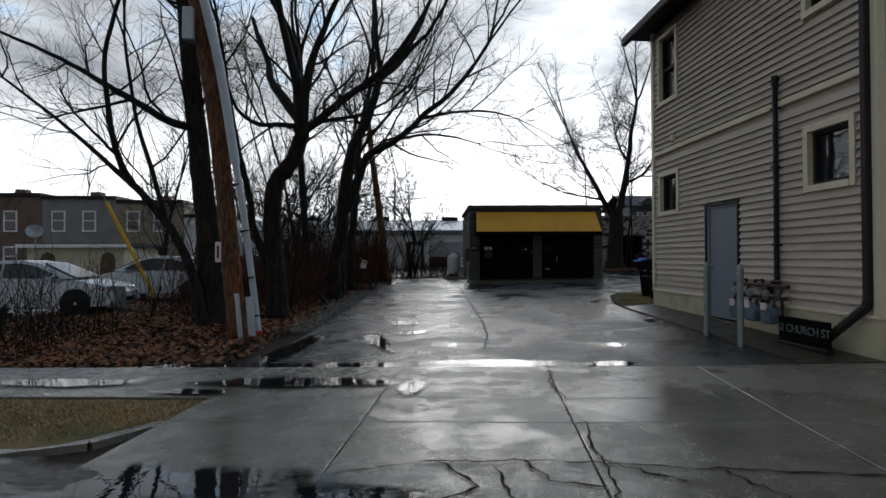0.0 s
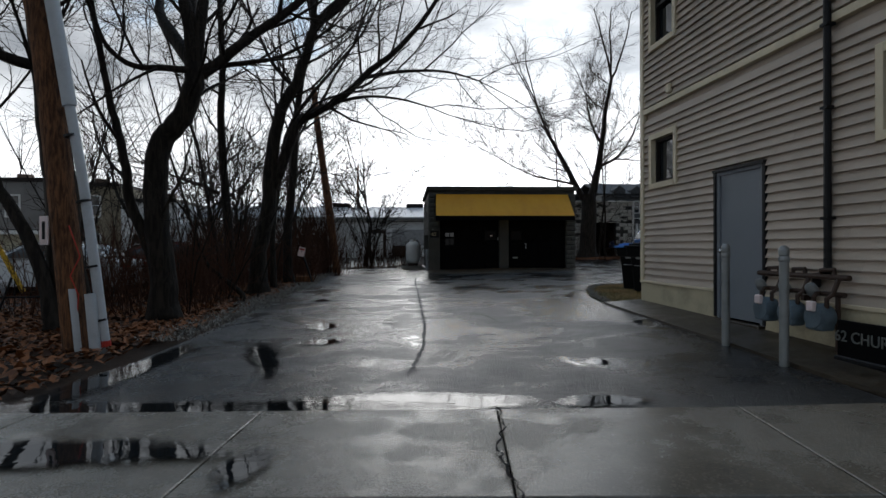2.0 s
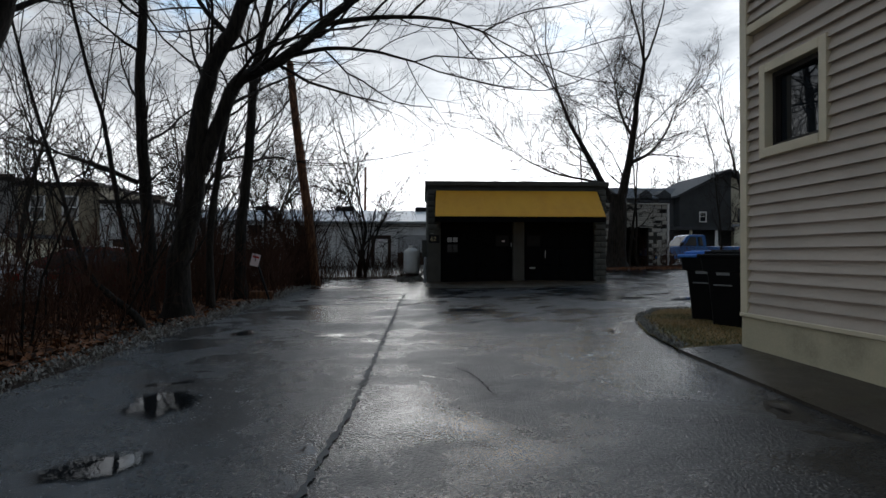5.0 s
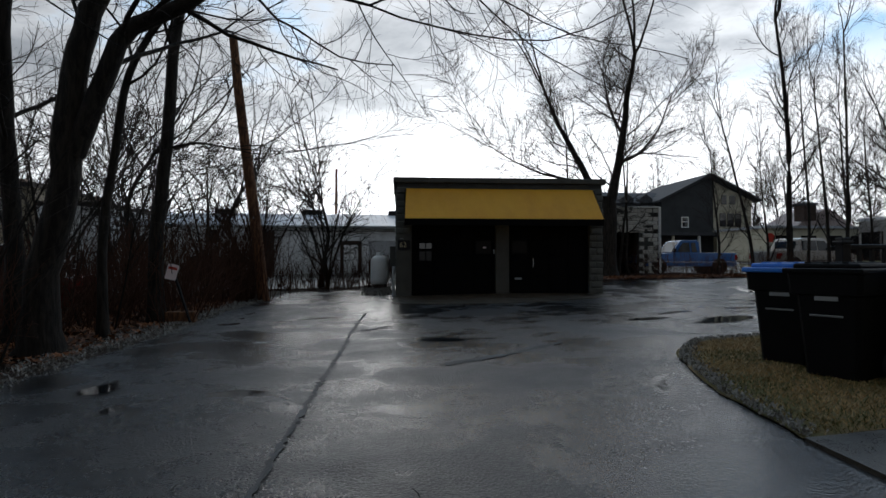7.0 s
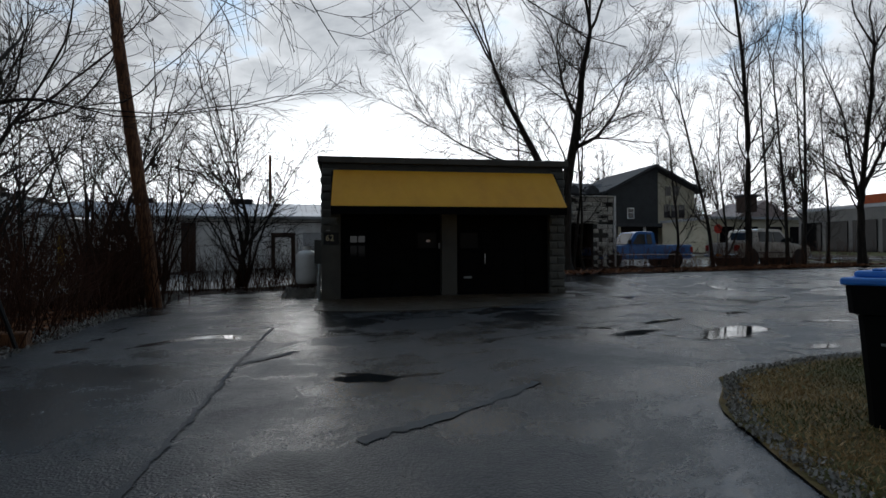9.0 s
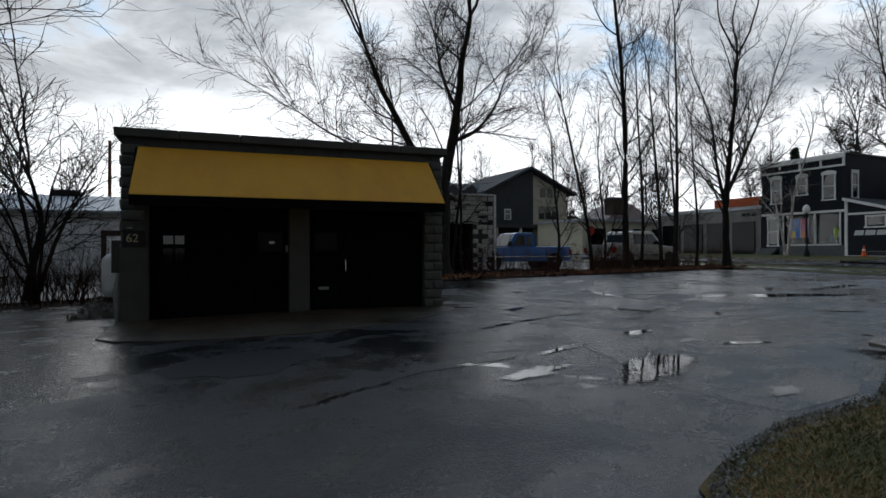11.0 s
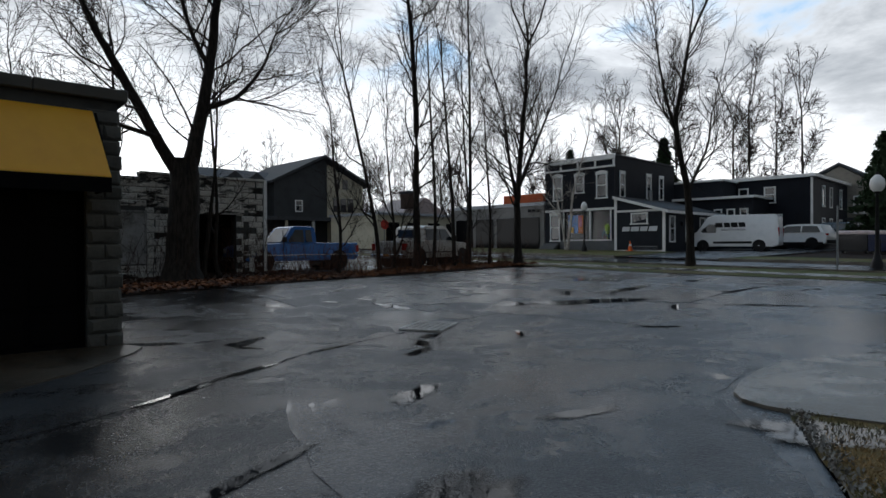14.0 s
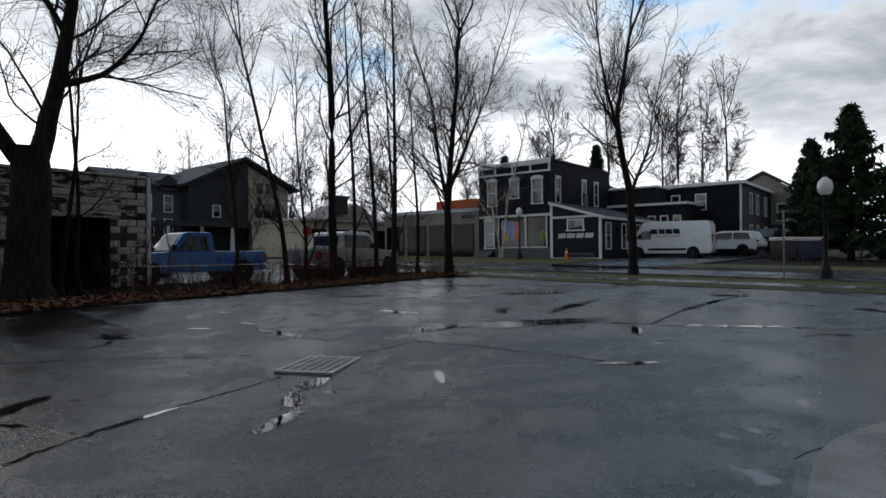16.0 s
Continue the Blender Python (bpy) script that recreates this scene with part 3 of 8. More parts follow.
for y0, y1 in ((HY0 - 0.02, 10.04), (11.14, HY1 + 0.03)):
    box(bm, HX - 0.035, HX + 0.2, y0, y1, -0.1, 0.655)
box(bm, HX + 0.2, 15.03, HY1 - 0.1, HY1 + 0.03, 0.0, 0.655)
part("foundation", bm, SKIRT, house, "cream parged foundation, stained near the ground")
bm = bmesh.new()
for y0, y1 in ((HY0 - 0.04, 10.02), (11.16, HY1 + 0.04)):
    box(bm, HX - 0.06, HX + 0.1, y0, y1, 0.655, 0.70, 0.006)
part("water_table", bm, CREAM, house, "cream drip board")
part("band_board", B(HX - 0.05, HX + 0.05, HY0 + 0.08, HY1 - 0.09, 3.735, 3.83, 0.005), CREAM, house, "cream band board")
part("corner_board", B(HX - 0.055, HX + 0.06, HY1 - 0.09, HY1 + 0.03, 0.70, HTOP, 0.005), CREAM, house)
part("corner_board", B(HX - 0.055, HX + 0.06, HY0 - 0.03, HY0 + 0.08, 0.70, HTOP, 0.005), CREAM, house)
eave = part("roof", B(5.35, 15.5, HY0 - 0.5, HY1 + 0.42, HTOP, HTOP + 0.05), FASCIA, house, "dark brown eave and shingled hip roof")
bm = bmesh.new()
v = [bm.verts.new(c) for c in ((5.3, HY0 - 0.55, HTOP + 0.05), (15.5, HY0 - 0.55, HTOP + 0.05), (15.5, HY1 + 0.47, HTOP + 0.05), (5.3, HY1 + 0.47, HTOP + 0.05), (8.6, 10.3, HTOP + 1.9), (12.2, 10.3, HTOP + 1.9))]
for f in ((0, 1, 5, 4), (1, 2, 5), (2, 3, 4, 5), (3, 0, 4), (0, 3, 2, 1)):
    bm.faces.new([v[i] for i in f])
part("shingles", bm, SHINGLE, eave)
part("gutter", B(5.22, 5.35, HY0 - 0.5, HY1 + 0.45, HTOP - 0.13, HTOP + 0.06, 0.02), FASCIA, eave, "dark brown gutter")


def house_window(y0, y1, z0, z1, sash):
    w = part("window", B(HX + 0.09, HX + 0.10, y0, y1, z0, z1), GLASS, house, "dark glass pane reflecting bare trees")
    t = 0.095
    bm = bmesh.new()
    box(bm, HX - 0.06, HX + 0.06, y0 - t, y0, z0 - t, z1 + t, 0.004)
    box(bm, HX - 0.06, HX + 0.06, y1, y1 + t, z0 - t, z1 + t, 0.004)
    box(bm, HX - 0.06, HX + 0.06, y0, y1, z1, z1 + t, 0.004)
    box(bm, HX - 0.07, HX + 0.06, y0 - 0.002, y1 + 0.002, z0 - t, z0, 0.004)
    part("casing", bm, CREAM, w, "cream window casing")
    bm = bmesh.new()
    for a, b2, c, d in ((y0, y0 + 0.05, z0, z1), (y1 - 0.05, y1, z0, z1), (y0 + 0.05, y1 - 0.05, z1 - 0.05, z1), (y0 + 0.05, y1 - 0.05, z0, z0 + 0.05)):
        box(bm, HX + 0.03, HX + 0.085, a, b2, c, d)
    if sash:
        box(bm, HX + 0.02, HX + 0.085, y0 + 0.05, y1 - 0.05, (z0 + z1) / 2 - 0.03, (z0 + z1) / 2 + 0.03)
    part("sash", bm, FASCIA, w, "dark brown sash")


for i in (0, 1):
    house_window(*OPEN[i], False)
for i in (3, 4):
    house_window(*OPEN[i], True)
door = part("door", B(HX - 0.005, HX + 0.04, 10.15, 11.03, 0.31, 2.33, 0.004), GREYDOOR, house, "flat grey steel side door")
bm = bmesh.new()
for y0, y1, z0, z1 in ((10.08, 10.15, 0.28, 2.38), (11.03, 11.1, 0.28, 2.38), (10.15, 11.03, 2.33, 2.38)):
    box(bm, HX - 0.03, HX + 0.06, y0, y1, z0, z1, 0.004)
part("frame", bm, GREYDOOR, door)
bm = bmesh.new()
box(bm, HX - 0.07, HX + 0.02, 10.03, 11.15, 2.38, 2.42)
box(bm, HX - 0.05, HX + 0.02, 10.03, 10.08, 0.30, 2.38)
box(bm, HX - 0.05, HX + 0.02, 11.1, 11.15, 0.30, 2.38)
part("flashing", bm, BLACKM, door, "torn black flashing")
part("threshold", B(HX - 0.10, HX + 0.05, 10.08, 11.1, 0.24, 0.285, 0.006), PADCON, door)
for z in (0.55, 1.3, 2.05):
    part("hinge", B(HX - 0.022, HX, 10.14, 10.17, z, z + 0.12, 0.003), GALV, door, "steel hinge")
bm = lathe(bmesh.new(), [(0.035, 0), (0.035, 0.01), (0.015, 0.015), (0.015, 0.04), (0.03, 0.05), (0.032, 0.07), (0.02, 0.085)], 12, pose(HX - 0.005, 10.96, 1.25, 0, -90, 0))
part("knob", bm, CHROME, door, "brushed steel knob", True)
part("vent_hood", B(HX - 0.09, HX - 0.01, 12.36, 12.49, 3.9, 4.06, 0.02), CREAM, house, "small cream vent hood")
# regulator stack and downspout
vent_pipe = thing("gas_vent_pipe", pose(0, 0, 0), "black gas service pipe running up the siding", "pipe")
part("riser", T([(HX - 0.08, 8.97, 1.05), (HX - 0.08, 8.97, 4.1)], 0.04, 10), BLACKM, vent_pipe, smooth=True)
part("top_cap", T([(HX - 0.08, 8.97, 4.08), (HX - 0.08, 8.97, 4.2), (HX - 0.02, 8.97, 4.22)], [0.055, 0.055, 0.03], 10), BLACKM, vent_pipe, smooth=True)
part("elbow", T([(HX - 0.08, 8.97, 1.08), (HX - 0.08, 8.98, 1.0), (HX - 0.08, 9.12, 0.98), (HX - 0.08, 9.14, 0.86)], 0.045, 10), BLACKM, vent_pipe, smooth=True)
for z in (1.6, 2.8, 3.7):
    part("bracket", B(HX - 0.13, HX - 0.02, 8.92, 9.02, z, z + 0.03), BLACKM, vent_pipe)
spout = thing("downspout", pose(0, 0, 0), "dark brown square downspout with an angled elbow", "downspout")
part("pipe", B(HX - 0.13, HX - 0.03, 7.17, 7.27, 0.85, HTOP - 0.1, 0.015), FASCIA, spout)
part("elbow", T([(HX - 0.08, 7.22, 0.92), (HX - 0.10, 7.24, 0.80), (HX - 0.32, 7.7, 0.30)], 0.062, 8), FASCIA, spout)

meters = thing("gas_meter_bank", pose(0, 0, 0), "row of blue-grey gas meters on rusty black pipes", "gas meter")
part("header_pipe", T([(HX - 0.15, 8.6, 0.98), (HX - 0.15, 10.0, 0.98)], 0.032, 8), RUST, meters, smooth=True)
part("lower_pipe", T([(HX - 0.15, 8.66, 0.80), (HX - 0.15, 9.95, 0.80)], 0.028, 8), RUST, meters, smooth=True)
for y in (8.85, 9.27, 9.69):
    body = part("meter", lathe(bmesh.new(), [(0.04, -0.1), (0.12, -0.095), (0.145, -0.05), (0.145, 0.05), (0.12, 0.095), (0.04, 0.1)], 16, pose(HX - 0.27, y, 0.56, 0, 90, 0)), METER, meters, "blue-grey meter case", True)
    part("case", B(HX - 0.36, HX - 0.19, y - 0.12, y + 0.12, 0.42, 0.66, 0.03, seg=2), METER, body)
    part("index", B(HX - 0.40, HX - 0.35, y - 0.055, y + 0.055, 0.62, 0.73, 0.012), PALE, body, "white index box")
    part("tag", B(HX - 0.366, HX - 0.36, y - 0.03, y + 0.03, 0.46, 0.55), PALE, body)
    for sgn in (-1, 1):
        part("swivel", T([(HX - 0.27, y + sgn * 0.09, 0.66), (HX - 0.27, y + sgn * 0.09, 0.76), (HX - 0.22, y + sgn * 0.11, 0.80), (HX - 0.15, y + sgn * 0.12, 0.80 if sgn > 0 else 0.98)], 0.024, 7), RUST, meters, smooth=True)
    part("regulator", lathe(bmesh.new(), [(0.02, -0.05), (0.085, -0.02), (0.085, 0.02), (0.03, 0.05)], 14, pose(HX - 0.2, y + 0.2, 0.83, 0, 70, 0)), GALV, meters, "grey regulator disc", True)
    part("drop_leg", T([(HX - 0.15, y + 0.12, 0.98), (HX - 0.15, y + 0.13, 1.05), (HX - 0.15, y - 0.05, 1.06), (HX - 0.15, y - 0.06, 0.98)], 0.024, 7), RUST, meters, smooth=True)
part("bracket", B(HX - 0.17, HX - 0.02, 9.2, 9.26, 0.70, 0.76), RUST, meters)
part("stand", T([(HX - 0.15, 8.75, 0.12), (HX - 0.15, 8.75, 0.80)], 0.025, 7), RUST, meters)


def bollard(x, y):
    b = thing("bollard", at(x, y, 0, 0.03), "galvanised steel pipe bollard with a domed cap", "bollard", "bollards at the side door")
    part("post", lathe(bmesh.new(), [(0.045, -0.1), (0.045, 1.06), (0.05, 1.065), (0.05, 1.11), (0.042, 1.14), (0.02, 1.16)], 14), GALV, b, smooth=True)
    part("collar", lathe(bmesh.new(), [(0.049, 1.0), (0.052, 1.01), (0.052, 1.04), (0.049, 1.05)], 14), GALV, b, smooth=True)


bollard(4.93, 9.55)
bollard(4.87, 8.5)


def lettering(txt, size, m, mat, name, parent, depth=0.004):
    cu = bpy.data.curves.new(name, "FONT")
    cu.body, cu.size, cu.extrude, cu.align_x, cu.align_y = txt, size, depth, "CENTER", "CENTER"
    ob = bpy.data.objects.new(name, cu)
    me = bpy.data.meshes.new_from_object(ob)
    bpy.data.objects.remove(ob)
    me.materials.clear()
    me.materials.append(mat)
    ob = new(name, me)
    ob.parent = parent
    ob.matrix_basis = m
    return ob


plate = thing("address_sign", at(5.46, 8.0, -90, 0.03), "low black address sign with dim letters leaning by the house", "sign")
part("board", B(-0.5, 0.5, -0.02, 0.02, 0.02, 0.40, 0.008), BLACKW, plate)
part("base_rail", B(-0.5, 0.5, -0.06, 0.06, 0.0, 0.05, 0.008), BLACKM, plate)
lettering("62 CHURCH ST", 0.155, pose(0, -0.024, 0.24, 90, 0, 0), LETTER, "letters", plate)

# ---------------------------------------------------------------- garage
GM = pose(6.15, 27.0, 0, 0, 0, -2.8)
GZ = 0.36
garage = thing("garage", GM, "low dark concrete-block garage with two black bays", "garage")
bm = bmesh.new()
prism(bm, [(-3.09, GZ - 0.2), (-2.65, GZ - 0.2), (-2.65, 2.55), (2.71, 2.55), (2.71, GZ - 0.2), (3.09, GZ - 0.2), (3.09, 3.72), (-3.09, 3.72)], 0.06, 0.3)
part("wall", bm, MORTAR, garage, "grey mortar bed of the block front")
part("side_wall", B(-3.09, -2.85, 0.3, 6.2, GZ - 0.2, 3.72), MORTAR, garage)
part("side_wall", B(2.85, 3.09, 0.3, 6.2, GZ - 0.2, 3.72), MORTAR, garage)
part("back_wall", B(-2.85, 2.85, 5.95, 6.2, GZ - 0.2, 3.72), MORTAR, garage)
part("roof", B(-3.0, 3.0, 0.2, 6.1, 3.5, 3.6), SHINGLE, garage)
part("floor", B(-2.85, 2.85, 0.3, 5.95, GZ - 0.2, GZ + 0.03), PADCON, garage)
part("lower_pier", B(-3.12, -2.66, 0.02, 0.07, GZ - 0.1, 1.72, 0.006), STUCCO, garage, "smooth grey rendered pier")
part("centre_pier", B(-0.15, 0.25, 0.0, 0.34, GZ - 0.1, 2.55, 0.01), STUCCO, garage, "grey rendered centre pier")
for i in range(6):
    part("coping_slab", B(-3.2 + i * 1.068, -3.2 + (i + 1) * 1.068 - 0.006, -0.06, 0.36, 3.72, 3.88, 0.015), STUCCO, garage, "dark weathered coping slab")
    part("coping_slab", B(-3.2, -2.8, 0.366 + i, 0.36 + i + 0.994, 3.72, 3.88, 0.015), STUCCO, garage)
    part("coping_slab", B(2.8, 3.2, 0.366 + i, 0.36 + i + 0.994, 3.72, 3.88, 0.015), STUCCO, garage)
awn = part("awning", data_mesh("awning", *(lambda n: (
    [(-2.81 + 5.59 * i / n, -0.02, 3.55) for i in range(n + 1)]
    + [(-2.81 + 5.59 * i / n - 0.03 + 0.06 * i / n, -0.42, 3.10 - 0.012 * math.sin(i * 2.1)) for i in range(n + 1)]
    + [(-2.86 + 5.69 * i / n, -0.86, 2.62) for i in range(n + 1)]
    + [(-2.86 + 5.69 * i / n, -0.865, 2.605) for i in range(n + 1)],
    [(r * (n + 1) + i, r * (n + 1) + i + 1, (r + 1) * (n + 1) + i + 1, (r + 1) * (n + 1) + i) for r in range(3) for i in range(n)]))(24), AWNING), AWNING, garage, "sloping yellow canvas awning")
bm = bmesh.new()
for x0, x1 in ((-2.86, -2.83), (2.80, 2.83)):
    prism(bm, [(-0.02, 3.53), (-0.85, 2.60), (-0.85, 2.46), (-0.02, 2.46)], x0, x1, "x")
box(bm, -2.86, 2.83, -0.875, -0.868, 2.42, 2.60)
part("valance", bm, BLACKW, awn, "black fabric valance and side wings")
bm = bmesh.new()
for i in range(7):
    x = -2.8 + 5.6 * i / 6
    tube(bm, [(x, -0.0, 3.50), (x, -0.84, 2.585)], 0.014, 5)
tube(bm, [(-2.83, -0.84, 2.585), (2.8, -0.84, 2.585)], 0.016, 6)
part("awning_frame", bm, GALV, awn, "thin steel awning frame")


def bay(x0, x1, panes):
    d = part("bay_door", B(x0, x1, 0.2, 0.26, GZ + 0.02, 2.55), BLACKW, garage, "black panelled bay front")
    n, zs = 4, [GZ + 0.1, 0.95, 1.55, 2.1, 2.5]
    w = (x1 - x0 - 0.1) / n
    for i in range(n):
        for j in range(4):
            if (i, j) in panes:
                m = part("pane_frame", B(x0 + 0.08 + i * w, x0 + 0.02 + (i + 1) * w, 0.17, 0.2, zs[j] + 0.04, zs[j + 1] - 0.04, 0.006), BLACKW, d)
                part("pane", B(x0 + 0.12 + i * w, x0 - 0.02 + (i + 1) * w, 0.163, 0.17, zs[j] + 0.09, zs[j + 1] - 0.09), GLASSDIM, m, "dark window pane")
            else:
                part("panel", B(x0 + 0.08 + i * w, x0 + 0.02 + (i + 1) * w, 0.18, 0.2, zs[j] + 0.04, zs[j + 1] - 0.04, 0.008), BLACKW, d)
    return d


p4 = [("pane", -2.42, -2.25), ("pane", -2.22, -2.06)]
b1 = bay(-2.65, -0.15, {(3, 2)})
b2 = bay(0.25, 2.71, {(0, 2)})
for nm, xa, xb in p4:
    part(nm, B(xa, xb, 0.155, 0.162, 1.78, 1.94), GLASS, b1, "small pane reflecting pale sky")
    part(nm, B(xa, xb, 0.155, 0.162, 1.42, 1.70), GLASSDIM, b1)
part("handle", T([(1.0, 0.15, 1.22), (1.0, 0.12, 1.25), (1.0, 0.12, 1.46), (1.0, 0.15, 1.49)], 0.012, 6), CHROME, b2, "steel pull handle", True)
part("mail_slot", B(0.45, 0.66, 0.15, 0.18, 0.85, 0.91, 0.004), GALV, b2, "steel letter slot")
part("keypad", B(-0.21, -0.16, 0.13, 0.16, 1.62, 1.76, 0.006), GALV, b1, "small grey keypad")
part("notice", B(-0.52, -0.42, 0.155, 0.165, 1.79, 1.84), PALE, b1)
num = part("number_board", B(-3.06, -2.70, -0.015, 0.015, 1.74, 2.02, 0.004), BLACKM, garage, "black board with gold numerals")
lettering("62", 0.21, pose(-2.91, -0.02, 1.88, 90, 0, 0), GOLD, "numerals", num)
part("lamp_bracket", B(-3.0, -2.9, -0.06, -0.01, 2.06, 2.08), GALV, garage)
part("electric_box", B(-3.30, -3.12, 0.35, 0.75, 1.25, 1.85, 0.01), STUCCO, garage, "grey electric box on the side wall")
part("side_conduit", T([(-3.2, 0.5, 0.3), (-3.2, 0.5, 1.3)], 0.03, 8), CONDUIT, garage, smooth=True)
part("drain_leg", T([(-3.16, 0.1, 0.25), (-3.2, 0.08, 0.9), (-3.14, 0.12, 1.25)], 0.04, 8), GALV, garage, "grey drain pipe at the corner", True)
APRON = [(-3.12, 0.05), (-3.2, -1.75), (-2.9, -2.15), (-1.6, -2.55), (-0.2, -2.6), (1.2, -2.2), (2.4, -1.4), (3.1, -0.65), (3.3, -0.25), (3.12, 0.05)]
ap = [tuple((GM @ Vector((x, y, 0)))[:2]) for x, y in APRON]
sheet("garage_apron", ap, PADCON, 0.02, 0.6, "brown wet concrete apron with a curved edge", "pavement", 0.07)


# ---------------------------------------------------------------- trees
def tubes_mesh(name, polys, sides, mat):
    """Many tapered tubes in one mesh; polys: (points, radii)."""
    groups = {}
    for pts, radii in polys:
        groups.setdefault(len(pts), []).append((pts, radii))
    verts, faces, o = [], [], 0
    ang = np.arange(sides) * 2 * np.pi / sides
    ca, sa = np.cos(ang)[None, None, :, None], np.sin(ang)[None, None, :, None]
    for n, rows in groups.items():
        p = np.array([r[0] for r in rows], float)
        rad = np.array([r[1] for r in rows], float)[:, :, None, None]
        d = np.empty_like(p)
        d[:, 1:-1], d[:, 0], d[:, -1] = p[:, 2:] - p[:, :-2], p[:, 1] - p[:, 0], p[:, -1] - p[:, -2]
        d /= np.linalg.norm(d, axis=2, keepdims=True) + 1e-9
        ref = np.where(np.abs(d[:, :1, 2:3]) < 0.8, np.array((0.0, 0.0, 1.0)), np.array((1.0, 0.0, 0.0)))
        u = np.cross(d, np.broadcast_to(ref, d.shape))
        u /= np.linalg.norm(u, axis=2, keepdims=True) + 1e-9
        w = np.cross(d, u)
        ring = p[:, :, None, :] + rad * (u[:, :, None, :] * ca + w[:, :, None, :] * sa)
        verts.append(ring.reshape(-1, 3))
        k0 = o + np.arange(len(rows))[:, None, None] * n * sides + np.arange(n - 1)[None, :, None] * sides
        j = np.arange(sides)[None, None, :]
        j2 = (j + 1) % sides
        quad = np.stack([k0 + j, k0 + j2, k0 + sides + j2, k0 + sides + j], axis=-1)
        faces.append(quad.reshape(-1, 4))
        o += len(rows) * n * sides
    v, f = np.concatenate(verts), np.concatenate(faces)
    me = bpy.data.meshes.new(name)
    me.vertices.add(len(v))
    me.vertices.foreach_set("co", v.astype(np.float32).ravel())
    me.loops.add(len(f) * 4)
    me.loops.foreach_set("vertex_index", f.astype(np.int32).ravel())
    me.polygons.add(len(f))
    me.polygons.foreach_set("loop_start", (np.arange(len(f)) * 4).astype(np.int32))
    me.materials.append(mat)
    me.update(calc_edges=True)
    me.shade_smooth()
    return me


def smooth_line(pts, n):
    """A rounded line through points (Catmull-Rom), n steps to a span."""
    p = [np.array(q, float) for q in pts]
    p = [2 * p[0] - p[1]] + p + [2 * p[-1] - p[-2]]
    out = []
    for i in range(1, len(p) - 2):
        for s in range(n):
            t = s / n
            out.append(0.5 * (2 * p[i] + (p[i + 1] - p[i - 1]) * t + (2 * p[i - 1] - 5 * p[i] + 4 * p[i + 1] - p[i + 2]) * t * t
                              + (3 * p[i] - p[i - 1] - 3 * p[i + 1] + p[i + 2]) * t ** 3))
    out.append(p[-2])
    return np.array(out)


def limb(rng, p, d, length, r, bend, up, seg):
    pts, q, v = [p], np.array(p, float), np.array(d, float)
    for _ in range(seg):
        v = v + rng.normal(0, bend, 3) + np.array((0, 0, up))
        v /= np.linalg.norm(v) + 1e-9
        q = q + v * length / seg
        pts.append(q)
    return np.array(pts), np.linspace(r, r * 0.35, seg + 1)


def spread(rng, line, radii, lo, hi, count, angle, ratio, lmin, lmax, bend, up, seg, rmax=1.0, flat=0.0):
    """Children along a limb."""
    out = []
    n = len(line)
    for i in range(count):
        f = lo + (hi - lo) * (i + rng.random()) / count
        x = f * (n - 1)
        j = min(int(x), n - 2)
        p = line[j] + (line[j + 1] - line[j]) * (x - j)
        d = line[j + 1] - line[j]
        d = d / (np.linalg.norm(d) + 1e-9)
        side = np.cross(d, rng.normal(0, 1, 3))
        side /= np.linalg.norm(side) + 1e-9
        side[2] *= 1 - flat
        a = angle * (0.7 + 0.6 * rng.random())
        v = d * math.cos(a) + side * math.sin(a)
        r = min(rmax, (radii[j]) * ratio * (0.6 + 0.5 * rng.random()))
        length = (lmin + (lmax - lmin) * rng.random()) * (1.1 - 0.55 * f)
        out.append(limb(rng, p, v, length, r, bend, up, seg))
    return out


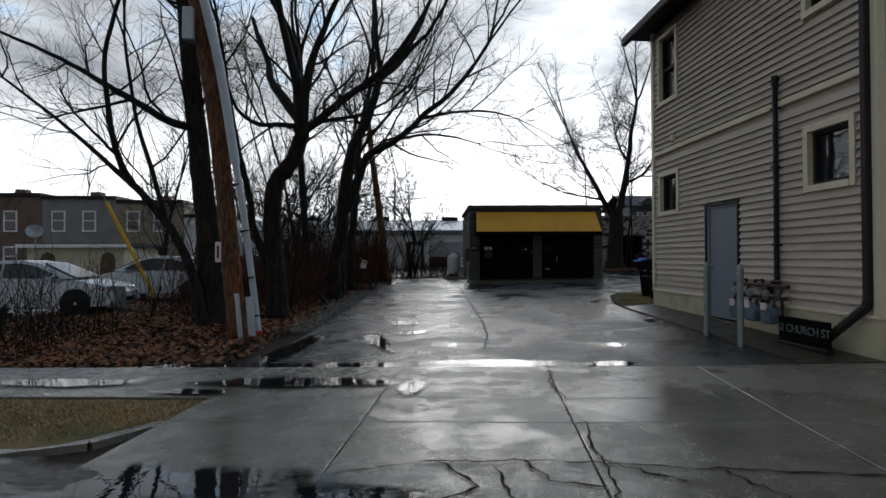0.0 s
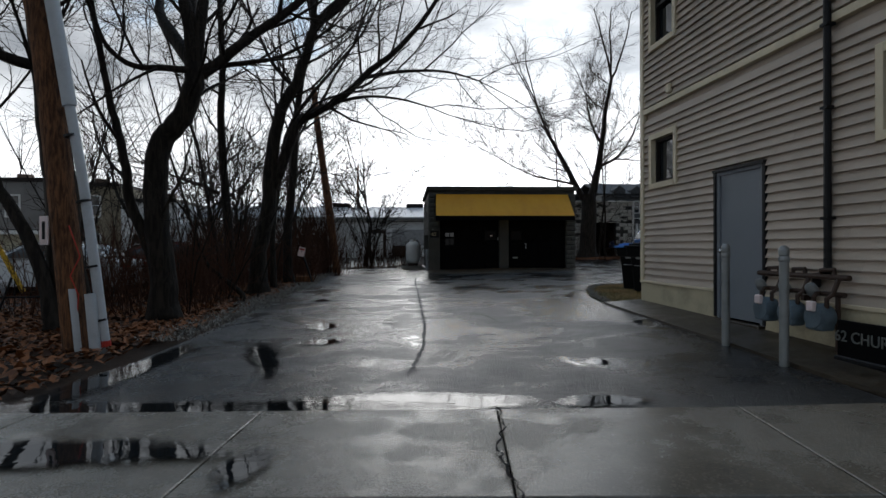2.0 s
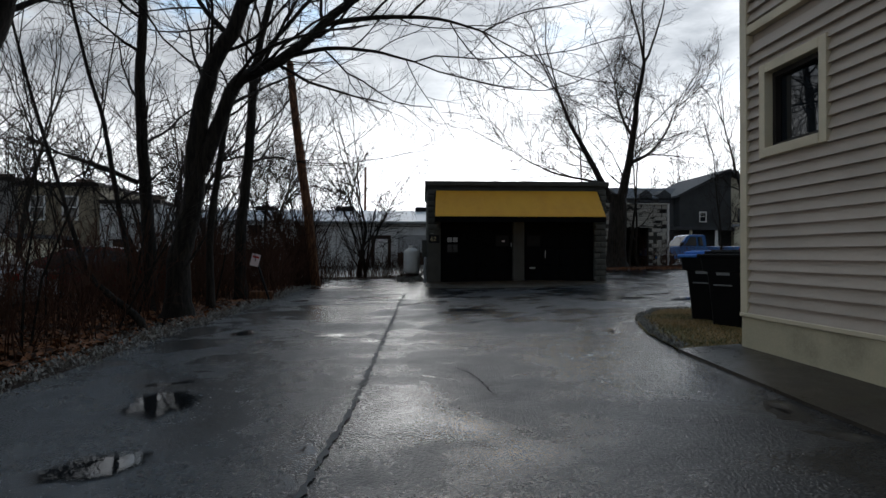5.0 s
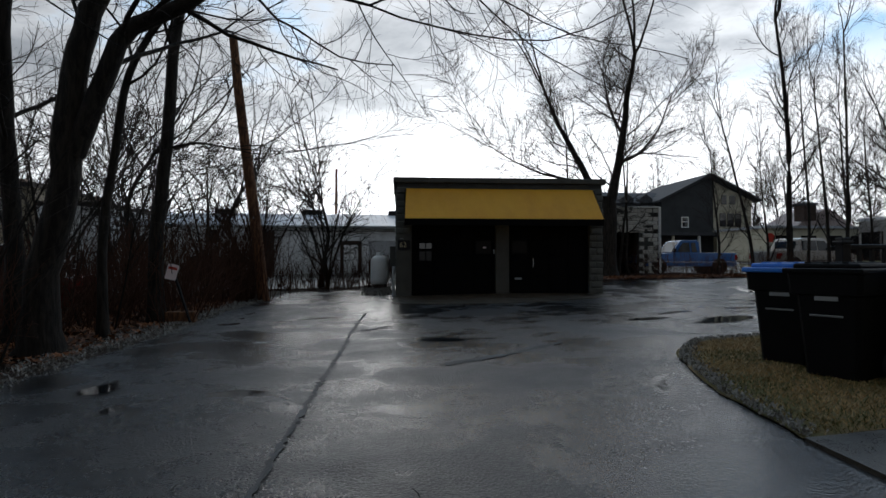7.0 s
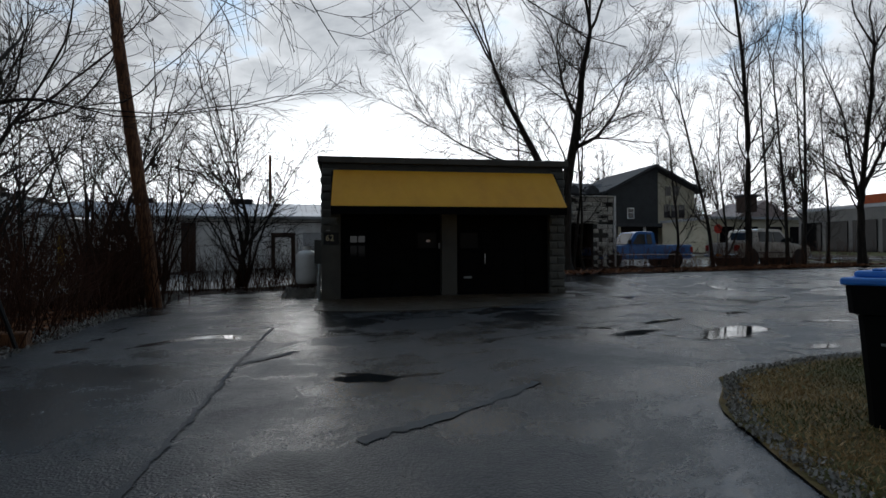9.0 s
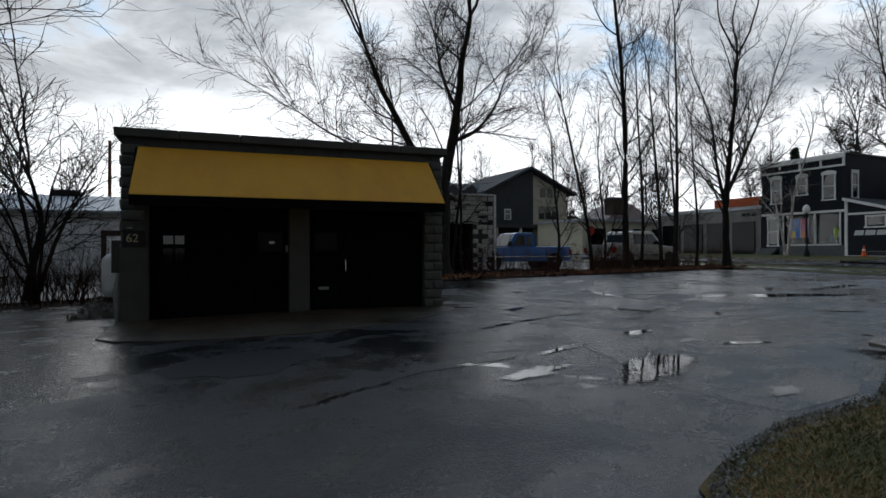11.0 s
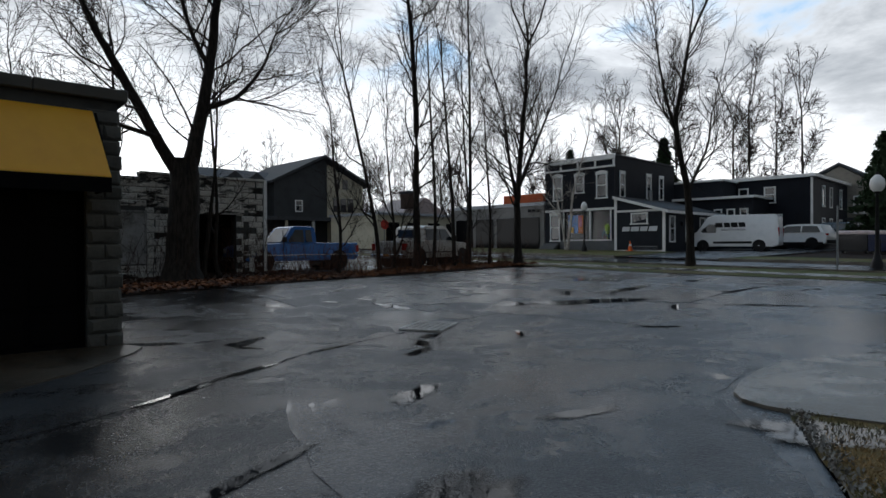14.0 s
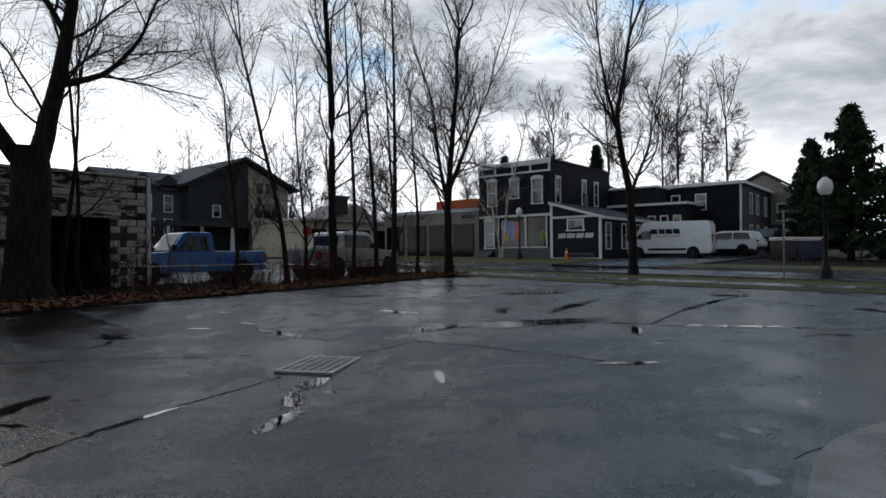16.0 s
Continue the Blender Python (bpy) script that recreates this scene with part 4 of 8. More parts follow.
def tree(name, mains, seed, label, bark=None, l1=(7, 1.8, 3.8), l2=(8, 0.8, 2.0), l3=(7, 0.35, 1.0), lo=0.35, up=0.06, twig=None, category="tree", tw_r=0.0032, group="", top=None):
    """mains: rows of (points, radius at start, radius at end, density). Limbs, branches and twigs are grown from them."""
    rng = np.random.default_rng(seed)
    base = mains[0][0][0]
    z0 = ground_z(base[0], base[1])
    root = thing(name, pose(base[0], base[1], z0), label, category, group)
    off = np.array((base[0], base[1], z0))
    trunk, limbs, crown = [], [], []
    for mi, (pts, r0, r1, dens) in enumerate(mains):
        pts = [tuple(p) for p in pts]
        if mi == 0:
            pts = [(pts[0][0], pts[0][1], z0 - 0.25)] + [pts[0][:2] + (z0 + 0.1,)] + pts[1:]
        line = smooth_line(pts, 4) - off
        line[1:] += rng.normal(0, min(0.012, r0 * 0.05), (len(line) - 1, 3))
        t = np.linspace(0, 1, len(line))
        radii = r0 + (r1 - r0) * t
        if mi == 0:
            radii = radii * (1 + 0.45 * np.exp(-np.maximum(line[:, 2], 0) / 0.25))
        trunk.append((line, radii))
        c1 = spread(rng, line, radii, lo if mi == 0 else 0.12, 1.0, int(l1[0] * dens), 0.85, 0.55, l1[1], l1[2], 0.13, up, 7, 0.04)
        # the leader goes on above the drawn part
        d = line[-1] - line[-2]
        for _ in range(3 if dens else 0):
            v = d / np.linalg.norm(d) + rng.normal(0, 0.25, 3)
            c1.append(limb(rng, line[-1], v, l1[2] * 1.05, r1 * 0.85, 0.12, up, 8))
        for a, ra in c1:
            limbs.append((a, ra))
            c2 = spread(rng, a, ra, 0.15, 1.0, l2[0], 0.75, 0.6, l2[1], l2[2], 0.15, up * 0.6, 5, 0.011)
            for b, rb in c2:
                limbs.append((b, np.maximum(rb, tw_r)))
                for c, rc in spread(rng, b, rb, 0.1, 1.0, l3[0], 0.7, 0.7, l3[1], l3[2], 0.17, up * 0.3, 3, 0.007):
                    crown.append((c, np.maximum(rc, tw_r) * np.array((1, 0.9, 0.75, 0.5))))
    if base[0] < 0:       # nothing hangs into the way over the drive
        limbs, crown = [[r for r in rows if r[0][:, 0].max() + off[0] < -0.8 or r[0][:, 2].min() > 3.3] for rows in (limbs, crown)]
    part("trunk", tubes_mesh("trunk", trunk, 12, bark or BARK), None, root)
    part("branchwork", tubes_mesh("branchwork", limbs, 5, bark or BARK), None, root)
    part("crown", tubes_mesh("crown", crown, 3, twig or TWIG), None, root, "crown of fine bare twigs")
    return root


DARKTREE = "bare wet dark-barked tree on the leafy bank"
tree("tree", [([(-4.18, 13.5, 0.05), (-4.28, 13.5, 1.15), (-4.35, 13.5, 2.15), (-4.48, 13.5, 3.4), (-4.62, 13.5, 4.66), (-4.74, 13.5, 5.9), (-4.9, 13.5, 7.6)], 0.30, 0.17, 1.2),
              ([(-4.54, 13.4, 4.3), (-5.08, 13.3, 4.42), (-5.8, 13.3, 4.84), (-6.63, 13.3, 5.32), (-7.34, 13.3, 5.74), (-8.6, 13.3, 6.3)], 0.10, 0.03, 0.8)], 11,
     "large bare wet dark tree leaning behind the utility pole", lo=0.6)
tree("tree", [([(-4.33, 13.2, 0.03), (-4.53, 13.2, 1.04), (-4.84, 13.2, 1.78), (-5.2, 13.2, 2.33), (-5.67, 13.2, 2.88), (-5.97, 13.2, 3.25), (-6.21, 13.2, 3.98), (-6.33, 13.2, 4.71), (-6.4, 13.2, 5.82), (-6.11, 13.2, 7.06)], 0.12, 0.04, 0.9),
              ([(-5.92, 13.2, 3.11), (-6.57, 13.2, 3.71), (-7.39, 13.2, 4.43), (-8.5, 13.2, 5.3)], 0.06, 0.025, 0.7),
              ([(-5.1, 13.2, 2.2), (-5.4, 13.2, 3.3), (-5.75, 13.2, 4.5), (-6.0, 13.2, 6.2)], 0.06, 0.03, 0.6)], 12, "slim bare tree bowed away from the drive", lo=0.5)
tree("tree", [([(-2.95, 14.1, 0.05), (-2.95, 14.1, 0.74), (-3.04, 14.1, 1.62), (-3.07, 14.1, 2.58), (-2.99, 14.1, 3.2), (-2.7, 14.1, 3.56), (-2.41, 14.1, 4.18), (-2.4, 14.1, 4.62)], 0.24, 0.17, 0.5),
              ([(-3.02, 14.1, 0.7), (-3.13, 14.1, 1.18), (-3.3, 14.1, 1.62), (-3.53, 14.1, 2.23), (-3.57, 14.1, 2.75), (-3.72, 14.1, 3.44), (-3.88, 14.1, 4.13), (-4.1, 14.1, 5.4)], 0.12, 0.05, 0.8),
              ([(-2.38, 14.15, 4.4), (-1.9, 14.1, 4.75), (-1.5, 14.1, 5.1), (-0.8, 14.1, 5.63), (-0.19, 14.1, 6.22), (0.35, 14.1, 7.04), (0.76, 14.1, 7.8)], 0.11, 0.04, 1.0),
              ([(-2.38, 14.1, 4.5), (-2.3, 14.1, 5.3), (-2.15, 14.1, 6.1), (-1.8, 14.1, 7.0), (-1.37, 14.1, 8.0)], 0.13, 0.05, 1.1),
              ([(-2.39, 14.0, 4.5), (-2.82, 14.0, 4.53), (-3.39, 14.0, 4.55), (-3.85, 14.0, 4.9), (-4.1, 13.9, 5.6)], 0.07, 0.03, 0.7),
              ([(-2.42, 14.2, 4.6), (-1.63, 14.3, 4.75), (-1.02, 14.4, 4.9), (-0.4, 14.5, 5.25)], 0.06, 0.025, 0.7)], 13,
     "bare forked wet dark tree beside the drive edge", lo=0.75)
tree("tree", [([(-3.26, 20.1, 0.09), (-3.26, 20.1, 1.26), (-3.35, 20.1, 2.57), (-3.43, 20.1, 3.59), (-3.48, 20.1, 5.05), (-3.44, 20.1, 6.51), (-3.51, 20.1, 8.2)], 0.16, 0.08, 1.1),
              ([(-3.53, 20.1, 2.86), (-4.29, 20.1, 3.2), (-5.1, 20.1, 3.45)], 0.06, 0.025, 0.7)], 14, "straight slim bare dark tree on the leafy bank", lo=0.5)
tree("tree", [([(-2.25, 18.9, 0.05), (-2.22, 18.9, 1.24), (-1.98, 18.9, 2.37), (-1.9, 18.9, 3.71), (-1.63, 18.9, 4.97), (-1.14, 18.9, 5.95), (-0.75, 18.9, 7.3)], 0.25, 0.12, 1.0),
              ([(-1.84, 18.9, 2.9), (-1.47, 18.9, 3.93), (-1.18, 18.9, 4.67), (-0.62, 18.9, 5.0), (-0.01, 18.9, 5.38), (0.71, 18.9, 6.1), (1.33, 18.8, 6.55), (2.1, 18.7, 7.4), (2.7, 18.6, 8.3)], 0.15, 0.05, 1.5),
              ([(-0.3, 18.9, 5.2), (0.6, 18.7, 5.35), (1.5, 18.5, 5.25), (2.3, 18.3, 5.0)], 0.05, 0.02, 0.6),
              ([(0.5, 18.9, 5.9), (1.6, 19.2, 6.2), (2.8, 19.4, 6.3), (3.8, 19.5, 6.1)], 0.06, 0.02, 0.7),
              ([(-1.3, 18.9, 5.6), (-1.9, 19.0, 6.3), (-2.4, 19.0, 7.4)], 0.06, 0.03, 0.8)], 15, "large bare wet dark tree with a long limb over the drive", l1=(8, 2.0, 4.0), lo=0.6)
tree("tree", [([(-2.12, 20.5, 0.11), (-2.14, 20.5, 1.82), (-1.98, 20.5, 3.12), (-1.76, 20.5, 4.56), (-1.25, 20.5, 5.53), (-0.55, 20.5, 6.4), (0.2, 20.5, 7.3)], 0.09, 0.04, 1.0)], 16, "slim bare dark tree arching towards the drive", lo=0.5)
tree("tree", [([(-2.0, 22.6, 0.14), (-2.04, 22.6, 1.9), (-1.85, 22.6, 3.72), (-1.73, 22.6, 5.68), (-1.54, 22.6, 6.96), (-1.2, 22.6, 8.4)], 0.17, 0.08, 1.1),
              ([(-1.85, 22.6, 3.72), (-1.24, 22.6, 3.85), (-0.62, 22.6, 3.76)], 0.035, 0.015, 0.7)], 17, "straight bare dark tree behind a small notice", lo=0.5)
tree("tree", [([(-2.35, 17.5, 0.15), (-2.83, 17.5, 0.64), (-3.17, 17.5, 0.99), (-3.43, 17.5, 1.69), (-3.69, 17.5, 2.57), (-4.13, 17.5, 4.05), (-4.5, 17.5, 5.5)], 0.06, 0.02, 0.7)], 18, "thin bowed bare sapling", lo=0.4, l1=(6, 0.8, 1.8))
tree("tree", [([(-3.35, 19.5, 0.27), (-3.41, 19.5, 1.13), (-3.57, 19.5, 1.98), (-3.8, 19.5, 3.27), (-3.96, 19.5, 4.13), (-4.23, 19.5, 4.99), (-4.7, 19.5, 6.9)], 0.07, 0.03, 0.8)], 19, "thin leaning bare sapling", lo=0.4, l1=(6, 0.8, 2.0))
tree("tree", [([(13.74, 37.3, 0.57), (13.78, 37.3, 2.17), (13.84, 37.3, 3.74), (13.8, 37.3, 4.6)], 0.55, 0.42, 0.0),
              ([(13.98, 37.3, 4.2), (14.2, 37.3, 5.2), (14.4, 37.3, 6.1), (14.72, 37.3, 7.95), (14.9, 37.2, 9.8), (15.2, 37.0, 11.6)], 0.27, 0.09, 1.6),
              ([(13.55, 37.3, 4.2), (12.97, 37.3, 5.19), (12.3, 37.3, 6.41), (11.74, 37.3, 7.42), (11.2, 37.3, 8.38), (10.6, 37.3, 9.9)], 0.20, 0.06, 1.5),
              ([(14.5, 37.3, 6.3), (15.0, 37.2, 6.5), (15.63, 37.2, 6.9), (16.4, 37.1, 7.9), (16.9, 37.0, 9.2)], 0.11, 0.03, 1.0),
              ([(13.0, 37.2, 5.15), (11.8, 36.8, 5.3), (10.4, 36.5, 5.5), (9.0, 36.3, 6.0), (7.9, 36.2, 6.6)], 0.08, 0.02, 1.2),
              ([(14.7, 37.3, 7.6), (14.0, 37.2, 8.8), (13.6, 37.1, 10.4)], 0.09, 0.03, 1.0)], 21,
     "big old bare tree with a pollarded trunk beside the ruin", bark=BARK2, l1=(8, 2.0, 4.2), l2=(11, 0.9, 2.2), l3=(10, 0.4, 1.1), tw_r=0.006, lo=0.9)
ROW = "bare trees in the hedge row"
tree("tree", [([(22.2, 35.5, 0.65), (22.19, 35.5, 3.76), (22.16, 35.5, 7.05), (22.0, 35.5, 9.64), (21.6, 35.5, 13.0)], 0.19, 0.06, 2.2)], 22, "tall straight bare tree in the hedge row", l1=(10, 1.8, 3.8), l2=(9, 0.8, 2.0), l3=(7, 0.4, 1.1), tw_r=0.0048, lo=0.35, up=0.16, group=ROW)
tree("tree", [([(20.4, 35.6, 0.7), (20.2, 35.6, 2.5), (19.8, 35.6, 4.2), (19.2, 35.6, 6.5), (18.8, 35.6, 8.0)], 0.10, 0.03, 1.2)], 23, "thin crooked bare tree in the hedge row", l1=(9, 1.4, 3.2), l2=(8, 0.7, 1.8), l3=(6, 0.4, 1.0), tw_r=0.0048, lo=0.35, up=0.1, group=ROW)
tree("tree", [([(24.1, 35.3, 0.75), (24.0, 35.3, 3.5), (23.7, 35.3, 6.5), (23.4, 35.3, 9.5)], 0.11, 0.03, 1.3)], 24, "slim bare tree in the hedge row", l1=(9, 1.4, 3.2), l2=(8, 0.7, 1.8), l3=(6, 0.4, 1.0), tw_r=0.0048, lo=0.4, up=0.16, group=ROW)
tree("tree", [([(25.0, 35.3, 0.75), (25.1, 35.3, 4.0), (25.1, 35.3, 8.0), (25.0, 35.3, 12.5)], 0.12, 0.03, 1.7)], 25, "slim tall bare tree in the hedge row", l1=(9, 1.4, 3.2), l2=(8, 0.7, 1.8), l3=(6, 0.4, 1.0), tw_r=0.0048, lo=0.4, up=0.18, group=ROW)
tree("tree", [([(27.5, 34.6, 0.82), (27.45, 34.6, 2.77), (27.54, 34.6, 4.52), (27.97, 34.6, 7.84), (28.3, 34.6, 11.0)], 0.22, 0.06, 2.0),
              ([(27.5, 34.6, 3.6), (26.9, 34.6, 5.5), (26.6, 34.6, 7.5)], 0.10, 0.03, 1.4),
              ([(27.5, 34.6, 4.2), (28.9, 34.6, 6.5), (30.2, 34.6, 8.6)], 0.10, 0.03, 1.4)], 26, "dense spreading bare tree at the end of the hedge row", l1=(11, 2.0, 4.4), l2=(9, 0.9, 2.2), l3=(7, 0.4, 1.1), tw_r=0.0048, lo=0.45, up=0.12, group=ROW)
tree("street_tree", [([(31.06, 28.3, 0.81), (30.97, 28.3, 2.65), (30.71, 28.3, 4.01), (30.19, 28.3, 5.1), (29.68, 28.3, 6.37), (29.95, 28.3, 7.53), (30.9, 28.3, 9.98)], 0.19, 0.06, 1.4),
                     ([(30.75, 28.3, 3.8), (31.6, 28.3, 4.7), (32.6, 28.2, 6.0), (33.0, 28.2, 7.4)], 0.08, 0.03, 1.1),
                     ([(29.7, 28.3, 6.2), (28.7, 28.3, 7.6), (28.0, 28.3, 9.3)], 0.07, 0.02, 1.0)], 27, "young bare street tree on the grass verge", l1=(10, 1.6, 3.4), l2=(9, 0.7, 1.8), l3=(7, 0.4, 1.0), tw_r=0.0048, lo=0.5, up=0.13)
for i, (x, y, h) in enumerate(((18.4, 35.4, 6.5), (21.2, 35.8, 6.0), (23.2, 35.6, 10.5), (26.2, 35.2, 8.0), (25.6, 36.0, 9.5))):
    tree("tree", [([(x, y, 0.7), (x + 0.1, y, h * 0.35), (x - 0.15, y, h * 0.7), (x - 0.3, y, h)], 0.07 + 0.003 * h, 0.02, 1.2)], 60 + i, "thin bare sapling in the hedge row",
         l1=(8, 1.2, 2.8), l2=(9, 0.6, 1.6), l3=(6, 0.4, 1.0), tw_r=0.0048, lo=0.35, up=0.15, group=ROW)


# ---------------------------------------------------------------- utility poles
pole = thing("utility_pole", at(-3.05, 11.35), "leaning old wooden utility pole with grey conduits", "utility pole")
PT = np.array([(0, 0, -0.2), (-0.3, 0, 3.05), (-0.5, 0, 4.55), (-0.78, 0, 6.2), (-1.1, 0, 8.2)])
part("shaft", tubes_mesh("shaft", [(smooth_line(PT, 4), np.linspace(0.17, 0.13, 17))], 14, POLEWOOD), None, pole)
C1 = [(0.42, -0.15, -0.1), (0.16, -0.15, 2.0), (-0.02, -0.15, 3.15), (-0.30, -0.15, 4.9), (-0.62, -0.15, 6.3), (-0.95, -0.15, 8.1)]
part("riser_conduit", tubes_mesh("riser_conduit", [(smooth_line(C1[:3], 4), [0.062] * 9)], 12, CONDUIT), None, pole, "grey plastic riser conduit")
part("upper_conduit", tubes_mesh("upper_conduit", [(smooth_line(C1[2:], 4), [0.085] * 13)], 12, CONDUIT), None, pole, "wide pale grey upper conduit")
part("short_conduit", T([(0.32, -0.22, -0.1), (0.25, -0.22, 0.72)], 0.07, 12), CONDUIT, pole, smooth=True)
part("thin_conduit", T([(0.10, -0.2, -0.1), (0.02, -0.2, 0.78)], 0.045, 10), CONDUIT, pole, smooth=True)
for x, z in ((0.36, 0.35), (0.27, 1.05), (0.17, 1.9), (0.02, 2.75)):
    part("strap", T([(x - 0.02, -0.15, z), (x - 0.026, -0.15, z + 0.03)], 0.09, 10), BLACKM, pole)
part("meter_tag", B(-0.36, -0.26, -0.22, -0.18, 1.35, 1.72, 0.005), PALE, pole, "white number tag")
part("tag_mark", B(-0.325, -0.29, -0.226, -0.22, 1.42, 1.65), BLACKM, pole)
part("service_box", B(-0.95, -0.76, -0.25, -0.02, 5.4, 6.0, 0.02), CONDUIT, pole, "pale grey service box")
part("ground_wire", T([(-0.02, -0.19, 1.6), (0.12, -0.2, 1.2), (0.0, -0.2, 0.95), (0.1, -0.2, 0.7), (0.06, -0.2, 0.2)], 0.008, 5), REDP, pole, "loose red wire")
part("end_cap", T([(0.405, -0.15, 0.02), (0.40, -0.15, 0.10)], 0.068, 12), REDP, pole, "red marking band")

pole2 = thing("leaning_pole", at(-1.0, 27.6), "leaning weathered brown wooden pole without wires", "utility pole")
part("shaft", tubes_mesh("shaft", [(np.array([(0.25, -0.1, -0.3), (-0.05, -0.1, 2.4), (-0.35, -0.1, 4.6), (-0.55, -0.1, 6.2), (-0.70, -0.1, 7.72)]), np.linspace(0.17, 0.12, 5))], 12, POLEWOOD), None, pole2)
part("step_bolt", T([(-0.05, -0.3, 2.4), (-0.05, 0.1, 2.4)], 0.015, 5), GALV, pole2)
farpole = thing("distant_pole", at(-1.2, 67), "distant dark utility pole behind the warehouse", "utility pole")
part("shaft", T([(0, 0, -0.2), (0.05, 0, 9.6)], [0.16, 0.11], 8), POLEWOOD, farpole)

guy = thing("guy_wire", pose(0, 0, 0), "guy wire with a long yellow plastic guard", "guy wire")
part("guard", T([(-6.93, 17.0, 0.35), (-8.25, 17.0, 3.0)], 0.055, 8), YELLOWP, guy, smooth=True)
part("wire", T([(-6.75, 17.0, -0.1), (-8.6, 17.0, 3.7), (-11.5, 17.0, 9.5)], 0.008, 5), GALV, guy)

cabinet = thing("utility_pedestal", at(-7.55, 16.1, 12), "grey metal utility pedestal beside the car park", "utility box")
part("body", B(-0.20, 0.20, -0.15, 0.15, 0.15, 0.72, 0.015), GALV, cabinet)
part("post", B(-0.05, 0.05, -0.05, 0.05, -0.1, 0.15), GALV, cabinet)
stand = thing("barrier_stand", at(-5.9, 14.6, 10), "black folding barrier stand among the leaves", "barrier")
part("leg", T([(-0.15, 0, -0.05), (0.12, 0, 0.78)], 0.022, 6), BLACKM, stand)
part("leg", T([(0.75, 0.1, -0.05), (0.48, 0.1, 0.75)], 0.022, 6), BLACKM, stand)
part("rail", T([(-0.1, 0, 0.42), (0.9, 0.1, 0.40)], 0.018, 6), BLACKM, stand)

notice = thing("notice_post", at(-1.55, 22.1, 8), "small pale notice on a tilted dark stake", "sign")
part("stake", T([(0.42, -0.1, -0.2), (0.05, -0.1, 1.0)], 0.03, 6), BLACKM, notice)
part("plate", B(-0.10, 0.10, -0.012, 0.012, -0.15, 0.15, 0.003, pose(0.02, -0.15, 1.02, 0, 14, 0)), PALE, notice, "pale pinkish notice plate")
part("text_bar", B(-0.08, 0.08, -0.017, -0.0121, 0.05, 0.10, 0, pose(0.02, -0.15, 1.02, 0, 14, 0)), REDP, notice)
sleeper = thing("timber_block", at(-1.45, 22.35, 6), "short weathered timber block at the drive edge", "timber")
part("block", B(-0.28, 0.28, -0.14, 0.14, -0.05, 0.22, 0.02), POLEWOOD, sleeper)

tank = thing("propane_tank", at(2.62, 31.3), "white upright propane tank beside the garage", "propane tank")
part("vessel", lathe(bmesh.new(), [(0.1, 0.14), (0.22, 0.17), (0.31, 0.26), (0.33, 0.36), (0.33, 1.02), (0.31, 1.12), (0.22, 1.21), (0.1, 1.25)], 24), TANKW, tank, smooth=True)
part("foot_ring", lathe(bmesh.new(), [(0.25, -0.05), (0.25, 0.2)], 20), RUST, tank, "rusty foot ring")
part("collar", lathe(bmesh.new(), [(0.13, 1.2), (0.14, 1.36), (0.12, 1.36), (0.11, 1.2)], 16), TANKW, tank, smooth=True)
part("valve", T([(0, 0, 1.24), (0, 0, 1.34)], 0.04, 8), CHROME, tank)
part("hose", T([(0, 0, 1.3), (0.3, -0.1, 1.25), (0.42, -0.15, 0.7), (0.4, -0.2, 0.1)], 0.012, 6), RUST, tank)


# ---------------------------------------------------------------- wheeled bins
def bin_cart(lid_mat, lid_label):
    b = thing("wheeled_bin", pose(0, 0, 0), "tall black wheeled refuse bin with a " + lid_label, "bin", "bins behind the house")
    bm = bmesh.new()
    rings = []
    for hw, hd, z in ((0.235, 0.27, 0.03), (0.25, 0.29, 0.3), (0.275, 0.335, 0.72), (0.28, 0.34, 0.78), (0.315, 0.40, 0.80), (0.33, 0.42, 1.0)):
        rings.append([bm.verts.new(c) for c in ((-hw + 0.04, -hd, z), (hw - 0.04, -hd, z), (hw, -hd + 0.04, z), (hw, hd - 0.04, z), (hw - 0.04, hd, z), (-hw + 0.04, hd, z), (-hw, hd - 0.04, z), (-hw, -hd + 0.04, z))])
    for a, c in zip(rings, rings[1:]):
        for j in range(8):
            bm.faces.new((a[j], a[(j + 1) % 8], c[(j + 1) % 8], c[j]))
    bm.faces.new(rings[0][::-1])
    bm.faces.new(rings[-1])
    part("body", bm, BINPL, b)
    bm = bmesh.new()
    box(bm, -0.345, 0.345, -0.45, 0.43, 0.99, 1.04, 0.015, seg=2)
    box(bm, -0.29, 0.29, -0.36, 0.34, 1.03, 1.085, 0.022, seg=2)
    lid = part("lid", bm, lid_mat, b, lid_label)
    for x in (-0.16, 0.0, 0.16):
        part("lid_rib", B(x - 0.03, x + 0.03, -0.34, 0.30, 1.084, 1.10, 0.006), lid_mat, lid)
    part("handle_bar", T([(-0.26, 0.47, 0.96), (0.26, 0.47, 0.96)], 0.02, 8), BINPL, b, smooth=True)
    for x in (-0.27, 0.27):
        w = part("wheel", lathe(bmesh.new(), [(0.06, -0.03), (0.125, -0.028), (0.13, 0), (0.125, 0.028), (0.06, 0.03)], 16, pose(x, 0.27, 0.13, 0, 90, 0)), RUBBER, b, smooth=True)
        part("hub", lathe(bmesh.new(), [(0.05, -0.034), (0.05, 0.034)], 10, pose(x, 0.27, 0.13, 0, 90, 0)), BINPL, w)
    part("grip_bar", T([(-0.14, -0.345, 0.60), (0.14, -0.345, 0.60)], 0.01, 6), GALV, b, "steel lifting bar")
    part("logo_plate", B(-0.1, 0.1, -0.346, -0.336, 0.74, 0.79, 0), GALV, b, "pale moulded mark")
    return b


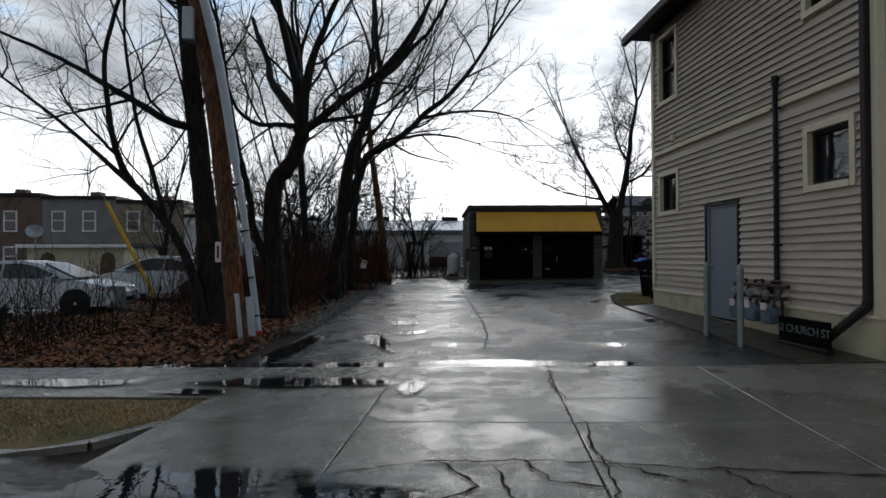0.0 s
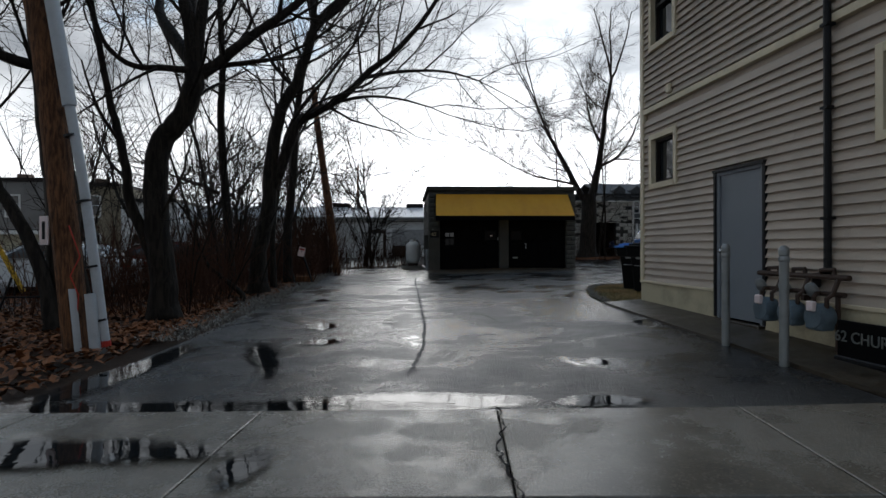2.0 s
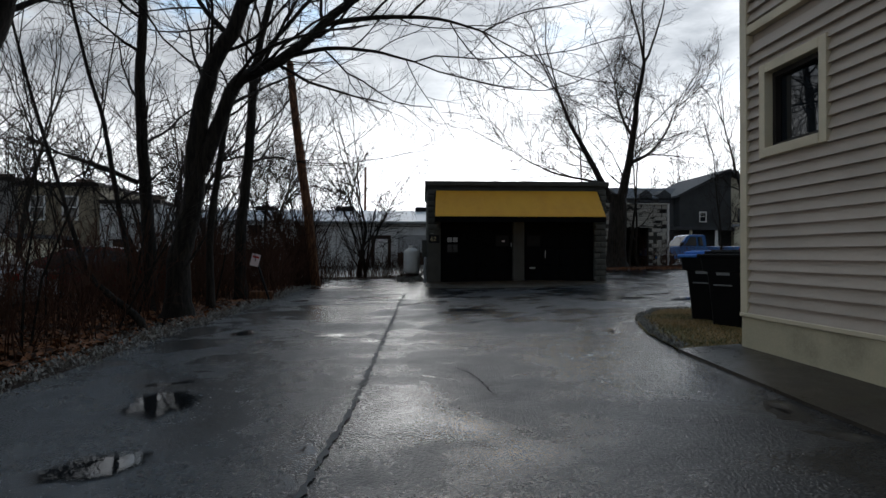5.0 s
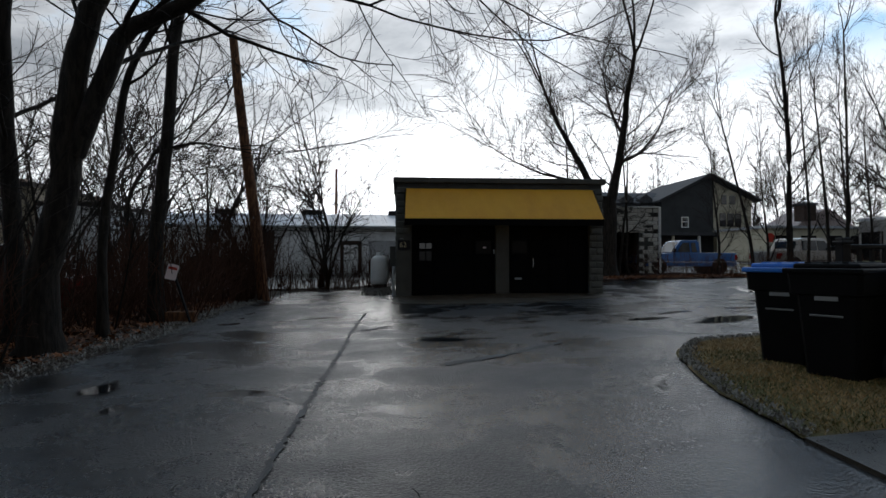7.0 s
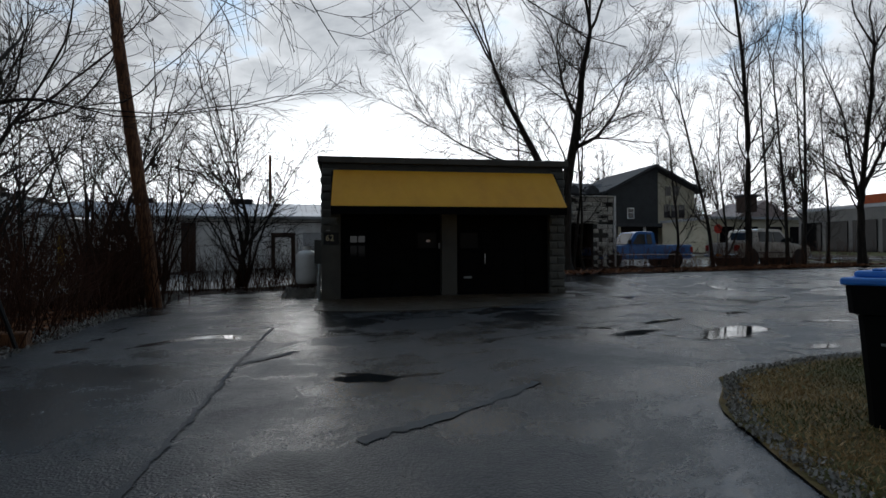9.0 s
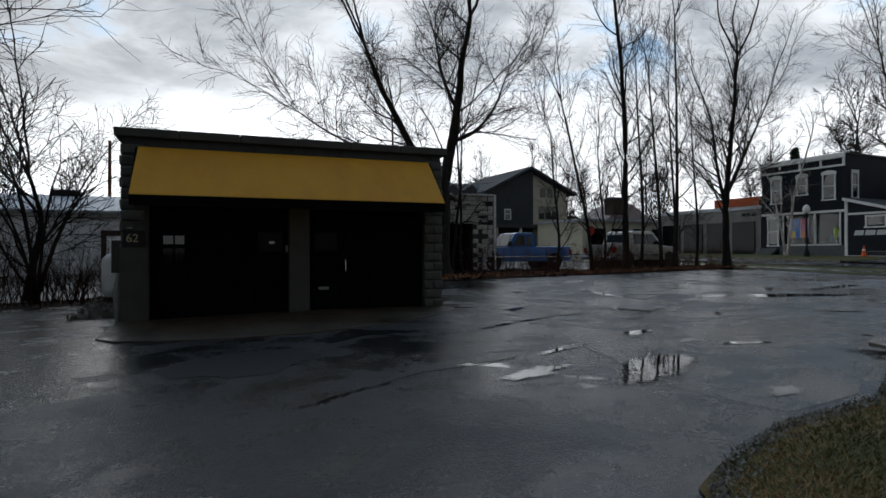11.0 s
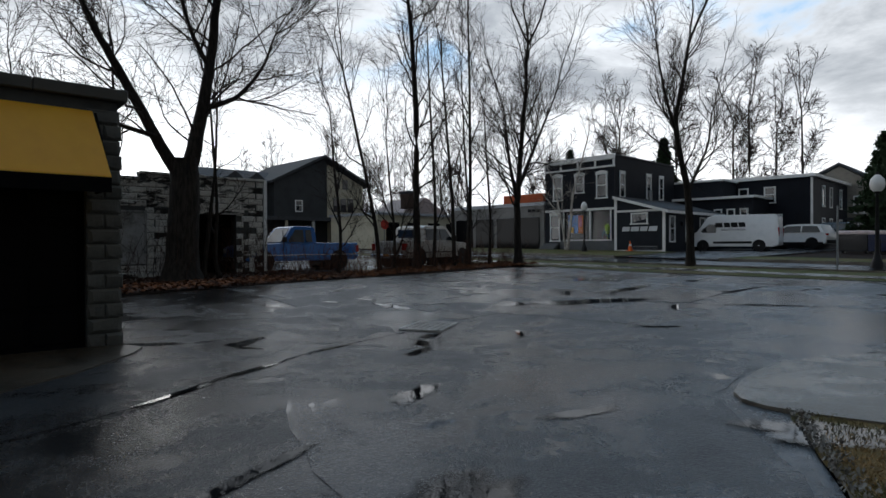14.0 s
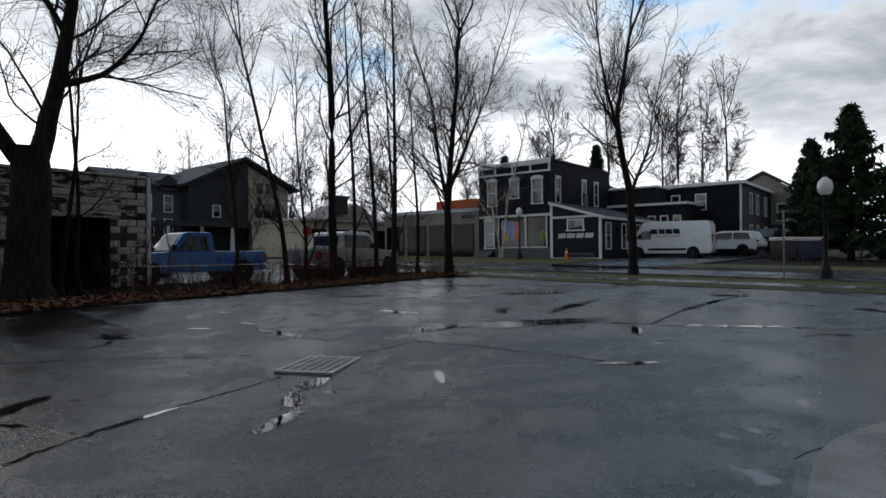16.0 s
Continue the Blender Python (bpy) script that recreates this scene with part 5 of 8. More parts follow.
blue_bin = bin_cart(BLUEPL, "bright blue lid")
blue_bin.matrix_basis = at(6.92, 16.0, -62, 0.0)
black_bin = bin_cart(BINPL, "black lid")
black_bin.matrix_basis = at(6.82, 15.22, -66, 0.0)
copy_thing(blue_bin, at(7.55, 15.1, -70, 0.0))
copy_thing(black_bin, at(7.68, 15.95, -60, 0.0))

rail = thing("porch_railing", pose(8.05, 16.6, 0.3), "black porch railing with square posts and balusters", "railing")
part("newel", B(-0.06, 0.06, -0.06, 0.06, 0, 1.40, 0.008), BLACKM, rail)
part("newel_cap", B(-0.08, 0.08, -0.08, 0.08, 1.32, 1.36, 0.008), BLACKM, rail)
part("newel", B(2.9, 3.0, -0.06, 0.06, 0, 1.36, 0.008), BLACKM, rail)
part("top_rail", B(0.06, 2.9, -0.035, 0.035, 1.26, 1.32, 0.01), BLACKM, rail)
part("bottom_rail", B(0.06, 2.9, -0.025, 0.025, 0.2, 0.25, 0.006), BLACKM, rail)
for i in range(16):
    part("baluster", B(0.2 + i * 0.17, 0.24 + i * 0.17, -0.02, 0.02, 0.25, 1.26), BLACKM, rail)

# ---------------------------------------------------------------- drain, puddles, cracks
dz = ground_z(14.28, 26.1)
grate = thing("storm_drain", pose(14.25, 26.1, dz + 0.030, 0, 0, -62), "rusty cast-iron storm drain grate", "drain")
grate.scale = (0.8, 0.8, 1.0)
# no real sump: a near-black plate paints the shade between the bars
part("frame_hole", B(-0.47, 0.47, -0.66, 0.66, -0.03, -0.004), UNLITDARK, grate, "dark plate under the bars, standing for the shaded sump")
bm = bmesh.new()
for x0, x1, y0, y1 in ((-0.5, -0.44, -0.69, 0.69), (0.44, 0.5, -0.69, 0.69), (-0.44, 0.44, -0.69, -0.63), (-0.44, 0.44, 0.63, 0.69)):
    box(bm, x0, x1, y0, y1, -0.02, 0.014, 0.004)
part("rim", bm, IRON, grate)
for i in range(12):
    part("cross_bar", B(-0.44, 0.44, -0.58 + i * 0.105, -0.552 + i * 0.105, 0.0, 0.010), IRON, grate)
for i in range(5):
    part("long_bar", B(-0.32 + i * 0.16 - 0.014, -0.32 + i * 0.16 + 0.014, -0.63, 0.63, 0.002, 0.013), IRON, grate)


def puddle(x, y, rx, ry, rot, seed, name="puddle", dz=0.006, mat=None, rough_edge=0.45):
    """Standing water with a wandering shore; the attribute depth falls to 0 at the rim."""
    n = 40
    c, s = math.cos(radians(rot)), math.sin(radians(rot))
    vs, depth = [(x, y, ground_z(x, y) + dz)], [1.0]
    for f0, dp in ((0.4, 0.9), (0.75, 0.55), (1.0, 0.25), (1.25, -0.4)):
        for i in range(n):
            a = 2 * math.pi * i / n
            f = f0 * (1 + rough_edge * noise.noise((math.cos(a) * 1.6, math.sin(a) * 1.6, seed)) + rough_edge * 0.5 * noise.noise((math.cos(a) * 5, math.sin(a) * 5, seed + 7)))
            px, py = rx * f * math.cos(a), ry * f * math.sin(a)
            X, Y = x + px * c - py * s, y + px * s + py * c
            vs.append((X, Y, ground_z(X, Y) + dz))
            depth.append(dp)
    fs = [(0, 1 + i, 1 + (i + 1) % n) for i in range(n)]
    for r in range(3):
        o = 1 + r * n
        fs += [(o + i, o + n + i, o + n + (i + 1) % n, o + (i + 1) % n) for i in range(n)]
    me = data_mesh(name, vs, fs, mat or WATER)
    me.attributes.new("depth", "FLOAT", "POINT").data.foreach_set("value", depth)
    return tagged(new(name, me), "shallow clear rain puddle on wet paving", "puddle", kind="structure")


for i, row in enumerate((
        (9.0, 20.3, 1.0, 0.34, 27), (8.62, 21.62, 0.62, 0.08, 20), (10.57, 22.32, 0.42, 0.16, 20), (18.35, 25.15, 1.45, 0.38, -47), (20.9, 25.6, 1.4, 0.16, 5), (17.1, 26.5, 0.6, 0.12, -25),
        (19.5, 22.2, 1.2, 0.12, -63), (22.4, 23.35, 1.6, 0.10, -2), (24.75, 23.4, 0.5, 0.22, -80), (15.3, 29.5, 0.32, 0.06, -60), (13.0, 29.8, 0.35, 0.06, -45), (14.4, 29.7, 0.26, 0.05, -50),
        (18.0, 28.3, 1.0, 0.09, -78), (15.2, 28.5, 0.75, 0.14, -80), (14.55, 24.2, 0.42, 0.07, 45), (10.0, 24.42, 0.55, 0.06, 24), (9.0, 23.92, 0.5, 0.05, 25), (11.5, 25.16, 0.6, 0.05, 22),
        (12.2, 24.1, 0.5, 0.11, 28), (12.85, 24.75, 0.5, 0.11, 55), (13.8, 25.45, 0.7, 0.16, 28), (18.4, 23.3, 0.4, 0.10, 25), (16.1, 22.5, 0.4, 0.09, -60),
        (22.6, 27.6, 1.2, 0.2, -45), (23.5, 30.5, 1.2, 0.16, -40), (19.5, 30.8, 0.9, 0.14, -40), (11.15, 20.85, 0.4, 0.10, -20), (9.2, 18.95, 0.28, 0.12, 10), (7.5, 20.6, 0.5, 0.16, 20),
        (25.5, 19.5, 0.8, 0.2, -60), (24.5, 18.2, 0.8, 0.18, -60), (-1.72, 9.75, 1.55, 0.27, 79), (-0.75, 8.1, 1.9, 0.24, -8.5), (1.1, 7.95, 1.2, 0.30, -8.5), (2.7, 7.72, 0.45, 0.17, -8.5), (-2.9, 8.4, 0.9, 0.2, -8.5),
        (0.0, 12.4, 0.30, 0.42, 10), (-0.45, 10.2, 0.20, 1.0, 12), (0.15, 11.0, 0.35, 0.2, 20), (-0.35, 16.4, 0.2, 0.35, 0),
        (-1.9, 4.35, 1.5, 0.42, -5), (-3.4, 4.7, 1.0, 0.5, -10), (-0.35, 4.05, 0.5, 0.16, -8), (-1.3, 7.15, 1.3, 0.26, -8.5), (0.1, 6.75, 0.16, 0.34, -8.5), (-2.3, 6.85, 0.5, 0.12, -8.5), (-3.9, 7.5, 1.0, 0.22, -8.5))):
    puddle(*row, 3.7 * i, dz=0.040 if row[1] < 7.6 else 0.011, rough_edge=0.35)
puddle(11.95, 19.22, 0.62, 0.36, -60, 55.0, dz=0.022)


def crack(pts, width, seed, dz=0.010, mat=None, label="jagged open crack in the paving"):
    """A jagged ribbon along points."""
    rng = np.random.default_rng(seed)
    line = []
    for (xa, ya), (xb, yb) in zip(pts, pts[1:]):
        n = max(2, int(math.hypot(xb - xa, yb - ya) / 0.07))
        line += [(xa + (xb - xa) * i / n, ya + (yb - ya) * i / n) for i in range(n)]
    line.append(pts[-1])
    vs, fs = [], []
    wob = rng.normal(0, 0.012, (len(line), 2))
    for i, (x, y) in enumerate(line):
        j = min(i + 1, len(line) - 1)
        dx, dy = line[j][0] - line[max(i - 1, 0)][0], line[j][1] - line[max(i - 1, 0)][1]
        d = math.hypot(dx, dy) + 1e-6
        w = width * (0.35 + 1.1 * rng.random())
        x, y = x + wob[i][0], y + wob[i][1]
        for sgn in (-1, 1):
            X, Y = x - dy / d * w / 2 * sgn, y + dx / d * w / 2 * sgn
            vs.append((X, Y, ground_z(X, Y) + dz))
        if i:
            fs.append((2 * i - 2, 2 * i - 1, 2 * i + 1, 2 * i))
    return tagged(new("crack", data_mesh("crack", vs, fs, mat or UNLITDARK)), label, "crack", kind="structure")


GRIT = plain("worn_seam_aggregate", (0.05, 0.05, 0.05), 0.62, var=0.5, scale=3, fine=40, bump=0.5)
crack([(1.6, 12.0), (1.72, 14.25), (1.81, 16.0), (1.95, 18.5), (2.0, 20.0), (2.2, 23)], 0.05, 1, mat=GRIT, label="rough paving seam down the drive")
crack([(2.0, 20.0), (2.67, 20.7)], 0.09, 2, mat=GRIT, label="rough paving seam")
crack([(3.2, 17.0), (3.6, 17.2), (4.3, 17.6), (5.0, 18.15)], 0.12, 3, mat=GRIT, label="crumbling patch of asphalt")
crack([(6.4, 23.25), (7.0, 23.3), (7.9, 23.5), (8.62, 23.7), (9.5, 24.25), (10.29, 24.57), (11.14, 25.02), (11.94, 25.38), (13.5, 25.93)], 0.03, 4)
crack([(15.0, 26.3), (16.19, 26.06), (16.31, 24.94), (16.22, 23.84), (16.07, 22.64)], 0.03, 5)
crack([(16.9, 26.6), (17.7, 25.8), (18.6, 24.8), (19.1, 23.3), (21.2, 23.4), (23.3, 23.3), (25.2, 23.1)], 0.035, 6)
crack([(18.97, 23.17), (19.94, 21.2), (20.31, 20.35)], 0.03, 11)
crack([(9.4, 29.5), (12, 28.6), (14, 27.4)], 0.05, 7, mat=GRIT)
crack([(2.6, 13.5), (2.75, 12.9), (2.8, 12.4)], 0.012, 8)
crack([(5.0, 20.4), (6.4, 21.1), (7.8, 21.4)], 0.03, 9)
crack([(1.2, 9.0), (1.45, 10.4), (1.6, 12.0)], 0.04, 10, mat=GRIT)
for i, (pts, w) in enumerate((
        ([street(-2.2, 4.15), street(-1.2, 4.22), street(-0.5, 4.5), street(0.2, 4.55), street(0.75, 4.5), street(1.4, 4.42), street(3.0, 4.3), street(5.5, 4.15)], 0.02),
        ([street(0.78, 5.47), street(0.72, 4.9), street(0.76, 4.5), street(0.7, 3.6)], 0.014), ([street(0.75, 4.55), street(1.0, 4.35), street(1.2, 4.2)], 0.03),
        ([street(0.2, 4.55), street(0.35, 4.2), street(0.7, 4.1)], 0.02), ([street(-0.4, 4.5), street(-0.1, 4.1), street(-0.5, 3.7)], 0.025), ([street(0.68, 7.8), street(0.7, 7.4), street(0.62, 6.9), street(0.72, 6.2)], 0.016),
        ([street(0.0, 4.45), street(0.1, 3.9), street(0.3, 3.5)], 0.02), ([street(1.5, 4.4), street(1.7, 4.0), street(1.6, 3.5)], 0.02))):
    crack(pts, w, 30 + i, dz=0.036)
puddle(4.72, 22.7, 0.75, 0.5, 10, 91, "oil_stain", 0.006, plain("oily_wet_patch", (0.010, 0.010, 0.011), 0.5, var=0.3, bump=0.2))["label"] = "dark oily damp patch on the asphalt"


# ---------------------------------------------------------------- vehicles
def paint(name, col, rough=0.25, metal=0.0):
    m, kk, b = material(name)
    c = kk.n("ShaderNodeTexCoord").outputs["Object"]
    base = kk.mix(kk.ramp(kk.noise(c, 3.0, 4), 0.45, 0.75, 0, 0.3), col, tuple(v * 0.7 for v in col))
    kk.l(base, b.inputs["Base Color"])
    b.inputs["Roughness"].default_value, b.inputs["Metallic"].default_value = rough, metal
    b.inputs["Coat Weight"].default_value, b.inputs["Coat Roughness"].default_value = 0.35, 0.08
    return m


SILVER = paint("silver_car_paint", (0.42, 0.43, 0.44), 0.35, 0.5)
WHITEC = paint("white_car_paint", (0.70, 0.70, 0.69))
BLUEC = paint("bright_blue_truck_paint", (0.006, 0.11, 0.36), 0.3, 0.2)
CHAMP = paint("champagne_truck_paint", (0.40, 0.37, 0.33), 0.35, 0.4)
REDC = paint("dark_red_car_paint", (0.13, 0.014, 0.012))
BLACKC = paint("black_car_paint", (0.012, 0.012, 0.014))
LAMPW = plain("clear_headlamp", (0.6, 0.62, 0.65), 0.15, var=0.1, bump=0)
LAMPR = plain("red_tail_lamp", (0.30, 0.01, 0.01), 0.2, var=0.1, bump=0)
LAMPO = plain("amber_lamp", (0.55, 0.18, 0.02), 0.2, var=0.1, bump=0)
CARGLASS = glass_material("car_window_glass", (0.02, 0.026, 0.028), 0.03)


def outline_body(bm, prof, half, tuck, m=None):
    """A body from a side outline (x, z): flat flanks drawn in by tuck at the top, with rounded shoulders."""
    zs = [z for _, z in prof]
    zl, zh = min(zs), max(zs)
    rings = []
    for f, grow in ((-1.0, 0.93), (-0.94, 1.0), (0.94, 1.0), (1.0, 0.93)):
        ring = []
        cx, cz = sum(x for x, _ in prof) / len(prof), sum(zs) / len(zs)
        for x, z in prof:
            y = f * (half - tuck * ((z - zl) / (zh - zl)) ** 1.5)
            ring.append(bm.verts.new((cx + (x - cx) * (1 - (1 - grow) * 0.25), y, cz + (z - cz) * (1 - (1 - grow) * 0.6))))
        rings.append(ring)
    n = len(prof)
    for a, b in zip(rings, rings[1:]):
        for i in range(n):
            bm.faces.new((a[i], a[(i + 1) % n], b[(i + 1) % n], b[i]))
    bm.faces.new(rings[0][::-1])
    bm.faces.new(rings[-1])
    if m is not None:
        bmesh.ops.transform(bm, matrix=m, verts=bm.verts[:])
    return bm


def wheels(car, xs, r, half, rim_mat=None):
    for x in xs:
        for sgn in (-1, 1):
            w = part("wheel", lathe(bmesh.new(), [(r * 0.6, -0.1), (r * 0.95, -0.1), (r, -0.07), (r, 0.07), (r * 0.95, 0.1), (r * 0.6, 0.1)], 22, pose(x, sgn * (half - 0.1), r, 90, 0, 0)), RUBBER, car, "black tyre", True)
            rim = part("rim", lathe(bmesh.new(), [(r * 0.12, -0.105), (r * 0.5, -0.09), (r * 0.62, -0.104), (r * 0.62, 0.104), (r * 0.5, 0.09), (r * 0.12, 0.105)], 18, pose(x, sgn * (half - 0.1), r, 90, 0, 0)), rim_mat or CHROME, w, "silver alloy rim", True)
            for i in range(5):
                a = i * 2 * math.pi / 5
                q = pose(x, sgn * (half - 0.1), r, 90, 0, 0) @ pose(0, 0, 0, 0, 0, math.degrees(a))
                box_bm = B(r * 0.12, r * 0.56, -r * 0.09, r * 0.09, -0.108, 0.108, 0, q)
                me = mesh_of("spoke", box_bm, BLACKM)
                ob = new("spoke_gap", me)
                ob.parent = w
        part("wheel_arch", lathe(bmesh.new(), [(r * 1.17, -half - 0.004), (r * 1.17, half + 0.004)], 20, pose(x, 0, r * 1.02, 90, 0, 0)), BLACKM, car, "dark wheel arch")


def sedan(m, mat, label, L=4.7, half=0.9, H=1.46):
    car = thing("car", m, label, "car")
    q = L / 4.7
    body = [(-2.33 * q, 0.32), (-2.35 * q, 0.62), (-2.28 * q, 0.93), (-1.6 * q, 1.0), (0.9 * q, 0.98), (1.5 * q, 0.92), (2.1 * q, 0.78), (2.33 * q, 0.60), (2.36 * q, 0.36), (2.2 * q, 0.24), (-2.2 * q, 0.24)]
    part("body", outline_body(bmesh.new(), body, half, 0.10), mat, car, smooth=True)
    roof = [(-1.75 * q, 0.97), (-1.15 * q, 1.33), (-0.6 * q, 1.44), (0.05 * q, 1.45), (0.5 * q, 1.36), (1.35 * q, 0.95)]
    cab = part("cabin", outline_body(bmesh.new(), [(x, z * H / 1.46) for x, z in roof], half - 0.08, 0.22), mat, car, smooth=True)
    for sgn in (-1, 1):
        for win in ([(-1.35, 1.0), (-0.98, 1.27), (-0.5, 1.36), (-0.42, 1.36), (-0.42, 1.0)], [(-0.34, 1.0), (-0.34, 1.36), (0.05, 1.37), (0.42, 1.29), (1.02, 1.0)]):
            bm = bmesh.new()
            bm.faces.new([bm.verts.new((x * q, sgn * (half - 0.058 - 0.19 * ((z - 0.95) / 0.5) ** 1.4), z * H / 1.46)) for x, z in win])
            r = bmesh.ops.extrude_face_region(bm, geom=bm.faces[:])
            for v in r["geom"]:
                if isinstance(v, bmesh.types.BMVert):
                    v.co.y -= sgn * 0.03
            part("side_window", bm, CARGLASS, cab, "dark side window")
        part("mirror", B(0.75 * q, 0.92 * q, sgn * (half - 0.02) - 0.0, sgn * (half + 0.14), 0.93, 1.04, 0.02), mat, car)
        part("headlamp", B(1.95 * q, 2.27 * q, sgn * 0.52 - 0.18, sgn * 0.52 + 0.2, 0.62, 0.74, 0.03), LAMPW, car, "clear headlamp")
        part("tail_lamp", B(-2.345 * q, -2.1 * q, sgn * 0.6 - 0.17, sgn * 0.6 + 0.2, 0.72, 0.88, 0.02), LAMPR, car, "red tail lamp")
        part("side_marker", B(2.0 * q, 2.12 * q, sgn * (half - 0.035) - 0.02, sgn * (half - 0.035) + 0.02, 0.66, 0.71), LAMPO, car)
        for x in (-0.15, 0.75):
            part("door_handle", B((x - 0.35) * q, (x - 0.2) * q, sgn * half - 0.03, sgn * half + 0.005, 0.80, 0.83), mat, car)
    for a, b2 in (((0.52, 1.37), (1.33, 0.985)), ((-1.17, 1.335), (-1.73, 1.0))):
        bm = bmesh.new()
        vs = [bm.verts.new(c) for c in ((a[0] * q, -0.55, a[1] * H / 1.46), (a[0] * q, 0.55, a[1] * H / 1.46), (b2[0] * q, 0.70, b2[1] * H / 1.46), (b2[0] * q, -0.70, b2[1] * H / 1.46))]
        bm.faces.new(vs)
        r = bmesh.ops.extrude_face_region(bm, geom=bm.faces[:])
        for v in r["geom"]:
            if isinstance(v, bmesh.types.BMVert):
                v.co.z += 0.02
                v.co.x += 0.02 if a[0] > 0 else -0.02
        part("windscreen", bm, CARGLASS, cab, "glass screen with raindrops")
    part("grille", B(2.28 * q, 2.37 * q, -0.45, 0.45, 0.34, 0.46, 0.01), BLACKM, car, "black lower grille")
    part("plate", B(2.36 * q, 2.375 * q, -0.16, 0.16, 0.48, 0.58), PALE, car)
    wheels(car, (-1.38 * q, 1.42 * q), 0.325, half)
    return car


sedan(at(-9.9, 16.6, 4, -0.02), SILVER, "silver sedan parked beyond the leafy bank")
sedan(at(-8.3, 21.0, 174, -0.02), SILVER, "silver-white sedan parked in the side car park", 4.7, 0.9, 1.5)
sedan(at(-6.6, 24.6, 184, -0.02), REDC, "dark red sedan parked in the side car park")


def pickup(m, mat, label, old):
    car = thing("pickup_truck", m, label, "pickup truck")
    half = 0.95
    body = [(-2.65, 0.50), (-2.65, 1.12), (-0.55, 1.12), (-0.55, 1.10), (1.1, 1.10), (2.45, 1.02), (2.65, 0.9), (2.68, 0.48), (2.4, 0.38), (-2.5, 0.38)]
    part("body", outline_body(bmesh.new(), body, half, 0.05), mat, car, smooth=not old)
    rear = -0.6 if old else -1.3
    f0, f1 = (0.50, 0.98) if old else (0.65, 1.25)
    roof = [(rear, 1.08), (rear + (0.04 if old else 0.12), 1.72), (rear + (0.14 if old else 0.35), 1.80), (f0 - 0.18, 1.80), (f0, 1.75), (f1, 1.08)]
    cab = part("cab", outline_body(bmesh.new(), roof, half - 0.06, 0.11 if old else 0.16), mat, car, smooth=not old)
    for sgn in (-1, 1):
        wins = ([(0.0, 1.15), (0.0, 1.66), (f0 - 0.15, 1.66), (f1 - 0.27, 1.15)], [(rear + 0.2, 1.15), (rear + 0.26, 1.66), (-0.1, 1.66), (-0.1, 1.15)])
        for win in wins:
            bm = bmesh.new()
            bm.faces.new([bm.verts.new((x, sgn * (half - 0.045 - (0.09 if old else 0.145) * ((z - 1.08) / 0.72) ** 1.4), z)) for x, z in win])
            r = bmesh.ops.extrude_face_region(bm, geom=bm.faces[:])
            for v in r["geom"]:
                if isinstance(v, bmesh.types.BMVert):
                    v.co.y -= sgn * 0.03
            part("side_window", bm, CARGLASS, cab, "dark cab window")
        part("tail_lamp", B(-2.67, -2.52, sgn * 0.82 - 0.10, sgn * 0.82 + 0.12, 0.72, 1.0, 0.01), LAMPR, car, "red tail lamp")
        part("headlamp", B(2.5, 2.68, sgn * 0.7 - 0.14, sgn * 0.7 + 0.14, 0.70, 0.88, 0.01), LAMPW, car)
        part("mirror", B(0.85, 1.0, sgn * (half - 0.03), sgn * (half + 0.17), 1.15, 1.35, 0.02), BLACKM, car)
        part("trim_strip", B(-2.6, 2.5, sgn * half - 0.02, sgn * half + 0.006, 0.60, 0.64), CHROME if old else BLACKM, car)
    for x0, x1, z0, z1 in ((f0 + 0.01, f1 - 0.03, 1.70, 1.13),):
        bm = bmesh.new()
        vs = [bm.verts.new(c) for c in ((x0, -0.62, z0), (x0, 0.62, z0), (x1, 0.76, z1), (x1, -0.76, z1))]
        bm.faces.new(vs)
        r = bmesh.ops.extrude_face_region(bm, geom=bm.faces[:])
        for v in r["geom"]:
            if isinstance(v, bmesh.types.BMVert):
                v.co.z += 0.025
                v.co.x += 0.02
        part("windscreen", bm, CARGLASS, cab)
    part("rear_window", B(rear + 0.03, rear + 0.09, -0.6, 0.6, 1.25, 1.62), CARGLASS, cab)
    part("bed_floor", B(-2.55, rear - 0.02, -0.8, 0.8, 1.121, 1.128), BLACKM, car, "dark truck bed")
    part("tailgate", B(-2.69, -2.65, -0.72, 0.72, 0.62, 1.10, 0.01), mat, car)
    part("rear_bumper", B(-2.82, -2.62, -0.9, 0.9, 0.42, 0.56, 0.02), CHROME, car, "chrome bumper")
    part("front_bumper", B(2.6, 2.8, -0.92, 0.92, 0.40, 0.56, 0.02), CHROME, car)
    part("plate", B(-2.83, -2.82, -0.16, 0.16, 0.46, 0.56), LAMPO, car)
    wheels(car, (-1.65, 1.75), 0.37, half)
    return car


pickup(at(19.35, 40.2, 178, -0.02), BLUEC, "bright blue old pickup truck parked beside the ruin", True)
pickup(at(24.9, 38.0, 12, -0.02), CHAMP, "champagne crew-cab pickup truck parked behind the hedge row", False)
sedan(at(18.9, 45.0, 178, -0.02), WHITEC, "white car parked behind the blue truck", 4.4)


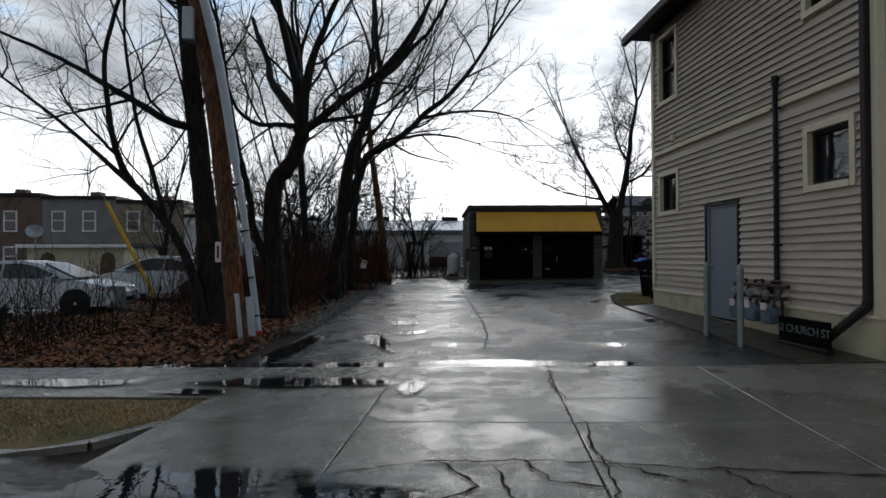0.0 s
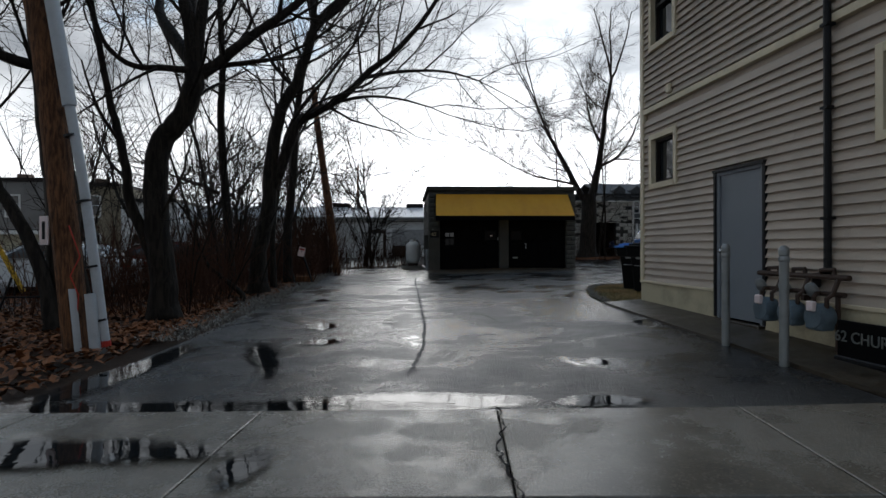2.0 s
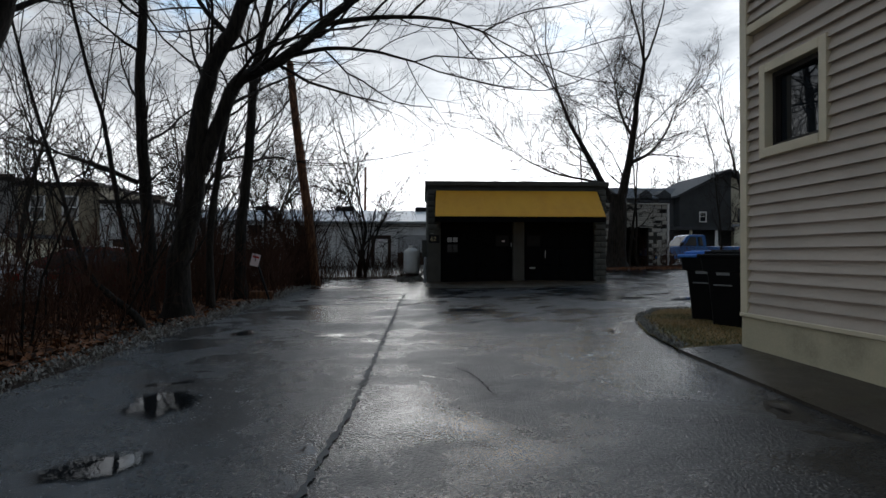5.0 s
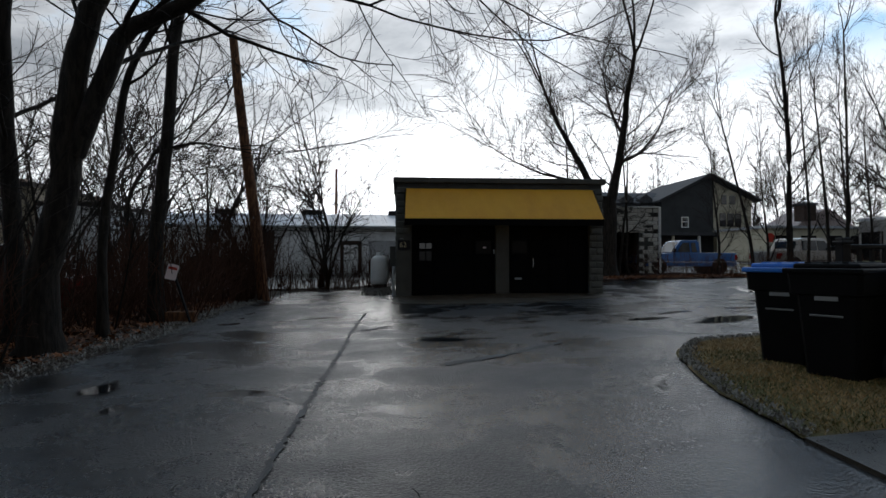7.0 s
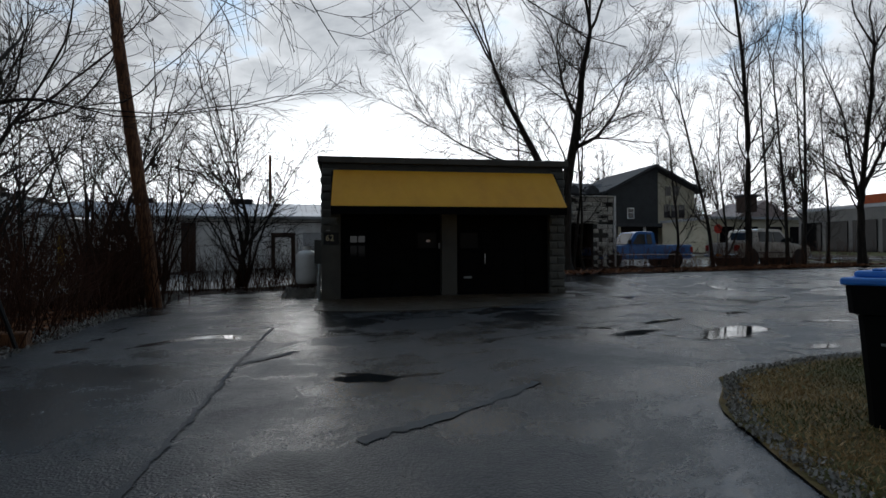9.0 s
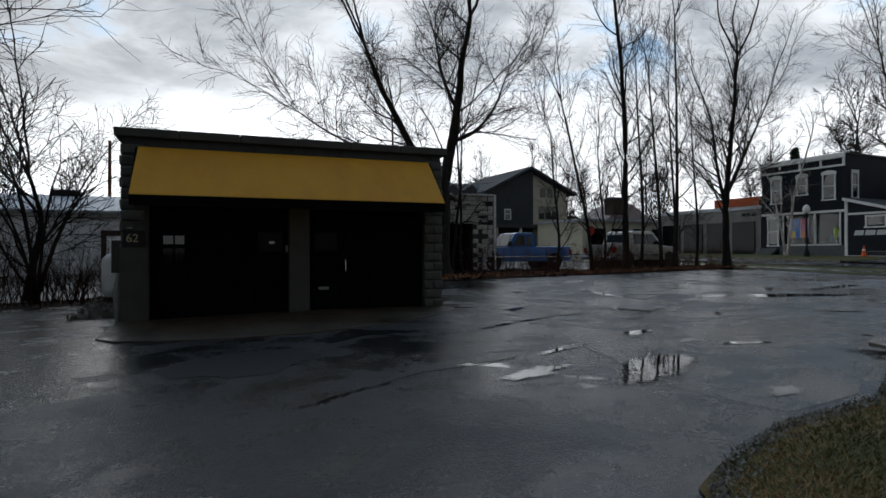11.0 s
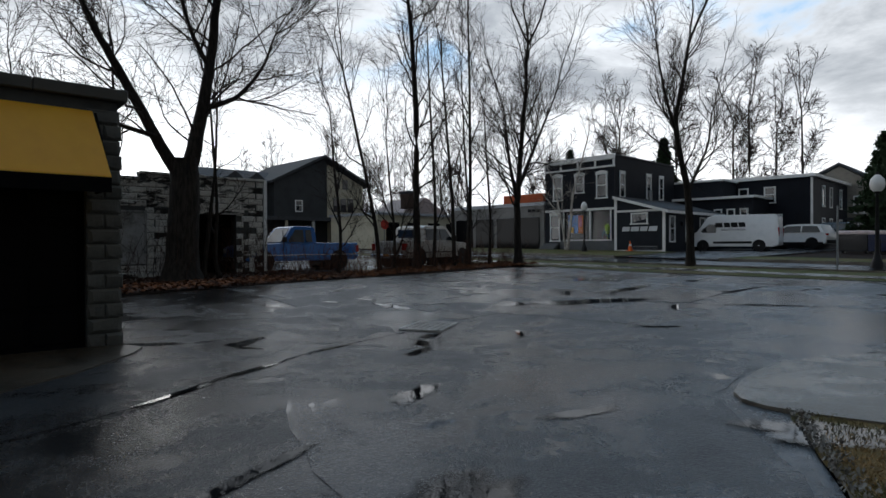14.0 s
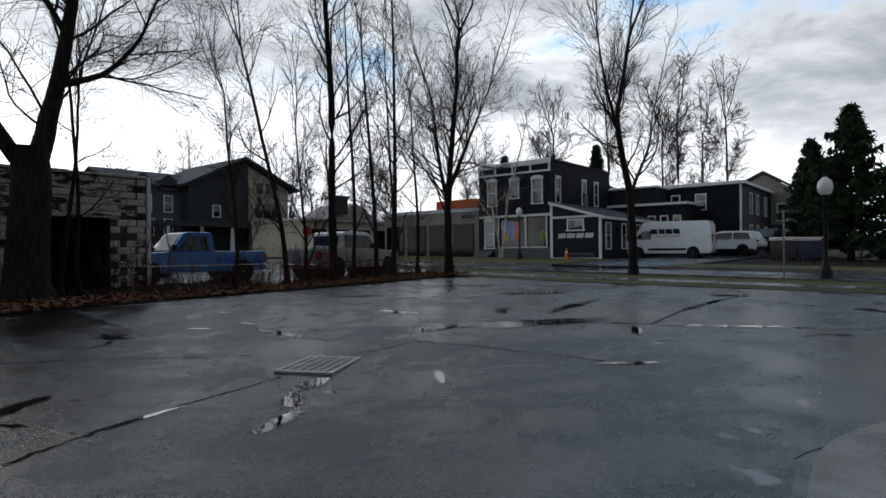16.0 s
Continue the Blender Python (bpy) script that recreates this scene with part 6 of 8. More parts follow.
def van(m):
    car = thing("delivery_van", m, "white high-roof delivery van with dark lettering bars", "van")
    half = 1.0
    body = [(-2.95, 0.42), (-2.97, 1.2), (-2.9, 2.35), (-2.7, 2.55), (1.2, 2.58), (1.65, 2.45), (2.35, 1.42), (2.85, 1.15), (2.98, 0.8), (2.98, 0.38), (2.7, 0.28), (-2.7, 0.28)]
    part("body", outline_body(bmesh.new(), body, half, 0.12), WHITEC, car, smooth=True)
    for sgn in (-1, 1):
        bm = bmesh.new()
        bm.faces.new([bm.verts.new((x, sgn * (half + 0.006 - 0.12 * ((z - 0.28) / 2.3) ** 1.5), z)) for x, z in ((1.05, 1.3), (1.05, 1.9), (1.55, 1.92), (2.1, 1.42), (1.95, 1.3))])
        r = bmesh.ops.extrude_face_region(bm, geom=bm.faces[:])
        for v in r["geom"]:
            if isinstance(v, bmesh.types.BMVert):
                v.co.y -= sgn * 0.05
        part("side_window", bm, CARGLASS, car)
        part("sill_trim", B(-1.3, 1.25, sgn * half - 0.02, sgn * half + 0.012, 0.50, 0.66), BLACKM, car, "black side moulding")
        part("tail_lamp", B(-2.99, -2.9, sgn * 0.86 - 0.06, sgn * 0.86 + 0.08, 1.0, 1.6, 0.01), LAMPR, car)
        part("headlamp", B(2.6, 2.94, sgn * 0.75 - 0.12, sgn * 0.75 + 0.14, 0.86, 1.12, 0.02), LAMPW, car)
        part("mirror", B(1.75, 1.9, sgn * (half + 0.0), sgn * (half + 0.22), 1.35, 1.65, 0.03), BLACKM, car)
        for i, (w, s) in enumerate(((0.43, 0.0), (0.44, 0.0), (0.40, 0.0), (0.46, 0.0))):
            x = 0.85 - i * 0.50
            bm = bmesh.new()
            prism(bm, [(x, 2.02), (x - w, 2.02), (x - w - 0.06 * -1, 1.68), (x + 0.06, 1.68)] if sgn < 0 else [(-x, 2.02), (-x + w, 2.02), (-x + w - 0.06, 1.68), (-x - 0.06, 1.68)], sgn * (half - 0.085), sgn * (half - 0.045))
            part("logo_bar", bm, BLACKM, car, "plain black logo bar")
        lettering("SARATOGA SPRINGS", 0.17, pose(-0.1, sgn * (half - 0.040), 1.50, 90, 0, 180 if sgn > 0 else 0), BLACKM, "lettering", car)
    bm = bmesh.new()
    vs = [bm.verts.new(c) for c in ((1.70, -0.78, 2.40), (1.70, 0.78, 2.40), (2.36, 0.86, 1.46), (2.36, -0.86, 1.46))]
    bm.faces.new(vs)
    r = bmesh.ops.extrude_face_region(bm, geom=bm.faces[:])
    for v in r["geom"]:
        if isinstance(v, bmesh.types.BMVert):
            v.co.x += 0.03
            v.co.z += 0.02
    part("windscreen", bm, CARGLASS, car)
    part("bumper", B(2.75, 3.03, -0.97, 0.97, 0.30, 0.58, 0.04), BLACKM, car)
    wheels(car, (-1.75, 1.95), 0.36, half)
    return car


van(at(51.6, 33.7, 97, -0.0))


def suv(m, mat, label):
    car = thing("car", m, label, "car")
    half = 0.97
    part("body", outline_body(bmesh.new(), [(-2.4, 0.4), (-2.45, 0.9), (-2.35, 1.12), (1.1, 1.12), (2.2, 1.02), (2.45, 0.8), (2.45, 0.42), (2.2, 0.3), (-2.2, 0.3)], half, 0.08), mat, car, smooth=True)
    cab = part("cabin", outline_body(bmesh.new(), [(-2.3, 1.1), (-1.95, 1.68), (-1.6, 1.76), (0.1, 1.77), (0.45, 1.70), (1.25, 1.1)], half - 0.06, 0.2), mat, car, smooth=True)
    for sgn in (-1, 1):
        for win in ([(-2.0, 1.16), (-1.75, 1.6), (-0.75, 1.64), (-0.75, 1.16)], [(-0.65, 1.16), (-0.65, 1.64), (0.35, 1.62), (0.95, 1.16)]):
            bm = bmesh.new()
            bm.faces.new([bm.verts.new((x, sgn * (half - 0.04 - 0.18 * ((z - 1.1) / 0.66) ** 1.4), z)) for x, z in win])
            r = bmesh.ops.extrude_face_region(bm, geom=bm.faces[:])
            for v in r["geom"]:
                if isinstance(v, bmesh.types.BMVert):
                    v.co.y -= sgn * 0.03
            part("side_window", bm, CARGLASS, cab)
        part("tail_lamp", B(-2.46, -2.3, sgn * 0.75 - 0.1, sgn * 0.75 + 0.15, 0.92, 1.06, 0.01), LAMPR, car)
        part("lower_trim", B(-2.2, 2.2, sgn * half - 0.03, sgn * half + 0.006, 0.3, 0.45), BLACKM, car)
    part("rear_bumper", B(-2.5, -2.35, -0.9, 0.9, 0.35, 0.6, 0.02), BLACKM, car)
    wheels(car, (-1.45, 1.5), 0.37, half)
    return car


suv(at(56.2, 30.9, 80, 0.1), WHITEC, "white sport utility car parked beside the shop")
suv(at(60.0, 29.6, 70, 0.25), BLACKC, "black car parked at the back of the shop driveway")

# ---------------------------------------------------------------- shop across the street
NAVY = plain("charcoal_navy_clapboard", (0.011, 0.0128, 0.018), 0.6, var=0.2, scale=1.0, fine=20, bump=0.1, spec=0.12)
# lit copy of the navy clapboard: brighter light put into its colour
NAVYLIT = plain("charcoal_navy_clapboard_lit", (0.019, 0.0215, 0.027), 0.6, var=0.2, scale=1.0, fine=20, bump=0.1, spec=0.12)
GREYBASE = plain("grey_shop_base", (0.11, 0.115, 0.12), 0.6, var=0.2, bump=0.1)
SLATE = plain("dark_grey_roofing", (0.05, 0.052, 0.056), 0.8, var=0.3, bump=0.2)
SILVERP = plain("silver_logo_paint", (0.55, 0.56, 0.57), 0.4, var=0.1, bump=0)
HIVIS = plain("yellow_green_fabric", (0.35, 0.62, 0.03), 0.7, var=0.2, bump=0)
TEAL = plain("teal_frame_paint", (0.03, 0.35, 0.33), 0.4, var=0.2, bump=0)


def framed(parent, y0, y1, z0, z1, x, arch=False, rail=True, name="window"):
    """A window in a wall that faces -x at x."""
    w = part(name, B(x - 0.02, x + 0.06, y0, y1, z0, z1), GLASS, parent, "dark sash window with white trim")
    t = 0.10
    bm = bmesh.new()
    box(bm, x - 0.07, x + 0.02, y0 - t, y0, z0 - t, z1)
    box(bm, x - 0.07, x + 0.02, y1, y1 + t, z0 - t, z1)
    box(bm, x - 0.10, x + 0.02, y0 - t - 0.06, y1 + t + 0.06, z0 - 2 * t, z0 - t)
    part("casing", bm, WHITEP, w)
    bm = bmesh.new()
    if arch:
        ym, hw = (y0 + y1) / 2, (y1 - y0) / 2 + t + 0.04
        prism(bm, [(ym - hw, z1), (ym + hw, z1), (ym + hw, z1 + 0.18), (ym + hw * 0.5, z1 + 0.27), (ym, z1 + 0.30), (ym - hw * 0.5, z1 + 0.27), (ym - hw, z1 + 0.18)], x - 0.10, x + 0.02, "x")
    else:
        box(bm, x - 0.08, x + 0.02, y0 - t, y1 + t, z1, z1 + t)
    part("hood", bm, WHITEP, w)
    if rail:
        part("meeting_rail", B(x - 0.05, x - 0.015, y0, y1, (z0 + z1) / 2 - 0.03, (z0 + z1) / 2 + 0.03), WHITEP, w)
    return w


def side_window(parent, x0, x1, z0, z1, y, arch=False, name="window"):
    """A window in a wall that faces -y at y."""
    w = part(name, B(x0, x1, y - 0.02, y + 0.06, z0, z1), GLASS, parent, "dark sash window with white trim")
    t = 0.10
    bm = bmesh.new()
    box(bm, x0 - t, x0, y - 0.07, y + 0.02, z0 - t, z1)
    box(bm, x1, x1 + t, y - 0.07, y + 0.02, z0 - t, z1)
    box(bm, x0 - t, x1 + t, y - 0.09, y + 0.02, z0 - 2 * t, z0 - t)
    box(bm, x0 - t, x1 + t, y - 0.09, y + 0.02, z1, z1 + (0.25 if arch else t))
    part("casing", bm, WHITEP, w)
    part("meeting_rail", B(x0, x1, y - 0.05, y - 0.015, (z0 + z1) / 2 - 0.03, (z0 + z1) / 2 + 0.03), WHITEP, w)
    return w


shop = thing("corner_shop", pose(0, 0, 0), "two-storey charcoal clapboard bicycle shop with white trim", "shop")
XF = 45.9
HOLE = [(40.5, 44.6, 2.05, 4.2)]
bm = wall_with_holes(bmesh.new(), 40.2, 46.45, 0.9, 8.3, XF, XF + 0.3, HOLE, "y")
part("front_wall", bm, NAVY, shop, "charcoal clapboard front")
part("side_wall", B(XF + 0.3, 56.0, 40.2, 40.5, 0.9, 8.3), NAVY, shop)
part("side_wall", B(XF + 0.3, 56.0, 46.15, 46.45, 0.9, 8.3), NAVY, shop)
part("back_wall", B(55.7, 56.0, 40.5, 46.15, 0.9, 8.3), NAVY, shop)
part("roof", B(XF + 0.1, 56.1, 40.1, 46.55, 8.3, 8.42), SLATE, shop)
# near-black floor and back sheet carry the shade inside the shop as colour
part("upper_floor", B(XF + 0.3, 55.7, 40.5, 46.15, 4.4, 4.7), UNLITDARK, shop)
part("shop_back", B(XF + 2.5, XF + 2.6, 40.5, 46.15, 1.0, 4.4), UNLITDARK, shop, "dark sheet standing for the shaded shop interior")
part("shop_floor", B(XF + 0.3, XF + 2.5, 40.5, 46.15, 1.5, 1.9), GREYBASE, shop)
corn = part("cornice", B(XF - 0.16, XF, 40.1, 46.5, 8.05, 8.42, 0.02), WHITEP, shop, "white panelled cornice")
part("cornice_sill", B(XF - 0.12, XF, 40.1, 46.5, 7.48, 7.62, 0.02), WHITEP, corn)
for i in range(5):
    y = 40.14 + i * 1.56
    part("bracket", B(XF - 0.12, XF, y, y + 0.12, 7.62, 8.05), WHITEP, corn)
part("belt", B(XF - 0.08, XF, 40.15, 46.45, 4.28, 4.46, 0.01), WHITEP, shop)
part("base", B(XF - 0.03, XF, 40.2, 45.0, 0.8, 1.98), GREYBASE, shop, "grey painted shop base")
for y0, y1, z0, z1 in ((44.85, 45.55, 5.35, 7.05), (42.85, 43.5, 5.85, 7.0), (40.85, 41.6, 5.35, 6.98)):
    framed(shop, y0, y1, z0, z1, XF, True)
framed(shop, 45.1, 45.85, 2.1, 4.0, XF, True, name="shop_door")
bm = bmesh.new()
for y in (40.42, 42.2, 44.6):
    box(bm, XF - 0.05, XF + 0.1, y, y + 0.1, 1.98, 4.28)
box(bm, XF - 0.05, XF + 0.1, 40.4, 44.7, 1.95, 2.06)
part("shopfront_frame", bm, WHITEP, shop)
pane = part("shop_pane", B(XF + 0.12, XF + 0.13, 40.5, 44.6, 2.05, 4.2), bpy.data.materials.new("clear_shop_glass"), shop, "large clear shop window")
pm = pane.data.materials[0]
pm.use_nodes = True
kk = Nodes(pm.node_tree)
g1, g2, g3 = kk.n("ShaderNodeBsdfTransparent"), kk.n("ShaderNodeBsdfGlossy", Roughness=0.02), kk.n("ShaderNodeMixShader")
fr = kk.n("ShaderNodeFresnel", IOR=1.33)
kk.l(fr.outputs[0], g3.inputs[0])
kk.l(g1.outputs[0], g3.inputs[1])
kk.l(g2.outputs[0], g3.inputs[2])
kk.l(g3.outputs[0], kk.n("ShaderNodeOutputMaterial").inputs[0])
pane.visible_shadow = False
poster = thing("window_poster", pose(XF + 0.2, 43.6, 2.55, 0, 0, 0), "bright blue, orange and yellow poster in the shop window", "poster")
part("sheet", B(0, 0.01, -0.75, 0.75, 0, 1.45), plain("blue_poster", (0.05, 0.22, 0.62), 0.5, var=0.4, scale=2.5, bump=0, tint=(0.02, 0.06, 0.3)), poster)
part("orange_patch", B(-0.006, -0.001, -0.72, -0.15, 0.0, 1.4), plain("orange_poster", (0.75, 0.22, 0.06), 0.5, var=0.3, bump=0), poster)
part("yellow_patch", B(-0.006, -0.001, 0.25, 0.74, 0.02, 0.5), plain("yellow_poster", (0.75, 0.5, 0.05), 0.5, var=0.2, bump=0), poster)
part("pink_patch", B(-0.012, -0.007, -0.5, -0.2, 0.5, 1.3), plain("pink_poster", (0.7, 0.25, 0.4), 0.5, var=0.2, bump=0), poster)
bust = lathe(bmesh.new(), [(0.02, 0.0), (0.16, 0.02), (0.16, 0.03), (0.02, 0.05), (0.02, 0.6), (0.14, 0.62), (0.17, 0.8), (0.2, 1.1), (0.19, 1.25), (0.07, 1.32), (0.06, 1.38)], 14)
form = tagged(new("shirt_stand", mesh_of("shirt_stand", bust, HIVIS)), "yellow-green shirt on a display stand", "display stand")
form.matrix_basis = pose(XF + 1.1, 41.4, 1.9)
bike = thing("display_bicycle", pose(XF + 0.8, 41.2, 1.9, 0, 0, 90), "teal bicycle on show in the window", "bicycle")
for x in (-0.5, 0.5):
    bm = bmesh.new()
    pts = [(x + 0.33 * math.cos(a), 0, 0.34 + 0.33 * math.sin(a)) for a in np.linspace(0, 2 * math.pi, 21)]
    part("wheel", tube(bm, pts, 0.02, 5, False), RUBBER, bike)
part("bike_frame", T([(-0.5, 0, 0.34), (-0.05, 0, 0.32), (0.35, 0, 0.75), (-0.2, 0, 0.78), (-0.05, 0, 0.32)], 0.022, 6), TEAL, bike)
part("fork", T([(0.5, 0, 0.34), (0.36, 0, 0.85)], 0.018, 6), TEAL, bike)
part("bars", T([(0.36, -0.2, 0.95), (0.36, 0.2, 0.95)], 0.015, 6), BLACKM, bike)
for x0, x1, z0, z1 in ((46.75, 47.35, 5.4, 7.0), (51.0, 51.6, 5.5, 7.1), (53.2, 53.8, 5.5, 7.1)):
    side_window(shop, x0, x1, z0, z1, 40.2, True)
# lean-to with a sloping roof
lean = thing("shop_lean_to", pose(0, 0, 0), "single-storey navy clapboard wing in a lighter, lit tone with white corner trim", "shop wing")
bm = bmesh.new()
prism(bm, [(36.3, 0.9), (40.18, 0.9), (40.18, 5.05), (36.3, 3.95)], XF + 0.02, 56.0, "x")
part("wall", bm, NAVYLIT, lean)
bm = bmesh.new()
prism(bm, [(35.95, 3.85), (40.18, 5.05), (40.18, 5.25), (35.95, 4.05)], XF - 0.3, 56.0, "x")
part("roof", bm, WHITEP, lean, "pale sloping roof edge")
bm = bmesh.new()
prism(bm, [(35.95, 4.055), (40.18, 5.255), (40.18, 5.28), (35.95, 4.08)], XF - 0.3, 56.0, "x")
part("roofing", bm, SLATE, lean)
bm = bmesh.new()
box(bm, XF - 0.05, XF + 0.02, 36.28, 36.48, 0.9, 4.0)
box(bm, XF - 0.05, XF + 0.02, 39.98, 40.18, 0.9, 5.05)
box(bm, XF - 0.05, XF + 0.02, 36.48, 39.98, 0.9, 1.25)
box(bm, XF - 0.05, XF + 0.02, 36.48, 39.98, 4.02, 4.17)
part("trim", bm, WHITEP, lean)
framed(lean, 37.65, 38.75, 3.3, 3.85, XF, False, False)
for i, (a, w) in enumerate(((39.5, 0.58), (38.82, 0.62), (38.1, 0.55), (37.45, 0.62))):
    bm = bmesh.new()
    prism(bm, [(a, 2.95), (a - w, 2.95), (a - w + 0.08, 2.62), (a + 0.08, 2.62)], XF - 0.02, XF + 0.015, "x")
    part("logo_bar", bm, SILVERP, lean, "plain silver logo bar")
for x0, x1 in ((46.6, 47.3), (49.3, 50.0), (51.8, 52.6), (54, 54.7)):
    side_window(lean, x0, x1, 2.0, 3.6, 36.3)
part("chimney_pipe", T([(50.0, 39.4, 4.9), (50.0, 39.4, 5.9)], 0.16, 10), GALV, lean, smooth=True)
for x in (48.4, 53.2):
    part("wall_lamp", B(x - 0.08, x + 0.08, 36.1, 36.28, 3.0, 3.3, 0.02), BLACKM, lean)
# clapboard lines of the lean-to front
for i in range(22):
    z = 1.28 + i * 0.125
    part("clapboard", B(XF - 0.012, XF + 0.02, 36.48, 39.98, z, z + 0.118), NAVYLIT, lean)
annex = thing("rear_annex", pose(0, 0, 0), "dark charcoal two-storey rear building with a flat roof", "building")
part("wall", B(60.0, 72.0, 30.8, 37.5, 1.0, 7.0), NAVY, annex)
part("roof", B(59.7, 72.2, 30.5, 37.8, 7.0, 7.25), WHITEP, annex, "white flat roof edge")
part("corner_trim", B(59.95, 60.1, 30.75, 30.9, 1.0, 7.0), WHITEP, annex)
framed(annex, 33.5, 34.2, 5.2, 6.3, 60.0)
framed(annex, 35.6, 36.2, 5.2, 6.3, 60.0)
framed(annex, 33.0, 34.0, 2.8, 4.0, 60.0)
for x in (63, 65.5, 69):
    side_window(annex, x, x + 0.7, 4.9, 6.4, 30.8)
    side_window(annex, x, x + 0.7, 2.2, 3.7, 30.8)
link = thing("link_wing", pose(0, 0, 0), "low charcoal wing between the shop buildings with white trim", "building")
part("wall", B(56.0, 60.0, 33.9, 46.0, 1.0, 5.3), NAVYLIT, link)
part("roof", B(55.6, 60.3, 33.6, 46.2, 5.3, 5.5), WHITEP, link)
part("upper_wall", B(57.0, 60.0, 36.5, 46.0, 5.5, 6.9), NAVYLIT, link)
part("upper_roof", B(56.8, 60.0, 36.3, 46.0, 6.9, 7.05), WHITEP, link)
for y in (34.3, 35.3, 36.3):
    framed(link, y, y + 0.45, 2.6, 4.4, 56.0)

gable = thing("gabled_house", pose(0, 0, 0), "grey-beige gabled house behind the shop", "house")
TAN = plain("beige_house_siding", (0.24, 0.215, 0.18), 0.7, var=0.2, bump=0.1)
bm = bmesh.new()
prism(bm, [(28.8, 1.0), (34.2, 1.0), (34.2, 7.6), (31.5, 9.0), (28.8, 7.2)], 72.5, 82, "x")
part("wall", bm, TAN, gable)
bm = bmesh.new()
prism(bm, [(28.3, 7.0), (31.5, 9.1), (34.7, 7.5), (34.7, 7.75), (31.5, 9.35), (28.3, 7.25)], 72.2, 82.3, "x")
part("roof", bm, SLATE, gable)
framed(gable, 29.6, 30.3, 4.6, 6.0, 72.5)
framed(gable, 29.6, 30.3, 1.9, 3.6, 72.5, name="house_door")
part("porch_roof", B(71.0, 72.5, 28.8, 31.0, 3.8, 4.0), SLATE, gable)


def globe_lamp(x, y, h=3.42):
    lamp = thing("street_lamp", at(x, y), "black cast-iron street lamp with a white acorn globe", "street lamp", "globe street lamps")
    part("base", lathe(bmesh.new(), [(0.26, -0.1), (0.26, 0.08), (0.20, 0.12), (0.20, 0.3), (0.14, 0.42), (0.10, 0.6), (0.075, 0.7)], 12), BLACKM, lamp, smooth=True)
    part("column", lathe(bmesh.new(), [(0.07, 0.7), (0.05, h - 0.75), (0.07, h - 0.72), (0.05, h - 0.68), (0.11, h - 0.6)], 12), BLACKM, lamp, smooth=True)
    part("globe", lathe(bmesh.new(), [(0.12, h - 0.6), (0.2, h - 0.5), (0.235, h - 0.34), (0.2, h - 0.16), (0.1, h - 0.05), (0.05, h)], 18), TANKW, lamp, "milky white acorn globe", True)
    part("finial", lathe(bmesh.new(), [(0.07, h - 0.04), (0.05, h + 0.02), (0.02, h + 0.1)], 10), BLACKM, lamp, smooth=True)
    part("cross_arm", T([(0, -0.18, h - 0.9), (0, 0.18, h - 0.9)], 0.015, 6), BLACKM, lamp)


globe_lamp(32.0, 22.16)
globe_lamp(42.9, 40.9, 3.6)
sp = thing("sign_post", at(32.8, 23.5), "bare steel sign post on the verge", "post")
part("post", B(-0.03, 0.03, -0.03, 0.03, -0.1, 2.4), GALV, sp)
cone = thing("traffic_cone", at(44.9, 38.4, 0, 0.05), "orange traffic cone with a white band", "traffic cone")
part("cone_body", lathe(bmesh.new(), [(0.17, 0.03), (0.03, 0.72)], 14), ORANGE, cone, smooth=True)
part("cone_foot", B(-0.2, 0.2, -0.2, 0.2, 0, 0.04, 0.01), ORANGE, cone)
part("band", lathe(bmesh.new(), [(0.105, 0.38), (0.085, 0.5)], 14), WHITEP, cone)
rack = thing("bike_rack", at(45.1, 37.4, 90, 0.05), "low steel bicycle rack", "bike rack")
part("rack_rail", T([(-0.9, 0, 0.35), (0.9, 0, 0.35)], 0.02, 6), GALV, rack)
part("rack_rail", T([(-0.9, 0, 0.05), (0.9, 0, 0.05)], 0.02, 6), GALV, rack)
for i in range(13):
    part("rack_bar", T([(-0.9 + i * 0.15, 0, 0.05), (-0.9 + i * 0.15, 0, 0.35)], 0.01, 5), GALV, rack)
steps = thing("shop_steps", pose(0, 0, 0), "dark timber entrance steps", "steps")
for i in range(4):
    part("step", B(45.85 - 0.3 * (4 - i), 45.85, 45.0, 46.4, 0.9, 1.25 + i * 0.18), GREYBASE, steps)


def locker(x, y, mat):
    b = thing("refuse_container", at(x, y, 90), "dark steel refuse container with a pale lid", "container", "containers by the driveway")
    part("body", B(-0.8, 0.8, -0.5, 0.5, 0.1, 1.15, 0.03), mat, b)
    part("lid", B(-0.85, 0.85, -0.55, 0.52, 1.15, 1.4, 0.05), PALE, b, "pale ribbed lid")
    part("label", B(-0.3, 0.0, -0.51, -0.50, 0.75, 0.95), PALE, b)
    for x2 in (-0.6, 0.6):
        part("foot", B(x2 - 0.06, x2 + 0.06, -0.3, 0.3, -0.05, 0.1), BLACKM, b)


locker(51.5, 26.4, BLACKC)
locker(51.5, 24.9, paint("navy_container_paint", (0.012, 0.02, 0.06)))
TEALCAR = paint("teal_car_paint", (0.02, 0.10, 0.10))
sedan(at(58.5, 25.0, 95, 0.2), TEALCAR, "dark teal car parked across the street", 4.4)
fence = thing("park_fence", pose(44.5, 10.0, ground_z(44.5, 20)), "low black iron fence across the street", "fence")
for i in range(8):
    part("post", B(-0.03, 0.03, i * 2.0 - 0.03, i * 2.0 + 0.03, -0.1, 1.0), BLACKM, fence)
part("rail", B(-0.02, 0.02, 0, 14, 0.85, 0.9), BLACKM, fence)
part("rail", B(-0.02, 0.02, 0, 14, 0.2, 0.25), BLACKM, fence)

